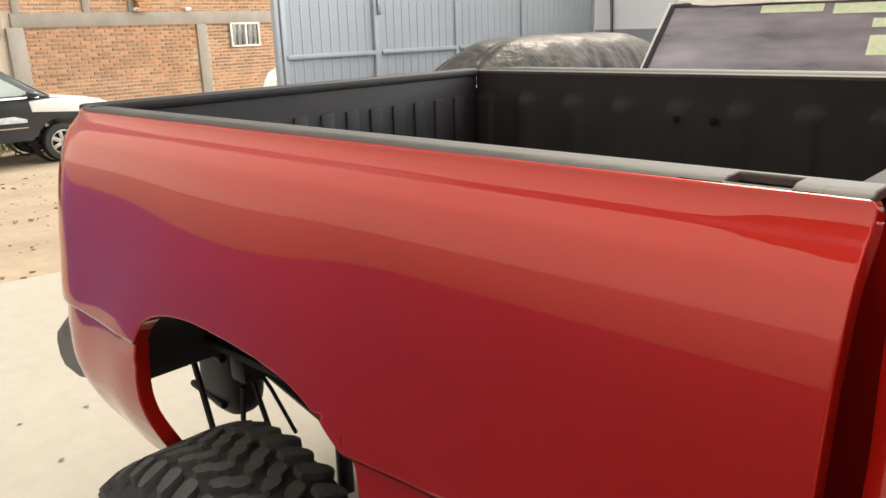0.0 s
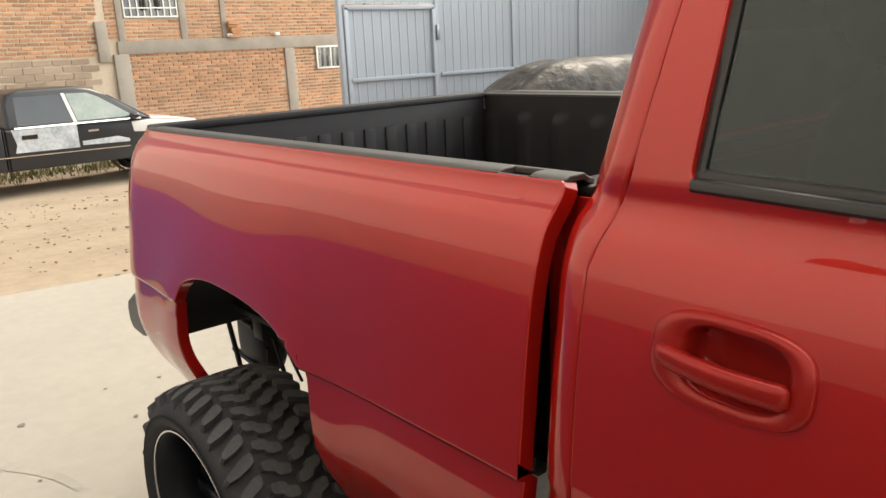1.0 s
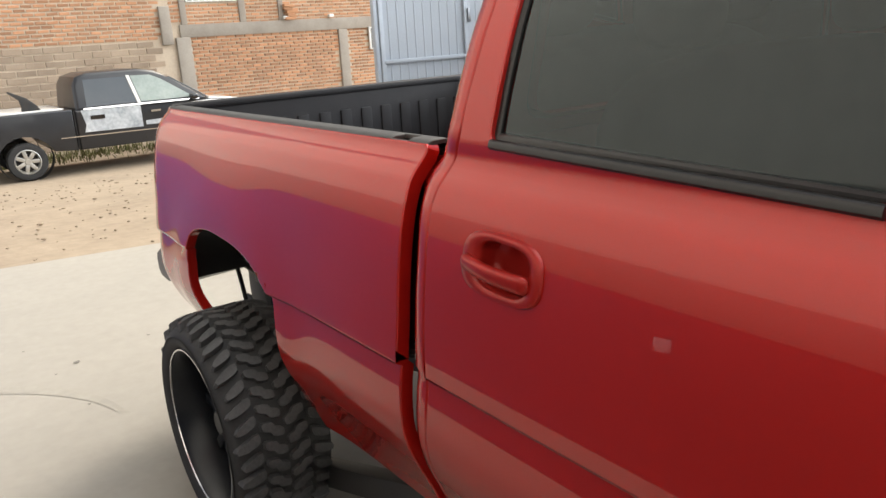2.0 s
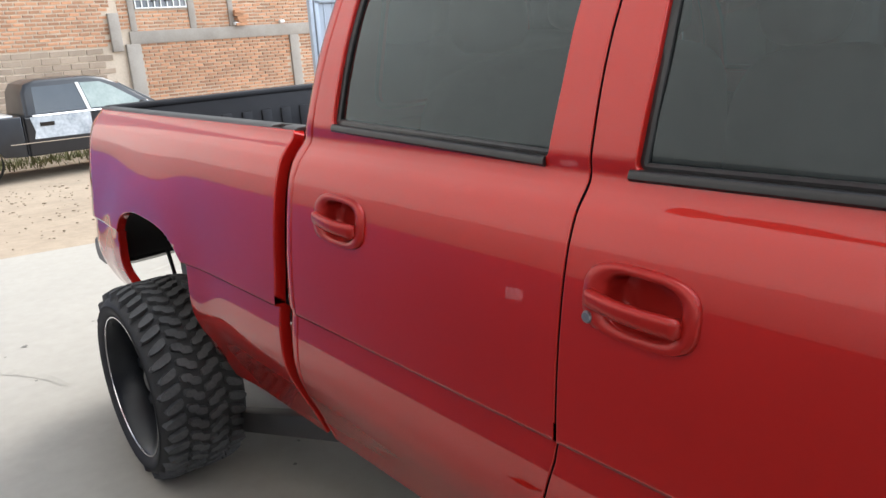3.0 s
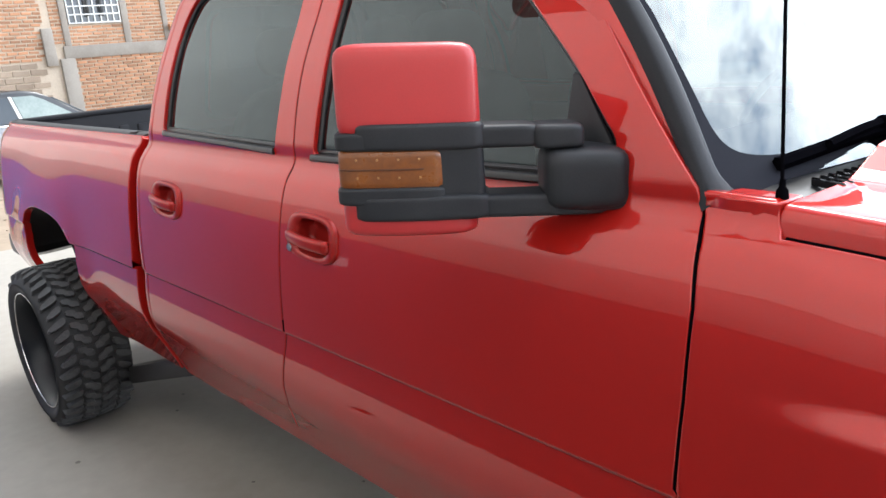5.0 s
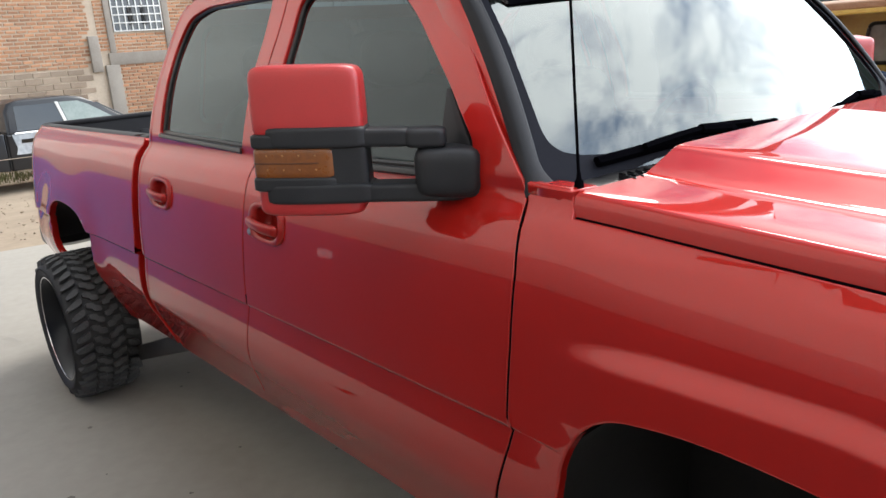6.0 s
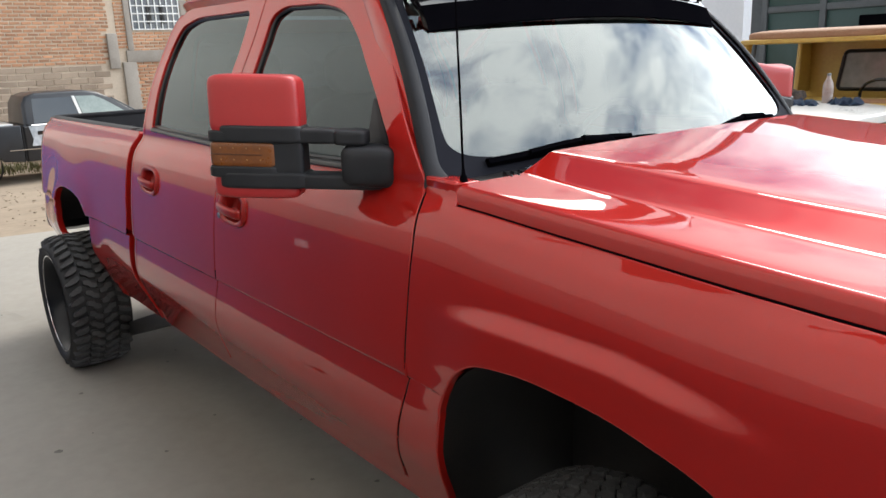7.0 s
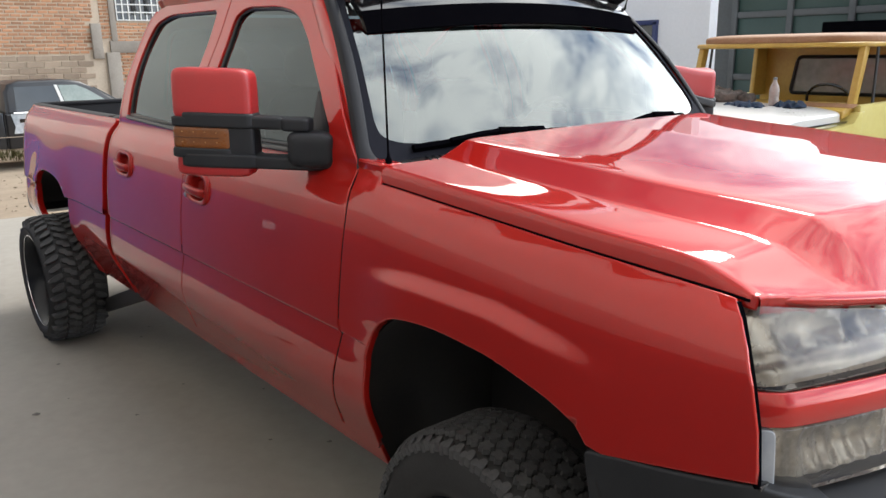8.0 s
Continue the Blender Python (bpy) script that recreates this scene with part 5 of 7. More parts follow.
    for u0, u1, ub, vb in ((-0.83, -0.14, -0.34, 0.03), (0.12, 0.72, 0.55, 0.02)):
        wiper = part("wiper", tube([on_glass(ub, -0.03, 0.03), on_glass(ub - 0.05, 0.05, 0.035), on_glass((u0 + u1) / 2, 0.066, 0.030)], [0.017, 0.015, 0.012], 8), VISOR_BLACK, truck, "black windshield wiper")
        part("blade", tube([on_glass(u0 + (u1 - u0) * i / 10, 0.030 + 0.016 * math.sin(math.pi * i / 10) + 0.020 * i / 10, 0.012) for i in range(11)], 0.0125, 6), VISOR_BLACK, wiper)
        part("bridge", tube([on_glass(u0 + (u1 - u0) * (0.2 + 0.6 * i / 6), 0.040 + 0.016 * math.sin(math.pi * i / 6) + 0.02 * i / 6, 0.028) for i in range(7)], 0.009, 6), VISOR_BLACK, wiper)
    aerial = part("aerial", tube([(2.373, -0.872, 1.43), (2.361, -0.870, 1.9), (2.347, -0.868, 2.30)], [0.0032, 0.0025, 0.002], 8), VISOR_BLACK, truck, "thin black whip aerial")
    part("aerial_base", lathe([(0, 0.022), (0.004, 0.022), (0.005, 0.010), (0.009, 0.004), (0.010, -0.01), (0, -0.01)], 16, (2.373, -0.872, 1.444), axis="z"), VISOR_BLACK, aerial)
    # lamps
    lamp_lean = spline((0.94, 1.08, 1.17, 1.225, 1.285), (0.074, 0.062, 0.042, 0.018, -0.016))

    def face(y, z):
        return (3.472 + 0.20 * (1 - (y / 0.9) ** 2) + lamp_lean(z) - 0.03 * max(0.0, (abs(y) - 0.83) / 0.06) ** 2, y, z)
    def edge(z):
        return -(fender_w(3.505, z) - 0.010)

    def lamp_face(sink, wave=None):
        return lambda y, z: (face(y, z)[0] + sink + (wave(y, z) if wave else 0.0), y, z)
    lamp_out = rounded([(edge(1.15), 1.150), (edge(1.14) + 0.05, 1.140), (-0.50, 1.150), (-0.50, 1.236), (-0.78, 1.272), (edge(1.28), 1.284)], [0.010, 0.02, 0.01, 0.01, 0.03, 0.010])

    def bowl(y, z):
        """Two stepped reflector bowls with a flat sill under them."""
        w = 0.0
        for c, wide in ((-0.725, 0.075), (-0.585, 0.065)):
            w -= 0.030 * max(0.0, 1 - ((y - c) / wide) ** 2 - ((z - 1.212) / 0.05) ** 2)
        w += 0.004 * (1 if math.sin(y * 95) > 0 else -1) * smooth(1.185, 1.195, z)
        return w + 0.022 * (1 - smooth(1.160, 1.174, z))
    inner = skin("headlamp", lamp_out, lamp_face(-0.042, bowl), steps(-0.89, -0.5, 0.01), steps(1.13, 1.29, 0.01), truck, LAMP_INNER, (), 0.002, 0.012, 1, "clear headlamp with bright reflector")
    skin("side_lens", rounded([(edge(1.15), 1.151), (edge(1.145) + 0.062, 1.144), (edge(1.275) + 0.050, 1.279), (edge(1.278), 1.282)], 0.008), lamp_face(0.013), steps(-0.89, -0.78, 0.01), steps(1.13, 1.29, 0.02), inner, LAMP_EDGE, (), 0.003, 0.012, 1, "pale side lens")
    for y, z, r in ((-0.725, 1.212, 0.034), (-0.585, 1.205, 0.030)):
        part("bulb_cup", lathe([(r, 0.0), (r * 0.98, 0.006), (r * 0.75, -0.010), (r * 0.3, -0.022), (0.0, -0.024)], 24, (0, 0, 0)), CHROME, inner)
        cup = inner.children[-1]
        cup.data.transform(Matrix.Translation((face(y, z)[0] - 0.030, y, z)) @ Matrix.Rotation(radians(-90), 4, "Z"))
    lens = skin("lens", lamp_out, lamp_face(0.003), steps(-0.89, -0.5, 0.02), steps(1.13, 1.29, 0.02), inner, LENS, (), 0.003, 0.01, 1)
    lens.visible_shadow = False
    both_sides(inner)
    low_out = rounded([(edge(0.94), 0.942), (-0.52, 0.950), (-0.52, 1.070), (edge(1.06), 1.062)], 0.014)
    turn = skin("turn_lamp", low_out, lamp_face(-0.040, lambda y, z: -0.022 * max(0.0, 1 - ((y + 0.68) / 0.11) ** 2 - ((z - 1.005) / 0.055) ** 2) + 0.002 * math.sin(y * 160)), steps(-0.89, -0.52, 0.01), steps(0.93, 1.08, 0.01), truck, LAMP_INNER, (), 0.002, 0.012, 1, "clear lower turn lamp")
    skin("side_lens", rounded([(edge(0.942), 0.943), (edge(0.942) + 0.06, 0.945), (edge(1.06) + 0.055, 1.064), (edge(1.06), 1.061)], 0.010), lamp_face(0.0065), steps(-0.89, -0.80, 0.01), [1.0, 1.04], turn, LAMP_EDGE, (), 0.003, 0.012, 1)
    part("side_marker", rbox(face(-0.868, 0.97)[0] + 0.006, edge(0.97) + 0.026, 0.970, 0.010, 0.030, 0.012, 0.003), GLOSS_BLACK, turn)
    lens = skin("lens", low_out, lamp_face(0.003), steps(-0.89, -0.52, 0.02), [1.0, 1.04], turn, LENS, (), 0.003, 0.01, 1)
    lens.visible_shadow = False
    both_sides(turn)
    skin("lamp_strip", [(edge(1.074), 1.074), (-edge(1.074), 1.074), (-edge(1.130), 1.132), (edge(1.130), 1.132)], lambda y, z: (face(y, z)[0] + 0.004 + 0.006 * math.cos((z - 1.101) * 50), y, z), steps(-0.89, 0.89, 0.02), [1.08, 1.10, 1.12], truck, RED, (), 0.005, 0.03, 1, "red bar between the lamps")
    part("lamp_housing", rbox(3.40, -0.64, 1.12, 0.04, 0.42, 0.34, 0.01), GLOSS_BLACK, truck)
    part("lamp_housing", rbox(3.40, 0.64, 1.12, 0.04, 0.42, 0.34, 0.01), GLOSS_BLACK, truck)
    seam = part("lamp_gap", tube([(x - 0.002, -(fender_w(x, z) - 0.012), z) for x, z in ((3.454, 1.285), (3.470, 1.268), (3.496, 1.222), (3.518, 1.16), (3.537, 1.08), (3.548, 0.97))], 0.008, 6), VISOR_BLACK, truck)
    both_sides(seam)
    grille = part("grille", skin_grille(face), GLOSS_BLACK, truck, "black mesh grille")
    # bumper: black end and lower valance
    bm = bmesh.new()
    rows = []
    for i in range(33):
        y = -0.85 + 1.70 * i / 32
        e = abs(y) / 0.955
        x = 3.72 - 0.06 * e**2 - 0.24 * max(0, (e - 0.72) / 0.28) ** 2
        rows.append([bm.verts.new(p) for p in ((x - 0.10, y, 0.935), (x, y, 0.925), (x + 0.03, y, 0.88), (x + 0.035, y, 0.74), (x + 0.01, y, 0.64), (x - 0.08, y, 0.60), (x - 0.14, y, 0.64), (x - 0.14, y, 0.9))])
    for a, b in zip(rows, rows[1:]):
        for k in range(8):
            bm.faces.new((a[k], a[(k + 1) % 8], b[(k + 1) % 8], b[k]))
    bm.faces.new(rows[0])
    bm.faces.new(rows[-1][::-1])
    bmesh.ops.recalc_face_normals(bm, faces=bm.faces[:])
    part("front_bumper", bm, SOFT_BLACK, truck, "matt black front bumper")
    tip = lambda x, z: (x, -(fender_w(x, 0.96) + 0.004 - 0.10 * max(0.0, (x - 3.50) / 0.14) ** 2 - 0.02 * max(0.0, 0.80 - z)), z)
    end = skin("bumper_end", rounded([(3.222, 0.932), (3.245, 0.80), (3.30, 0.70), (3.64, 0.68), (3.64, 0.93), (3.545, 0.968), (3.40, 0.950)], [0.01, 0.03, 0.03, 0.01, 0.01, 0.01, 0.02]), tip, steps(3.22, 3.64, 0.03), steps(0.68, 0.97, 0.04), truck, SOFT_BLACK, (), 0.008, 0.12, 1, "matt black bumper end under the fender")
    both_sides(end)


def skin_grille(face):
    bm = bmesh.new()
    for i in range(12):
        y = -0.44 + 0.08 * i
        rbox(face(y, 1.1)[0] - 0.03, y, 1.12, 0.02, 0.012, 0.32, 0.003, 1, bm)
    for i in range(7):
        rbox(3.60, 0, 0.97 + 0.05 * i, 0.02, 0.96, 0.01, 0.003, 1, bm)
    return bm


def glass_at(u, v):
    base = Vector((2.265 + 0.12 * (1 - u * u), 0.884 * u, 1.434))
    top = Vector((1.845 + 0.075 * (1 - u * u), 0.725 * u, 1.94 + 0.05 * (1 - u * u)))
    p = base.lerp(top, v)
    s = 0.018 * math.sin(math.pi * v)
    return (p.x + s, p.y, p.z + s)


def build_roof_gear():
    # smoked visor over the windshield
    bm = bmesh.new()
    rows = []
    for i in range(25):
        u = -1 + 2 * i / 24
        y = 0.685 * u
        bow = 1 - u * u
        drop = 0.016
        pts = ((2.005 + 0.08 * bow, y, 1.812 + 0.035 * bow), (2.022 + 0.08 * bow, y, 1.822 + 0.035 * bow), (1.992 + 0.08 * bow, y, 1.885 + 0.035 * bow), (1.945 + 0.08 * bow, y * 1.01, 1.93 + 0.035 * bow), (1.93 + 0.08 * bow, y * 1.01, 1.92 + 0.035 * bow), (1.975 + 0.08 * bow, y, 1.868 + 0.035 * bow))
        rows.append([bm.verts.new((p[0] - 0.006, p[1], p[2] - drop)) for p in pts])
    for a, b in zip(rows, rows[1:]):
        for k in range(6):
            bm.faces.new((a[k], a[(k + 1) % 6], b[(k + 1) % 6], b[k]))
    bm.faces.new(rows[0])
    bm.faces.new(rows[-1][::-1])
    bmesh.ops.recalc_face_normals(bm, faces=bm.faces[:])
    visor = part("sun_visor", bm, GLOSS_BLACK, truck, "gloss black visor over the windshield")
    bm = bmesh.new()
    strip = []
    for i in range(25):
        u = -1 + 2 * i / 24
        bow = 0.08 * (1 - u * u)
        strip.append([bm.verts.new((2.016 + bow + dx, 0.690 * u, 1.796 + 0.4375 * bow + dz)) for dx, dz in ((0.0, 0.0), (0.004, 0.004), (-0.010, 0.040), (-0.027, 0.074), (-0.031, 0.073))])
    for a, b in zip(strip, strip[1:]):
        for k in range(4):
            bm.faces.new((a[k], a[k + 1], b[k + 1], b[k]))
    bmesh.ops.recalc_face_normals(bm, faces=bm.faces[:])
    part("visor_band", bm, VISOR_BLACK, visor, "matt black front band")
    # light bar on brackets
    bar = part("light_bar", rbox(1.975, 0, 2.035, 0.075, 1.36, 0.075, 0.01), GLOSS_BLACK, truck, "black roof light bar with clear lens")
    part("lens", rbox(2.015, 0, 2.035, 0.012, 1.30, 0.055, 0.004), LAMP_EDGE, bar)
    for y in (-0.695, 0.695):
        part("bracket", prism([(1.82, 1.93), (1.87, 1.90), (1.99, 1.955), (2.01, 2.07), (1.955, 2.07), (1.935, 1.99)], y - 0.004, y + 0.004, 0.001, 1), GLOSS_BLACK, bar)
        part("stay", tube([(1.99, y * 0.97, 1.97), (1.97, y * 0.97, 1.90), (1.88, y, 1.905)], 0.007, 6), GLOSS_BLACK, bar)


def soft_box(x0, x1, y0, y1, z0, z1, power=5, n=20, m=10, fn=None):
    """A rounded pad: a superellipsoid that fills the box."""
    bm = bmesh.new()
    cx, cy, cz = (x0 + x1) / 2, (y0 + y1) / 2, (z0 + z1) / 2
    hx, hy, hz = (x1 - x0) / 2, (y1 - y0) / 2, (z1 - z0) / 2
    made = bmesh.ops.create_cube(bm, size=2)["verts"]
    bmesh.ops.subdivide_edges(bm, edges=bm.edges[:], cuts=m, use_grid_fill=True)
    for v in bm.verts:
        p = Vector((math.tan(v.co.x * 0.785), math.tan(v.co.y * 0.785), math.tan(v.co.z * 0.785)))
        k = (abs(p.x) ** power + abs(p.y) ** power + abs(p.z) ** power) ** (1 / power)
        p /= k
        q = Vector((cx + hx * p.x, cy + hy * p.y, cz + hz * p.z))
        v.co = fn(q) if fn else q
    return bm


def build_mirror():
    """A towing mirror on two arms, slanting back from the door; the other side is its twin."""
    foot, along, ahead = Vector((2.105, -0.90, 0)), Vector((-0.665, -0.746, 0)), Vector((0.746, -0.665, 0))

    def pad(o0, o1, s0, s1, z0, z1, power=8, cuts=14, bow=0.008):
        """A rounded block: o ahead of the mirror's face line, s along it from the door."""
        def place(q):
            t = min(1, max(0, (q.y - 0.235) / 0.26))
            lean = -0.035 * (q.z - 1.46) * t
            return foot + ahead * (q.x + bow * math.sin(math.pi * t)) + along * (q.y + lean) + Vector((0, 0, q.z + 0.05 * (q.y - 0.37)))
        bm = soft_box(o0, o1, s0, s1, z0, z1, power, 20, cuts, place)
        bmesh.ops.recalc_face_normals(bm, faces=bm.faces[:])
        return bm
    head = part("side_mirror", pad(-0.10, -0.004, 0.240, 0.480, 1.398, 1.690, 9), SOFT_BLACK, truck, "towing mirror in red and black with amber lamp", 80)
    part("upper_cap", pad(-0.105, 0.004, 0.236, 0.486, 1.545, 1.704, 8, 18), SATIN_RED, head, "satin red mirror cap", 80)
    part("lower_cap", pad(-0.10, 0.002, 0.250, 0.484, 1.375, 1.448, 6), SATIN_RED, head, "satin red lower mirror cap", 80)
    part("upper_band", pad(-0.095, 0.011, 0.230, 0.456, 1.526, 1.574, 9), SOFT_BLACK, head, "", 80)
    part("upper_band_end", pad(-0.095, 0.009, 0.30, 0.491, 1.526, 1.559, 8), SOFT_BLACK, head, "", 80)
    part("lower_band", pad(-0.095, 0.011, 0.225, 0.462, 1.404, 1.450, 9), SOFT_BLACK, head, "", 80)
    part("lower_band_end", pad(-0.095, 0.009, 0.30, 0.491, 1.432, 1.466, 8), SOFT_BLACK, head, "", 80)
    part("inner_block", pad(-0.09, 0.002, 0.234, 0.330, 1.43, 1.54, 10), SOFT_BLACK, head, "", 80)
    lamp = part("mirror_lamp", pad(-0.09, 0.006, 0.302, 0.487, 1.458, 1.532, 9, 12), AMBER, head, "amber mirror turn lamp", 80)
    part("divider", pad(-0.08, 0.0075, 0.322, 0.4875, 1.494, 1.498, 9, 8), AMBER_DARK, lamp, "", 80)
    for i in range(4):
        for z in (1.482, 1.513):
            s = 0.346 + 0.036 * i
            part("led", pad(0.004, 0.0075, s - 0.002, s + 0.002, z - 0.002, z + 0.002, 4, 3), LED, lamp)
    part("upper_arm", pad(-0.075, 0.004, 0.135, 0.30, 1.526, 1.566, 7, 10, 0.0), SOFT_BLACK, head, "", 80)
    part("arm_sleeve", pad(-0.080, 0.008, 0.060, 0.150, 1.522, 1.565, 6, 10, 0.0), SOFT_BLACK, head, "", 80)
    part("lower_arm", pad(-0.075, 0.006, 0.020, 0.30, 1.404, 1.446, 7, 10, 0.0), SOFT_BLACK, head, "", 80)
    part("mirror_base", pad(-0.11, 0.026, -0.018, 0.134, 1.414, 1.524, 5, 12, 0.0), SOFT_BLACK, head, "", 80)
    part("mirror_foot", pad(-0.12, 0.018, -0.030, 0.10, 1.410, 1.46, 4.0, 10, 0.0), SOFT_BLACK, head, "", 80)
    bm = prism([(1.965, 1.418), (2.090, 1.423), (2.088, 1.488), (1.987, 1.625), (1.972, 1.625)], -0.907, -0.88, 0.003, 2)
    for v in bm.verts:
        v.co.y += 0.245 * (v.co.z - 1.413)
    part("sail_panel", bm, SOFT_BLACK, head, "black triangular panel at the window corner")
    part("mirror_glass", pad(-0.108, -0.10, 0.255, 0.475, 1.42, 1.665, 12, 4, 0.0), CHROME, head)
    # the far mirror is shifted, its arms stretched, to fit the camera's view
    twin = mirrored(head, truck)
    for o in (twin, *twin.children_recursive):
        for v in o.data.vertices:
            k = smooth(0.97, 1.08, v.co.y)
            v.co += Vector((0.05, 0.29, -0.075)) * k


Z_BLOCK = [(-0.46, -0.42), (-0.30, -0.5), (0.02, -0.5), (0.14, -0.40), (0.20, -0.14), (0.44, -0.04), (0.5, 0.12), (0.46, 0.42), (0.30, 0.5), (-0.02, 0.5), (-0.14, 0.40), (-0.20, 0.14), (-0.44, 0.04), (-0.5, -0.12)]
LUG = [(-0.5, -0.30), (-0.36, -0.46), (0.0, -0.5), (0.36, -0.46), (0.5, -0.26), (0.44, 0.10), (0.30, 0.40), (0.05, 0.5), (-0.28, 0.44), (-0.46, 0.12)]
CLOVER = [(-0.5, -0.2), (-0.22, -0.5), (0.0, -0.36), (0.22, -0.5), (0.5, -0.2), (0.36, 0.0), (0.5, 0.2), (0.22, 0.5), (0.0, 0.36), (-0.22, 0.5), (-0.5, 0.2), (-0.36, 0.0)]


def tread_block(bm, r0, r1, a, y, da, dy, slant, ring=LUG, w=0.16, drop=0.11):
    """One block of rubber, standing on the tyre at angle a."""
    top, low = [], []
    for u, v in ring:
        for r, k, keep in ((r1, 0.90, top), (r0, 1.0, low)):
            ang = a + (u * da + slant * v) * k
            yy = y + v * dy * k
            rr = r - drop * max(0.0, abs(yy) / w - 0.55) ** 2
            keep.append(bm.verts.new((rr * math.cos(ang), yy, rr * math.sin(ang))))
    n = len(ring)
    bm.faces.new(top)
    for i in range(n):
        bm.faces.new((low[i], low[(i + 1) % n], top[(i + 1) % n], top[i]))


def build_wheel(name, parent, x, y_mid, z, radius, width, side, mud):
    """A tyre with real tread blocks on a dished black wheel; side: -1 for the right of the truck."""
    hub = new(name)
    hub.parent = parent
    hub.matrix_basis = pose(x, y_mid, z, 0, 0, 0 if side < 0 else 180)
    tagged(hub, "wide mud tyre on a deep black wheel with a polished lip" if mud else "road tyre with scalloped tread on a black wheel")
    w, r, rim = width / 2, radius, 0.293 if mud else 0.225
    prof = [(rim, -w * 0.86), (rim + 0.012, -w * 0.95), (rim + 0.03, -w * 1.0), (rim + 0.05, -w * 1.02), (r - 0.075, -w * 1.01), (r - 0.052, -w * 0.97), (r - 0.036, -w * 0.88), (r - 0.020, -w * 0.55), (r - 0.014, 0)]
    prof = prof + [(a, -b) for a, b in prof[-2::-1]] + [(rim, -w * 0.86)]
    tyre = part("tyre", lathe(prof, 64), RUBBER, hub)
    bm = bmesh.new()
    count = 42 if mud else 56
    for i in range(count):
        a = 2 * math.pi * i / count
        d = 2 * math.pi / count
        if mud:
            for s in (-1, 1):
                ring = [(u, v * s) for u, v in Z_BLOCK]
                tread_block(bm, r - 0.022, r, a + (0.42 * d if s > 0 else 0), s * w * 0.23, d * 0.84, w * 0.45, 0.25 * d * s, ring, w)
                long = 0.50 if i % 2 else 0.42
                tread_block(bm, r - 0.030, r - 0.001, a + 0.55 * d + (0.42 * d if s > 0 else 0), s * w * (0.72 if i % 2 else 0.69), d * 0.64, w * long, -0.55 * d * s, [(u, v * s) for u, v in LUG], w)
        else:
            for k, yy in enumerate((-0.60, -0.30, 0.0, 0.30, 0.60)):
                tread_block(bm, r - 0.016, r - 0.002, a + (0.5 * d if k % 2 else 0), yy * w, d * 0.93, w * 0.295, 0, CLOVER, w)
            for s in (-1, 1):
                tread_block(bm, r - 0.028, r - 0.006, a + 0.25 * d, s * w * 0.90, d * 0.66, w * 0.20, 0, LUG, w)
                tread_block(bm, r - 0.034, r - 0.012, a + 0.75 * d, s * w * 0.93, d * 0.5, w * 0.14, 0, LUG, w)
    bmesh.ops.recalc_face_normals(bm, faces=bm.faces[:])
    part("tread", bm, DUSTY_RUBBER, tyre, "chunky mud tread blocks" if mud else "worn scalloped tread blocks", 30)
    # dished rim: barrel, spokes and lip
    face = -w * 0.25 if mud else -w * 0.55
    barrel = lathe([(rim + 0.006, -w * 0.86), (rim - 0.004, -w * 0.90), (rim - 0.016, -w * 0.80), (rim - 0.03, -w * 0.4), (rim - 0.034, face), (rim - 0.036, w * 0.7), (rim - 0.02, w * 0.7), (rim + 0.006, w * 0.8)], 48)
    disc = part("rim", barrel, WHEEL_BLACK, hub, "black dished wheel")
    part("lip", lathe([(rim + 0.003, -w * 0.92), (rim + 0.002, -w * 0.945), (rim - 0.003, -w * 0.945), (rim - 0.004, -w * 0.92), (rim + 0.003, -w * 0.92)], 64), CHROME if mud else WHEEL_BLACK, disc, "polished lip" if mud else "")
    bm = lathe([(0.0, face - 0.02), (0.06, face - 0.02), (0.075, face), (0.11, face + 0.02), (rim - 0.03, face + 0.012), (rim - 0.03, face + 0.035), (0.0, face + 0.035)], 40)
    for i in range(8):
        a = 2 * math.pi * i / 8
        rbox(0, 0, 0, 0.17, 0.022, 0.045, 0.008, 2, bm, Matrix.Rotation(-a, 4, "Y") @ Matrix.Translation((0.155, face - 0.0, 0)))
    part("spokes", bm, WHEEL_BLACK, disc)
    part("hub_cap", lathe([(0, face - 0.05), (0.04, face - 0.05), (0.052, face - 0.035), (0.055, face - 0.01), (0, face - 0.01)], 24), WHEEL_BLACK, disc)
    return hub


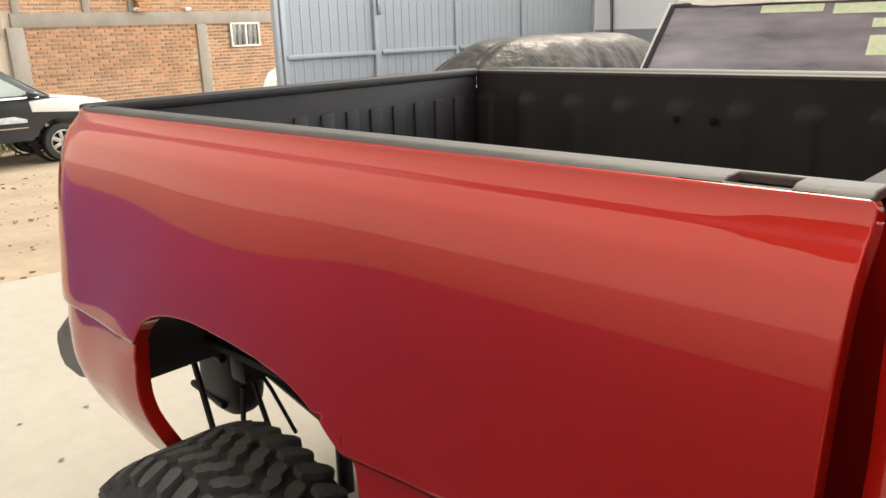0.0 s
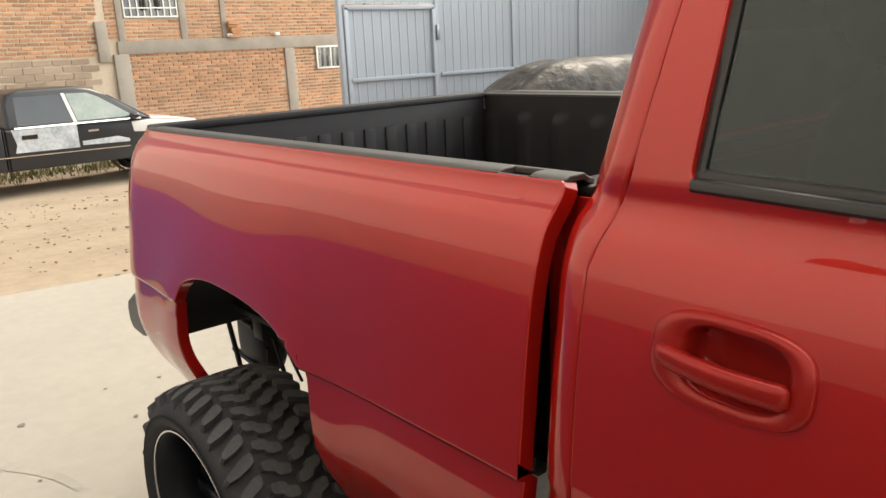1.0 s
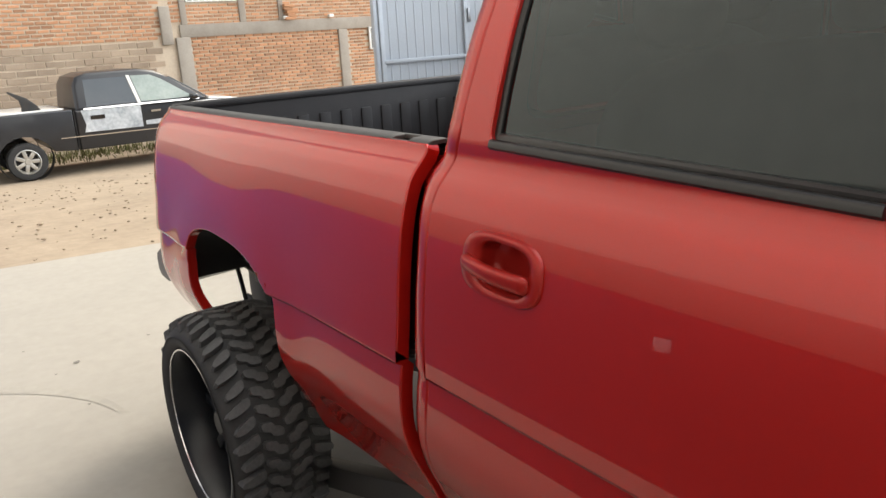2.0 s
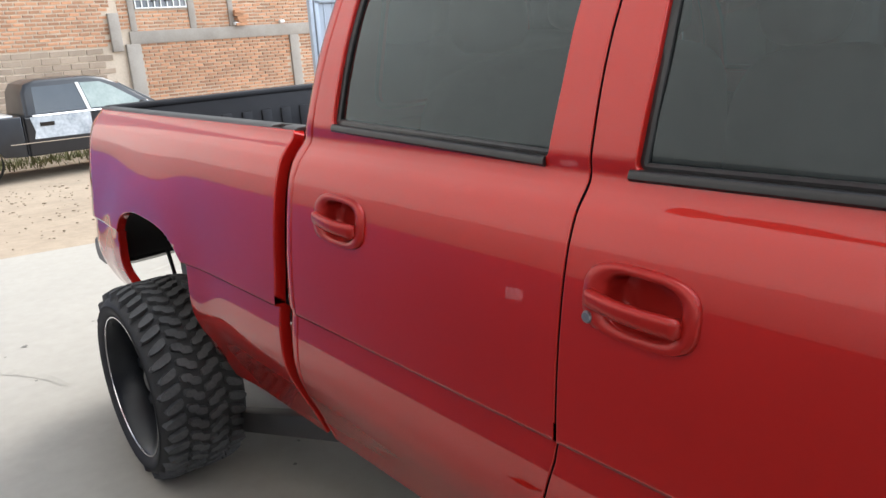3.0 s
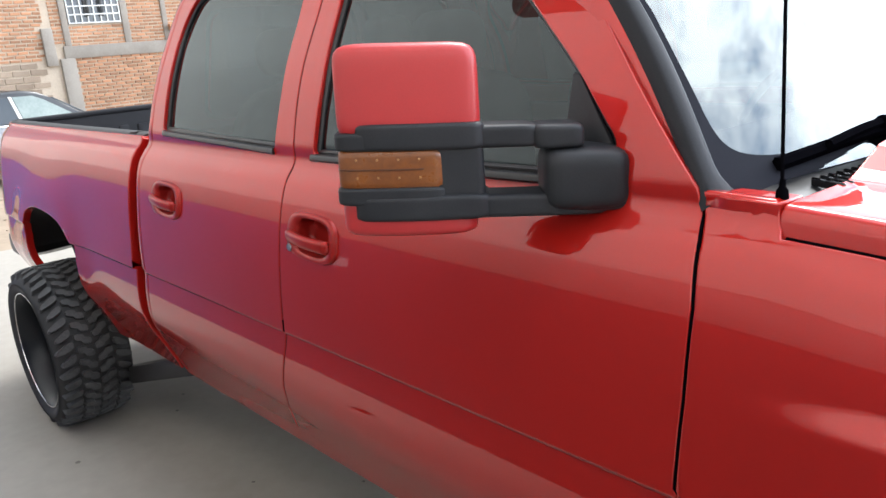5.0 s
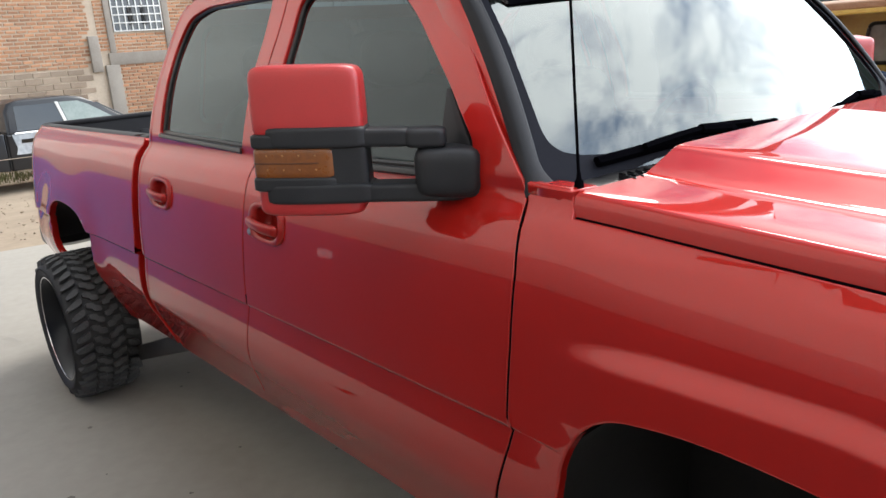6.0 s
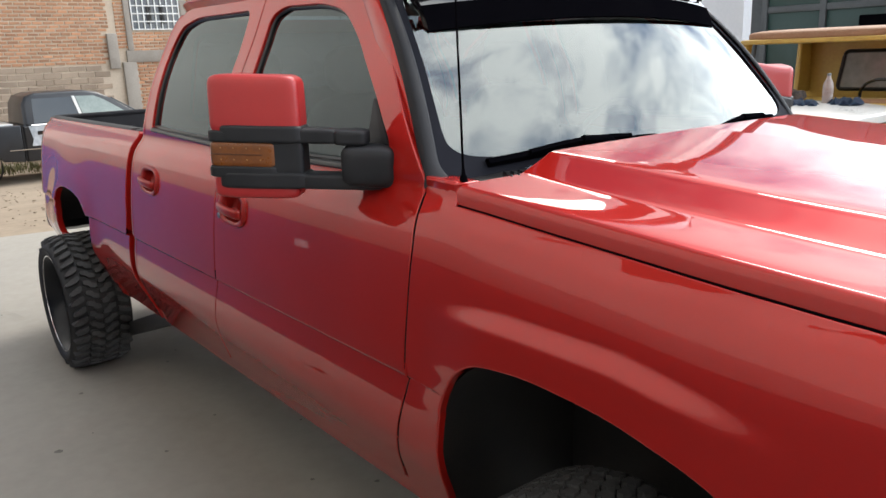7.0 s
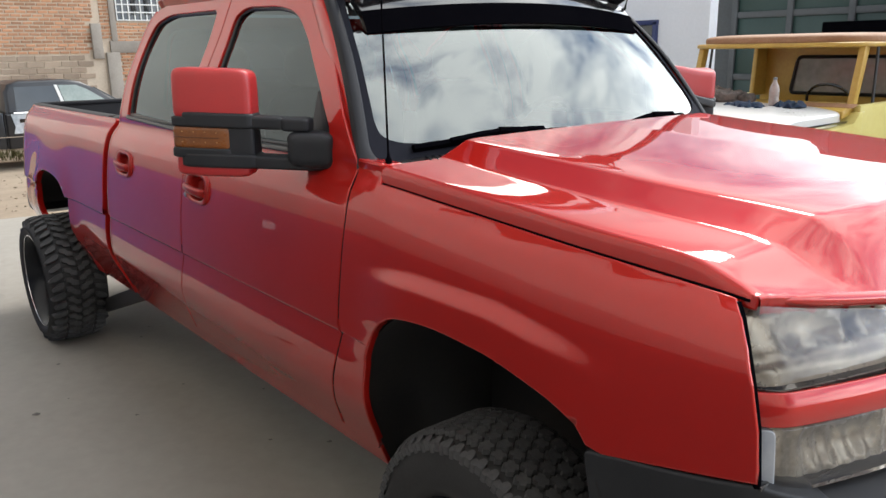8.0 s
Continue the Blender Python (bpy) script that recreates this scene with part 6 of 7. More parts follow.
def build_running_gear():
    for s in (-1, 1):
        build_wheel("rear_wheel", truck, R_AXLE, s * 1.005, G + 0.394, 0.408, 0.345, s, True)
        build_wheel("front_wheel", truck, F_AXLE, s * 0.855, G + 0.408, 0.408, 0.285, s, False)
        part("frame_rail", rbox(0.75, s * 0.42, 0.62, 5.6, 0.07, 0.15, 0.008), CHASSIS, truck)
        # leaf springs, shackles and dampers at the back
        part("leaf_spring", tube([(R_AXLE - 0.62, s * 0.52, 0.64), (R_AXLE - 0.3, s * 0.52, 0.56), (R_AXLE, s * 0.52, 0.52), (R_AXLE + 0.35, s * 0.52, 0.55), (R_AXLE + 0.72, s * 0.52, 0.60)], 0.028, 6), CHASSIS, truck)
        part("damper", tube([(R_AXLE - 0.12, s * 0.60, 0.42), (R_AXLE - 0.25, s * 0.50, 0.84)], 0.022, 10), CHASSIS, truck)
        part("shackle", tube([(R_AXLE - 0.52, s * 0.62, 0.70), (R_AXLE - 0.46, s * 0.60, 0.48)], 0.009, 6), CHASSIS, truck)
        part("brake_line", tube([(R_AXLE - 0.40, s * 0.66, 0.82), (R_AXLE - 0.34, s * 0.68, 0.72), (R_AXLE - 0.37, s * 0.64, 0.66), (R_AXLE - 0.24, s * 0.66, 0.58)], 0.006, 6), CHASSIS, truck)
        part("traction_bar", rbox(-0.52, s * 0.83, 0.315, 1.15, 0.07, 0.085, 0.01, 2, None, pose(0, 0, 0, 0, -19, 0)), CHASSIS, truck)
        # liners of the wheel openings
        for xc, arch, y0, y1, z0 in ((R_AXLE, REAR_ARCH, 0.58, 0.95, 0.78), (F_AXLE, FRONT_ARCH, 0.46, 0.93, 0.46)):
            bm = bmesh.new()
            ys = (s * y1, s * y0)
            pts = [(arch[0] + (arch[2] + 0.05) * math.copysign(abs(math.cos(a)) ** 0.8, math.cos(a)), max(z0, arch[1] + (arch[3] + 0.03) * math.sin(a) ** 0.8 if math.sin(a) > 0 else arch[1])) for a in (math.pi * i / 24 for i in range(25))]
            pts = [(pts[0][0], z0)] + pts + [(pts[-1][0], z0)]
            a = [bm.verts.new((x, s * (profile(z) - 0.014), z)) for x, z in pts]
            b = [bm.verts.new((x, ys[1], z)) for x, z in pts]
            for i in range(len(a) - 1):
                bm.faces.new((a[i], a[i + 1], b[i + 1], b[i]))
            if xc == F_AXLE:
                bm.faces.new(b)
            part("wheel_liner", bm, CHASSIS, truck, "black wheel-arch liner")
    for s in (-1, 1):
        part("spring_hanger", soft_box(-2.00, -1.76, s * 0.55 - 0.07, s * 0.55 + 0.07, 0.44, 0.74, 3.0), CHASSIS, truck, "", 80)
        part("hanger_bolt", tube([(-2.06, s * 0.60, 0.66), (-1.80, s * 0.62, 0.66)], 0.012, 8), CHASSIS, truck)
        part("hanger_bolt", tube([(-2.04, s * 0.60, 0.50), (-1.82, s * 0.62, 0.50)], 0.012, 8), CHASSIS, truck)
        part("hose", tube([(-1.80, s * 0.72, 0.74), (-1.79, s * 0.71, 0.64), (-1.74, s * 0.70, 0.42)], 0.010, 6), CHASSIS, truck)
        part("hose", tube([(-1.70, s * 0.62, 0.60), (-1.74, s * 0.62, 0.36)], 0.009, 6), CHASSIS, truck)
    part("rear_axle", tube([(R_AXLE, -0.86, 0.362), (R_AXLE, -0.2, 0.362), (R_AXLE, 0.2, 0.362), (R_AXLE, 0.86, 0.362)], 0.05, 12), CHASSIS, truck)
    part("differential", soft_box(R_AXLE - 0.17, R_AXLE + 0.15, -0.19, 0.19, 0.20, 0.52, 2.6), CHASSIS, truck, "", 80)
    part("front_axle", tube([(F_AXLE, -0.72, 0.405), (F_AXLE, 0.72, 0.405)], 0.045, 12), CHASSIS, truck)
    part("drive_shaft", tube([(R_AXLE, 0, 0.45), (1.2, 0.02, 0.58)], 0.045, 12), CHASSIS, truck)
    part("gearbox", rbox(1.7, 0, 0.62, 0.9, 0.4, 0.3, 0.05, 3), CHASSIS, truck)
    part("engine_block", rbox(2.85, 0, 0.86, 0.9, 0.7, 0.5, 0.05, 3), CHASSIS, truck)
    part("floor_pan", rbox(1.1, 0, 0.665, 2.15, 1.78, 0.05, 0.01), CHASSIS, truck)
    part("firewall", rbox(2.26, 0, 1.03, 0.04, 1.74, 0.72, 0.01), CHASSIS, truck)
    for x in (-1.95, -1.5, -0.5, -0.1):
        part("crossmember", rbox(x, 0, 0.77, 0.07, 1.5, 0.09, 0.01), CHASSIS, truck)


def build_cabin():
    part("headliner", rbox(1.0, 0, 1.955, 1.45, 1.30, 0.03, 0.012), CABIN, truck)
    part("dashboard", soft_box(1.80, 2.22, -0.78, 0.78, 1.12, 1.42, 5), CABIN, truck, "dark dashboard", 80)
    for name, x, y, w in (("front_seat", 1.28, -0.40, 0.50), ("front_seat", 1.28, 0.40, 0.50), ("rear_seat", 0.38, 0.0, 1.36)):
        seat = part(name, soft_box(x - 0.02, x + 0.48, y - w / 2, y + w / 2, 0.92, 1.08, 5), SEAT_CLOTH, truck, "grey cloth seat", 80)
        part("backrest", soft_box(x - 0.17, x + 0.02, y - w / 2, y + w / 2, 1.0, 1.60, 4), SEAT_CLOTH, seat, "", 80)
        for yy in ((y,) if w < 1 else (-0.4, 0.4)):
            part("headrest", soft_box(x - 0.17, x - 0.06, yy - 0.13, yy + 0.13, 1.60, 1.78, 3), SEAT_CLOTH, seat, "", 80)
    wheel = part("steering_wheel", tube([(1.74 + 0.07 * math.sin(a), 0.40 + 0.19 * math.cos(a), 1.36 + 0.17 * math.sin(a)) for a in (2 * math.pi * i / 28 for i in range(28))], 0.014, 8, None, True), CABIN, truck)
    part("steering_hub", soft_box(1.73, 1.78, 0.33, 0.47, 1.30, 1.42, 3), CABIN, wheel, "", 80)
    for s in (-1, 1):
        part("door_card", rbox(1.08, s * 0.86, 1.02, 2.1, 0.05, 0.70, 0.02), CABIN, truck)


build_bed()
build_doors()
build_cab_top()
build_front()
build_roof_gear()
build_mirror()
build_running_gear()
build_cabin()

# ---------------------------------------------------------------- other vehicles and clutter
def arch_pts(xc, zc, r, n=10, floor=0.5):
    """A wheel cut-out in a side outline, from front to rear, open below."""
    pts = []
    for i in range(n + 1):
        a = math.pi - math.pi * i / n
        pts.append((xc + r * math.cos(a), max(floor, zc + r * math.sin(a))))
    return pts


def side_slab(points, half, mat, name, parent, thick=0.012, lift=0.004, sides=(-1, 1), label=""):
    """A panel lying on the leaning flank of a car; half(z) is the half width there."""
    obs = []
    for s in sides:
        bm = bmesh.new()
        outer = [bm.verts.new((x, s * (half(z) + lift), z)) for x, z in points]
        inner = [bm.verts.new((x, s * (half(z) + lift - thick), z)) for x, z in points]
        bm.faces.new(outer if s < 0 else outer[::-1])
        n = len(points)
        for i in range(n):
            bm.faces.new((outer[i], inner[i], inner[(i + 1) % n], outer[(i + 1) % n]))
        bmesh.ops.recalc_face_normals(bm, faces=bm.faces[:])
        obs.append(part(name, bm, mat, parent, label))
    return obs


def plain_wheel(parent, x, y, z, r, w, s, rim_mat, spokes=6):
    hub = new("wheel")
    hub.parent = parent
    hub.matrix_basis = pose(x, y, z, 0, 0, 0 if s < 0 else 180)
    t = w / 2
    part("tyre", lathe([(r * 0.66, -t), (r * 0.8, -t * 1.06), (r * 0.95, -t), (r, -t * 0.7), (r, t * 0.7), (r * 0.95, t), (r * 0.66, t), (r * 0.66, -t)], 40), RUBBER, hub)
    rim = part("rim", lathe([(r * 0.67, -t * 0.96), (r * 0.62, -t * 1.02), (r * 0.58, -t * 0.8), (r * 0.56, -t * 0.2), (r * 0.56, t)], 40), rim_mat, hub)
    bm = lathe([(0, -t * 0.95), (r * 0.14, -t * 0.95), (r * 0.18, -t * 0.7), (r * 0.2, -t * 0.4), (0, -t * 0.4)], 20)
    for i in range(spokes):
        a = 2 * math.pi * i / spokes
        rbox(0, 0, 0, r * 0.48, 0.03, r * 0.2, 0.01, 2, bm, Matrix.Rotation(-a, 4, "Y") @ Matrix.Translation((r * 0.38, -t * 0.68, 0)))
    part("spokes", bm, rim_mat, rim)
    part("brake_disc", lathe([(0, -t * 0.1), (r * 0.55, -t * 0.1), (r * 0.55, 0), (0, 0)], 24), CHASSIS, rim)


def build_black_pickup():
    car = thing("parked_pickup", pose(-16.48, 0.33, lot_z(-15.5), 0, 0, 90), "black crew cab pickup with primered doors and a white hood", "pickup truck")
    half = lambda z: 0.981 if z < 1.255 else 0.968 - 0.30 * (z - 1.22)
    bed = [(-1.30, 0.62), (-0.50, 0.56)] + arch_pts(0, 0.40, 0.47, 10, 0.5) + [(0.86, 0.46), (0.86, 1.27), (-1.30, 1.27)]
    part("bed", prism(bed, -0.98, 0.98, 0.03, 3), CAR_BLACK, car)
    cab = [(0.90, 0.46), (3.0, 0.46)] + arch_pts(3.50, 0.40, 0.47, 10, 0.46) + [(4.30, 0.52), (4.44, 0.62), (4.48, 0.9), (4.42, 1.06), (4.2, 1.13), (3.46, 1.22), (0.90, 1.25)]
    part("body", prism(cab, -0.98, 0.98, 0.04, 3), CAR_BLACK, car)
    top = [(0.93, 1.22), (0.96, 1.72), (1.04, 1.88), (1.25, 1.95), (2.15, 1.955), (2.45, 1.90), (2.70, 1.74), (3.42, 1.22)]
    part("cabin", prism(top, -0.965, 0.965, 0.07, 4, None, 0.30, 1.22), CAR_BLACK, car)
    part("hood", prism([(3.40, 1.205), (4.15, 1.12), (4.40, 1.03), (4.30, 1.11), (4.1, 1.165), (3.42, 1.245)], -0.86, 0.86, 0.02, 2), CAR_WHITE, car, "white replacement hood")
    part("front_fender", prism([(3.05, 0.98), (4.44, 0.86), (4.42, 1.05), (4.2, 1.12), (3.42, 1.215), (3.02, 1.19)], -0.988, 0.988, 0.02, 2), CAR_WHITE, car, "white primered front fender")
    side_slab([(1.12, 1.29), (2.02, 1.30), (1.90, 1.82), (1.16, 1.82)], half, DARK_PANE, "window", car)
    side_slab([(2.10, 1.30), (3.10, 1.30), (2.55, 1.72), (2.36, 1.82), (2.0, 1.83)], half, STICKER_GLASS, "window", car, label="pale green front side window")
    side_slab([(2.03, 1.28), (2.09, 1.28), (1.98, 1.84), (1.92, 1.84)], half, WHITE_PAINT, "door_edge", car, lift=0.010)
    side_slab([(1.06, 1.245), (3.20, 1.24), (3.20, 1.265), (1.06, 1.27)], half, CHROME, "belt_trim", car, lift=0.010)
    side_slab([(1.02, 0.80), (2.06, 0.79), (2.06, 1.235), (1.0, 1.235), (1.06, 0.95)], half, PRIMER, "rear_door_skin", car, lift=0.008, label="rear door in patchy pale primer")
    side_slab([(2.12, 0.90), (2.75, 0.93), (2.95, 0.86), (2.95, 0.80), (2.12, 0.82)], half, PRIMER, "filler_patch", car, lift=0.008, label="pale filler patch")
    side_slab([(0.60, 0.725), (2.95, 0.70), (2.95, 0.72), (0.60, 0.745)], half, CHROME, "side_trim", car, lift=0.012)
    side_slab([(1.15, 1.04), (1.40, 1.04), (1.40, 1.12), (1.15, 1.12)], half, GLOSS_BLACK, "door_handle", car, lift=0.02)
    side_slab([(2.24, 1.07), (2.42, 1.07), (2.42, 1.11), (2.24, 1.11)], half, CHROME, "door_handle", car, lift=0.02)
    for x in (0.88, 2.085):
        side_slab([(x - 0.008, 0.5), (x + 0.008, 0.5), (x + 0.008, 1.24), (x - 0.008, 1.24)], half, CHASSIS, "door_gap", car, lift=0.006)
    part("windshield", prism([(2.73, 1.745), (2.75, 1.755), (3.46, 1.245), (3.44, 1.235)], -0.80, 0.80, 0.002, 1, None, 0.30, 1.22), DARK_PANE, car)
    part("bed_cover", rbox(-0.25, 0, 1.285, 2.0, 1.7, 0.03, 0.01), CAR_WHITE, car, "pale sheet on the bed")
    bm = prism([(0.10, 1.29), (0.42, 1.29), (0.36, 1.40), (0.22, 1.55), (-0.05, 1.70), (-0.08, 1.68), (0.10, 1.52), (0.12, 1.40)], -0.62, -0.56, 0.01, 2)
    part("bracket", bm, IRON, car, "black bent bracket standing in the bed")
    part("mirror", soft_box(2.98, 3.16, -1.16, -0.97, 1.25, 1.37, 3), GLOSS_BLACK, car, "", 80)
    for x in (0.0, 3.5):
        for s in (-1, 1):
            plain_wheel(car, x, s * 0.86, 0.36, 0.365, 0.24, s, ALLOY, 7)
            part("arch_liner", lathe([(0.44, -0.18), (0.46, 0.18)], 24, (x, s * 0.78, 0.40)), CHASSIS, car)
    for piece in car.children:
        if piece.data:
            for v in piece.data.vertices:
                v.co.x *= 1.10
        else:
            piece.location.x *= 1.10


def build_white_car():
    car = thing("parked_car", pose(-13.6, 8.6, lot_z(-13.5), 0, 0, 140), "white small car beyond the gate", "car")
    body = [(-1.9, 0.35), (-1.6, 0.3)] + arch_pts(-1.2, 0.32, 0.36, 8, 0.28) + arch_pts(1.25, 0.32, 0.36, 8, 0.28) + [(1.85, 0.3), (1.95, 0.5), (1.85, 0.75), (1.6, 0.85), (0.9, 0.95), (-1.7, 0.98), (-1.95, 0.8)]
    part("body", prism(body, -0.82, 0.82, 0.09, 4), CAR_WHITE, car)
    top = [(-1.75, 0.94), (-1.55, 1.3), (-1.1, 1.44), (-0.1, 1.46), (0.3, 1.36), (0.98, 0.93)]
    part("cabin", prism(top, -0.78, 0.78, 0.08, 4, None, 0.35, 0.95), CAR_WHITE, car)
    half = lambda z: 0.78 * (1 - 0.35 * (z - 0.95))
    side_slab([(-1.45, 1.0), (0.72, 1.0), (0.22, 1.32), (-0.1, 1.39), (-1.1, 1.38)], half, DARK_PANE, "window", car)
    part("windshield", prism([(0.32, 1.36), (0.34, 1.37), (0.99, 0.96), (0.97, 0.95)], -0.7, 0.7, 0.002, 1, None, 0.3, 0.95), DARK_PANE, car)
    for x in (-1.2, 1.25):
        for s in (-1, 1):
            plain_wheel(car, x, s * 0.72, 0.3, 0.3, 0.18, s, ALLOY)


def build_covered_car():
    """A small car under a hanging dusty cover."""
    def drape(q):
        a = math.atan2(q.y, q.x)
        low = 1 - smooth(0.95, 1.46, q.z)
        fold = 0.10 * (abs(math.sin(a * 15 + 4.0 * noise.noise((a * 3, q.z * 0.6, 1)))) - 0.6) + 0.04 * noise.noise((q.x * 2.5, q.y * 2.5, q.z * 2))
        k = 1 + fold * (0.25 + 0.75 * low) + 0.06 * low
        roof = 1.0 - 0.26 * smooth(0.55, 1.8, abs(q.x + 0.25))
        q.x, q.y = q.x * k, q.y * k * (1 - 0.16 * smooth(0.8, 1.4, q.z))
        q.z = q.z * (roof if q.z > 0.6 else 1) + 0.012 * noise.noise((q.x * 6, q.y * 6, q.z * 6))
        return q
    car = thing("covered_car", pose(-3.92, 4.44, G, 0, 0, 78), "small car wrapped in a dusty grey plastic cover", "covered car")
    part("cover", soft_box(-1.9, 1.9, -0.64, 0.64, 0.02, 1.52, 3.6, 20, 72, drape), TARP, car, "", 60)


def build_white_suv():
    car = thing("white_pickup", pose(-1.89, 3.50, G, 0, 0, -90), "white boxy old pickup with stickers on its windshield", "pickup truck")
    half = lambda z: 0.95 - 0.13 * max(0, z - 1.2)
    body = [(-2.45, 0.45)] + arch_pts(-1.9, 0.40, 0.44, 8, 0.45) + arch_pts(0.85, 0.40, 0.44, 8, 0.45) + [(1.42, 0.5), (1.46, 0.8), (1.44, 1.12), (1.30, 1.19), (0.05, 1.235), (-2.45, 1.22)]
    part("body", prism(body, -0.96, 0.96, 0.05, 3), CAR_WHITE, car)
    part("hood", prism([(0.04, 1.205), (1.38, 1.165), (1.42, 1.185), (1.30, 1.215), (0.03, 1.25)], -0.80, 0.80, 0.02, 2), CAR_WHITE, car)
    for y in (-0.3, 0.1, 0.4):
        part("washer_jet", rbox(0.12, y, 1.255, 0.03, 0.035, 0.016, 0.004), GLOSS_BLACK, car)
    part("roof", soft_box(-1.22, -0.20, -0.79, 0.79, 1.695, 1.775, 6), CAR_WHITE, car, "", 80)
    for s in (-1, 1):
        part("pillar", tube([(0.0, s * 0.855, 1.22), (-0.25, s * 0.755, 1.73)], 0.022, 8), CAR_WHITE, car)
        part("seal", tube([(0.006, s * 0.825, 1.25), (-0.236, s * 0.730, 1.715)], 0.022, 8), BLACK_TRIM, car)
        part("door_pillar", tube([(-1.05, s * 0.88, 1.2), (-1.1, s * 0.82, 1.72)], 0.05, 8), CAR_WHITE, car)
    part("seal", tube([(-0.005, -0.81, 1.25), (0.02, 0, 1.255), (-0.005, 0.81, 1.25)], 0.020, 8), BLACK_TRIM, car)
    part("seal", tube([(-0.236, -0.730, 1.715), (-0.22, 0, 1.72), (-0.236, 0.730, 1.715)], 0.020, 8), BLACK_TRIM, car)
    g = part("windshield", prism([(-0.005, 1.25), (0.002, 1.253), (-0.233, 1.715), (-0.24, 1.712)], -0.82, 0.82, 0.0, 1, None, 0.24, 1.25), CLEAR_DUSK, car, "glass with pale stickers along its upper corner")
    for y, z, w, h in ((0.55, 1.66, 0.34, 0.07), (0.12, 1.67, 0.40, 0.055), (0.70, 1.44, 0.14, 0.13), (0.69, 1.57, 0.13, 0.06)):
        x = -0.5 * (z - 1.25) + 0.006
        part("sticker", rbox(x, y, z, 0.003, w, h, 0.001, 1, None, pose(0, 0, 0, 0, -27, 0)), STICKER, g)
    part("cabin_back", rbox(-1.19, 0, 1.35, 0.06, 1.66, 0.70, 0.02), CAR_WHITE, car)
    part("dashboard", soft_box(-0.35, -0.02, -0.78, 0.78, 1.0, 1.24, 5), CABIN, car, "", 80)
    part("dash_cover", soft_box(-0.22, -0.03, -0.74, 0.74, 1.225, 1.275, 4), WHITE_PAINT, car, "pale cover along the dashboard", 80)
    for y in (-0.4, 0.4):
        part("seat", soft_box(-1.05, -0.85, y - 0.25, y + 0.25, 0.8, 1.50, 4), CABIN, car, "", 80)
    for s in (-1, 1):
        part("lamp", lathe([(0, -0.02), (0.09, -0.02), (0.1, 0.0), (0.1, 0.04), (0, 0.04)], 24, (1.46, s * 0.66, 0.9)), LAMP_INNER, car)
        for x in (-1.9, 0.85):
            plain_wheel(car, x, s * 0.84, 0.37, 0.37, 0.22, s, ALLOY)
    part("bumper", rbox(1.52, 0, 0.55, 0.12, 1.86, 0.18, 0.03, 3), CHROME, car)


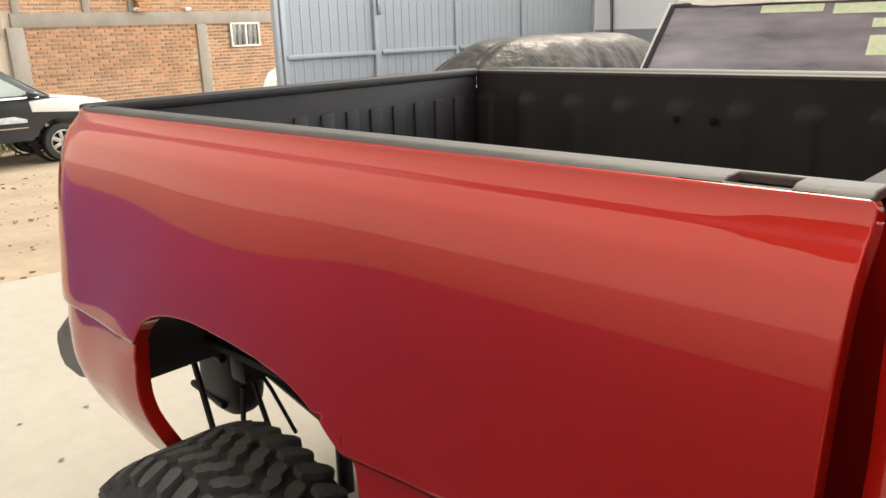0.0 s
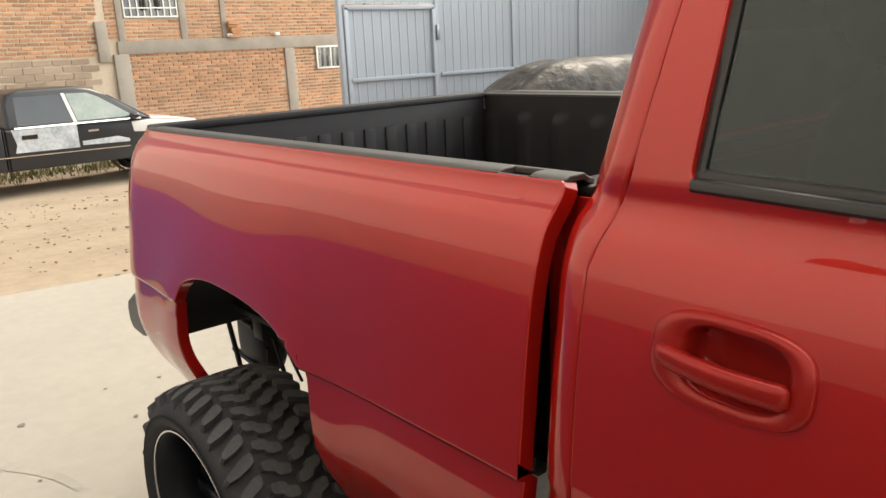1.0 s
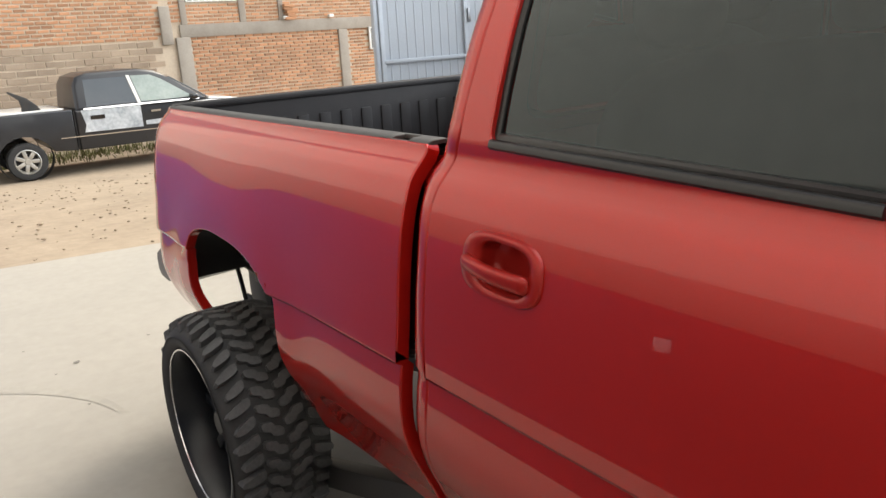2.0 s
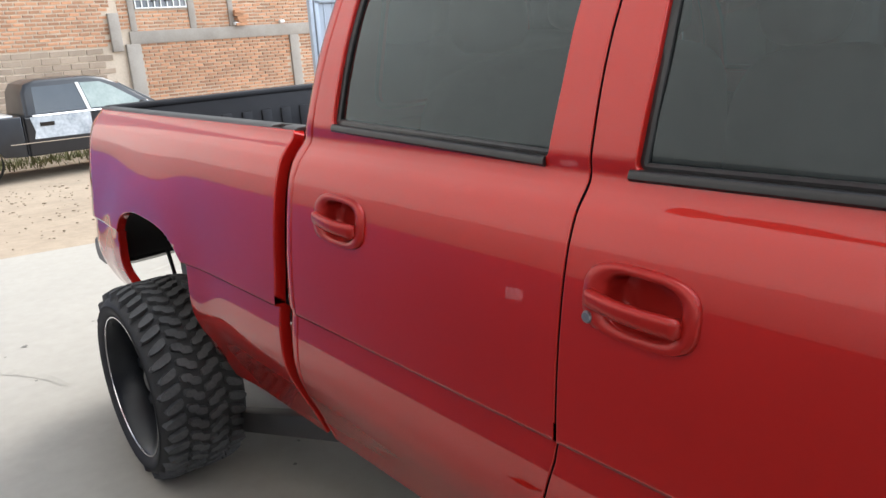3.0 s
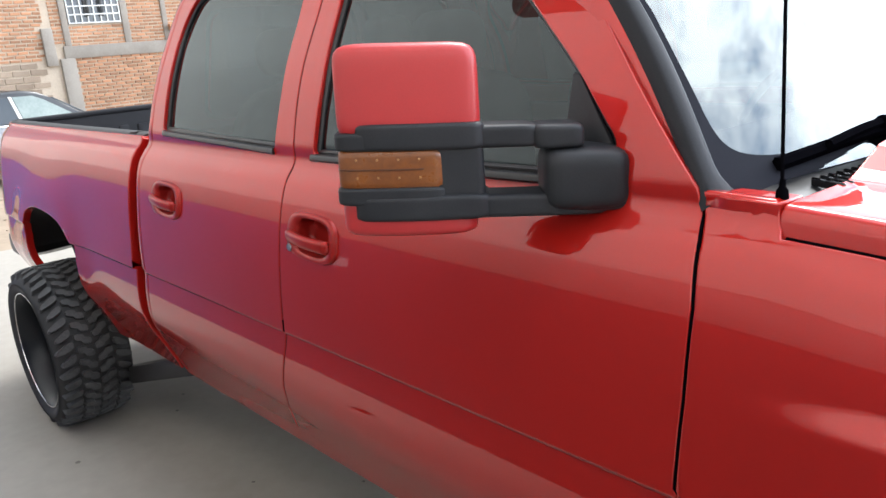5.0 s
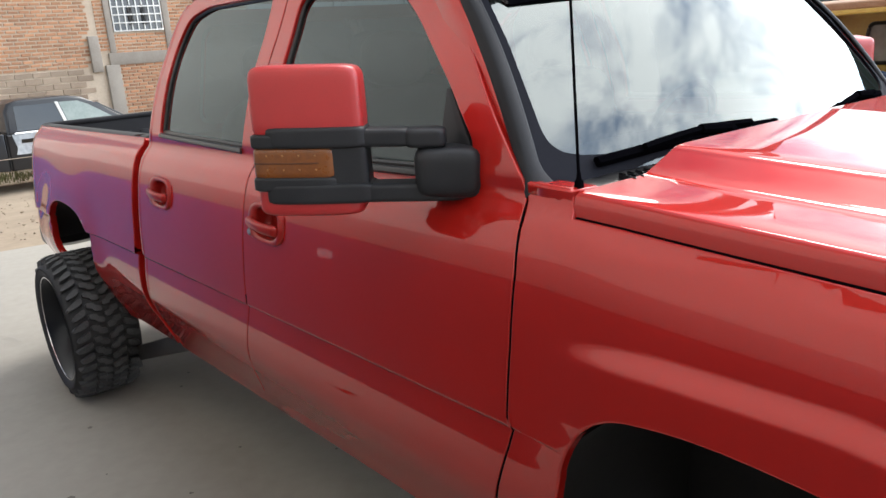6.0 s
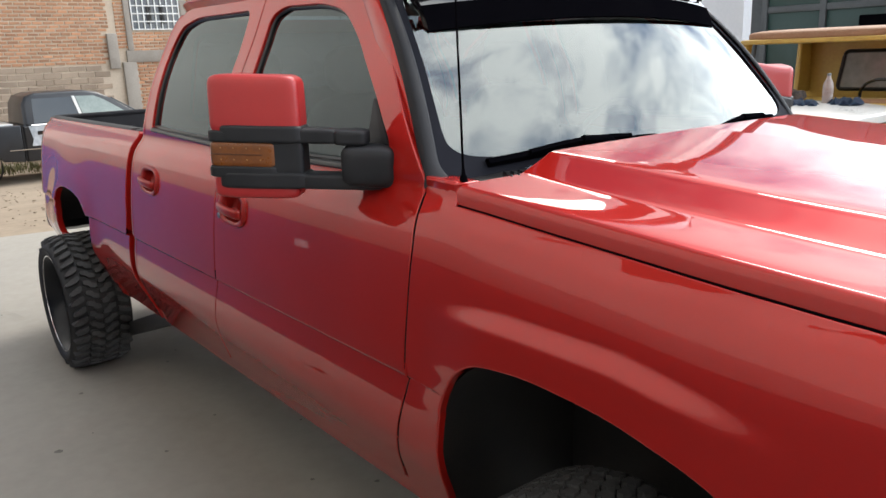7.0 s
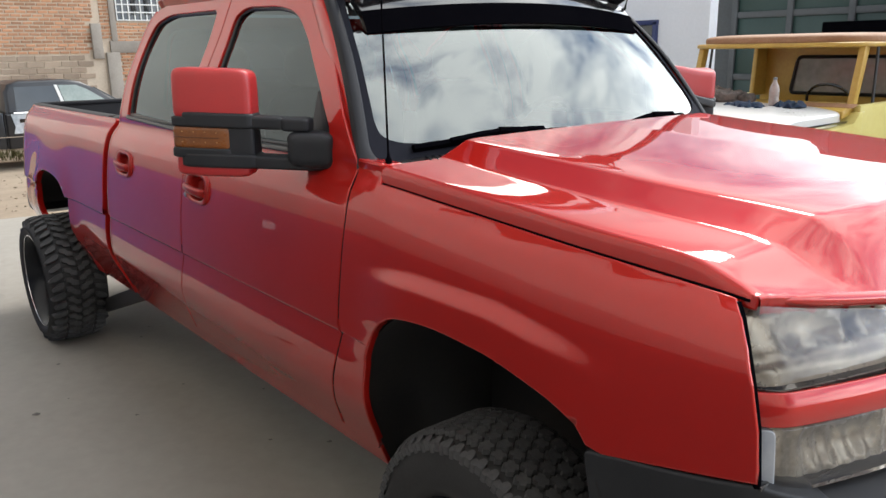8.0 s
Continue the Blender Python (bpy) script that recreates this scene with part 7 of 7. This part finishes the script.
def build_yellow_truck():
    car = thing("old_pickup", pose(0.45, 4.72, G, 0, 0, -90), "old yellow pickup cab without windshield and with a white hood", "pickup truck")
    part("roof", soft_box(-1.42, 0.0, -0.83, 0.83, 1.745, 1.865, 4.5), RUSTY_TAN, car, "faded tan roof skin", 80)
    part("roof_rim", soft_box(-1.43, 0.02, -0.84, 0.84, 1.735, 1.785, 8), YELLOW, car, "", 80)
    for s in (-1, 1):
        part("pillar", prism([(0.02, 1.26), (-0.06, 1.26), (-0.20, 1.77), (-0.11, 1.77)], s * 0.76 - 0.03, s * 0.76 + 0.03, 0.012, 2), YELLOW, car)
        part("rear_corner", prism([(-1.12, 1.24), (-1.44, 1.24), (-1.40, 1.77), (-1.16, 1.77)], s * 0.78 - 0.03, s * 0.78 + 0.03, 0.02, 2), YELLOW, car)
        part("door", prism([(0.05, 0.62), (-1.15, 0.62), (-1.15, 1.27), (0.05, 1.27)], s * 0.835 - 0.035, s * 0.835 + 0.035, 0.02, 2), PALE_YELLOW, car)
        part("vent_divider", tube([(-0.30, s * 0.81, 1.26), (-0.34, s * 0.79, 1.76)], 0.014, 6), BLACK_TRIM, car)
        part("fender", prism([(-0.02, 0.62), (0.30, 0.62)] + arch_pts(0.72, 0.44, 0.42, 10, 0.60) + [(1.42, 0.66), (1.44, 0.94), (1.34, 1.03), (0.7, 1.08), (0.16, 1.12), (0.08, 1.21), (-0.02, 1.22)], s * 0.80 - 0.075, s * 0.80 + 0.075, 0.05, 3), PALE_YELLOW, car)
        part("lamp", lathe([(0, -0.02), (0.085, -0.02), (0.1, 0.0), (0.1, 0.05), (0, 0.05)], 24, (1.42, s * 0.66, 0.9)), LAMP_INNER, car)
        for x in (0.72, -2.3):
            plain_wheel(car, x, s * 0.74, 0.36, 0.36, 0.2, s, YELLOW, 5)
    back = skin("cab_back", [(-0.80, 0.9), (0.80, 0.9), (0.80, 1.76), (-0.80, 1.76)], lambda y, z: (-1.36 + 0.02 * (z - 0.9), y, z), steps(-0.8, 0.8, 0.2), steps(0.9, 1.68, 0.2), car, YELLOW, (rounded([(-0.46, 1.27), (0.70, 1.27), (0.66, 1.64), (-0.40, 1.64)], 0.05),), 0.004, 0.03, 1)
    ring = rounded([(-0.46, 1.27), (0.70, 1.27), (0.66, 1.64), (-0.40, 1.64)], 0.05)
    part("window_seal", tube([(-1.34, y, z) for y, z in ring], 0.018, 8, None, True), BLACK_TRIM, back)
    part("rear_pane", rbox(-1.352, 0.12, 1.455, 0.004, 1.12, 0.36, 0.001, 1), DUSTY_PANE, back)
    part("dashboard", prism([(0.04, 1.0), (-0.22, 1.0), (-0.25, 1.2), (-0.12, 1.275), (0.06, 1.27)], -0.76, 0.76, 0.02, 2), YELLOW, car)
    part("cowl", prism([(0.22, 1.16), (-0.02, 1.2), (-0.02, 1.265), (0.05, 1.275), (0.22, 1.225)], -0.80, 0.80, 0.015, 2), YELLOW, car)
    part("rust_patch", rbox(0.09, 0.62, 1.262, 0.10, 0.44, 0.008, 0.003, 1, None, pose(0, 0, 0, 0, 14, 0)), RUSTY_TAN, car, "rusty bare patch on the cowl")
    wheel = part("steering_wheel", tube([(-0.36 + 0.10 * math.sin(a), 0.42 + 0.21 * math.cos(a), 1.25 + 0.17 * math.sin(a)) for a in (2 * math.pi * i / 28 for i in range(28))], 0.013, 8, None, True), GLOSS_BLACK, car)
    part("steering_spoke", tube([(-0.36, 0.21, 1.25), (-0.34, 0.42, 1.24), (-0.36, 0.63, 1.25)], 0.01, 6), GLOSS_BLACK, wheel)
    part("bench_seat", soft_box(-1.28, -1.02, -0.68, 0.68, 0.7, 1.18, 4), CABIN, car, "", 80)

    def crown(q):
        q.z += 0.03 * (1 - (q.y / 0.7) ** 2) - 0.05 * smooth(0.9, 1.4, q.x)
        return q
    part("hood", soft_box(0.06, 1.42, -0.80, 0.80, 1.09, 1.24, 7, 20, 16, crown), CAR_WHITE, car, "bare white hood", 80)
    part("hood_gap", rbox(0.75, 0.806, 1.135, 1.3, 0.01, 0.02, 0.003), GLOSS_BLACK, car)
    part("grille", rbox(1.40, 0, 0.88, 0.06, 1.1, 0.32, 0.02), YELLOW, car)
    part("bumper", rbox(1.54, 0, 0.55, 0.08, 1.7, 0.16, 0.03, 3), CHROME, car)
    part("floor", rbox(-0.6, 0, 0.60, 1.6, 1.56, 0.06, 0.01), CHASSIS, car)
    part("bed", prism([(-3.6, 0.6), (-1.5, 0.6), (-1.5, 1.15), (-3.6, 1.15)], -0.80, 0.80, 0.03, 2), YELLOW, car)
    # things left on the hood
    z = G + 1.252
    m = lambda x, y, zz=z: (0.45 + y, 4.72 - x, zz)
    bottle = part("bottle", lathe([(0, 0), (0.036, 0), (0.041, 0.008), (0.041, 0.075), (0.038, 0.085), (0.041, 0.095), (0.041, 0.15), (0.036, 0.175), (0.016, 0.215), (0.0145, 0.235), (0, 0.235)], 24, m(0.40, 0.29, z - 0.004), None, "z"), PET)
    tagged(bottle, "dusty plastic bottle standing on the white hood", "bottle")
    part("cap", lathe([(0, 0.232), (0.016, 0.232), (0.016, 0.25), (0, 0.252)], 16, m(0.40, 0.29, z - 0.004), None, "z"), GREY_FRAME, bottle)
    rnd = random.Random(4)
    for x, y, sx, sy in ((0.62, 0.14, 0.16, 0.10), (0.44, 0.44, 0.13, 0.09), (0.72, 0.24, 0.12, 0.06)):
        cx, cy, cz = m(x, y)
        bm = soft_box(-sx, sx, -sy, sy, -0.004, 0.055, 3, 20, 14, lambda q: Vector((q.x + 0.03 * noise.noise((q.x * 14, q.y * 14, x)), q.y + 0.03 * noise.noise((q.x * 12, q.y * 12, 7)), max(-0.006, q.z * (0.6 + noise.noise((q.x * 22, q.y * 22, y)))))))
        bmesh.ops.translate(bm, vec=(cx, cy, cz), verts=bm.verts[:])
        tagged(part("rag", bm, RAG_BLUE, None, "", 60), "crumpled dark blue rag lying on the white hood", "rag", "rags on the hood")
    for x, y, s in ((0.16, -0.44, 0.10), (0.22, -0.27, 0.09), (0.28, -0.58, 0.08), (0.14, -0.14, 0.07)):
        cx, cy, cz = m(x, y)
        bm = soft_box(-s * 1.4, s * 1.4, -s, s, -0.01, s * 1.3, 3, 20, 8, lambda q: q * (1 + 0.35 * noise.noise((q.x * 18 + x * 50, q.y * 18, q.z * 18))))
        bmesh.ops.translate(bm, vec=(cx, cy, cz), verts=bm.verts[:])
        tagged(part("engine_part", bm, JUNK, None, "", 40), "greasy loose engine part lying on the hood", "engine part", "parts on the hood")


STICKER_GLASS = material("dusty_pale_glass", (0.20, 0.25, 0.23), 0.2, 0, (0.28, 0.33, 0.30), scale=3, fine=20, coat=0.4)
# lavender film stands in for the sky mirrored in this windshield
CLEAR_DUSK = pane("dusky_glass", (0.45, 0.44, 0.50), ior=1.7, haze=0.32)
DUSTY_PANE = material("dusty_grey_glass", (0.22, 0.22, 0.21), 0.25, 0, (0.34, 0.33, 0.32), scale=2.5, fine=12, coat=0.5)


def build_grass():
    rnd = random.Random(8)
    bm = bmesh.new()
    for _ in range(2600):
        x, y = rnd.gauss(-18.4, 0.5), rnd.uniform(-4, 7)
        h = rnd.uniform(0.05, 0.22)
        a = rnd.uniform(0, 6.28)
        z = lot_z(x)
        d = Vector((math.cos(a), math.sin(a), 0)) * 0.018
        tip = Vector((x + rnd.gauss(0, 0.06), y + rnd.gauss(0, 0.06), z + h))
        p = Vector((x, y, z - 0.01))
        bm.faces.new([bm.verts.new(v) for v in (p - d, p + d, tip)])
    tagged(part("grass", bm, GRASS), "sparse dry weeds at the foot of the brick wall", "grass", kind="stuff")


build_black_pickup()
build_white_car()
build_covered_car()
build_white_suv()
build_yellow_truck()
build_grass()

# ---------------------------------------------------------------- bricks nearest the walk, one by one
def build_near_bricks(wall, places):
    rnd = random.Random(2)
    shared = {}
    for y, z, w, h, x in places:
        key = round(w, 2)
        if key not in shared:
            verts, faces = [], []
            for dx, s in ((-0.03, 0.0), (0.012, 0.006)):
                for sy, sz in ((-1, -1), (1, -1), (1, 1), (-1, 1)):
                    verts.append((dx, sy * (w / 2 - s), sz * (0.034 - s)))
            faces.append((4, 5, 6, 7))
            for i in range(4):
                j = (i + 1) % 4
                faces.append((i, j, 4 + j, 4 + i))
            mesh = bpy.data.meshes.new("brick")
            mesh.from_pydata(verts, [], faces)
            mesh.materials.append(BRICK)
            shared[key] = mesh
        ob = new("brick", shared[key])
        ob.parent = wall
        ob.matrix_basis = pose(x, y, z, rnd.uniform(-0.7, 0.7), 0, 0)


build_near_bricks(brick_wall, near_bricks)
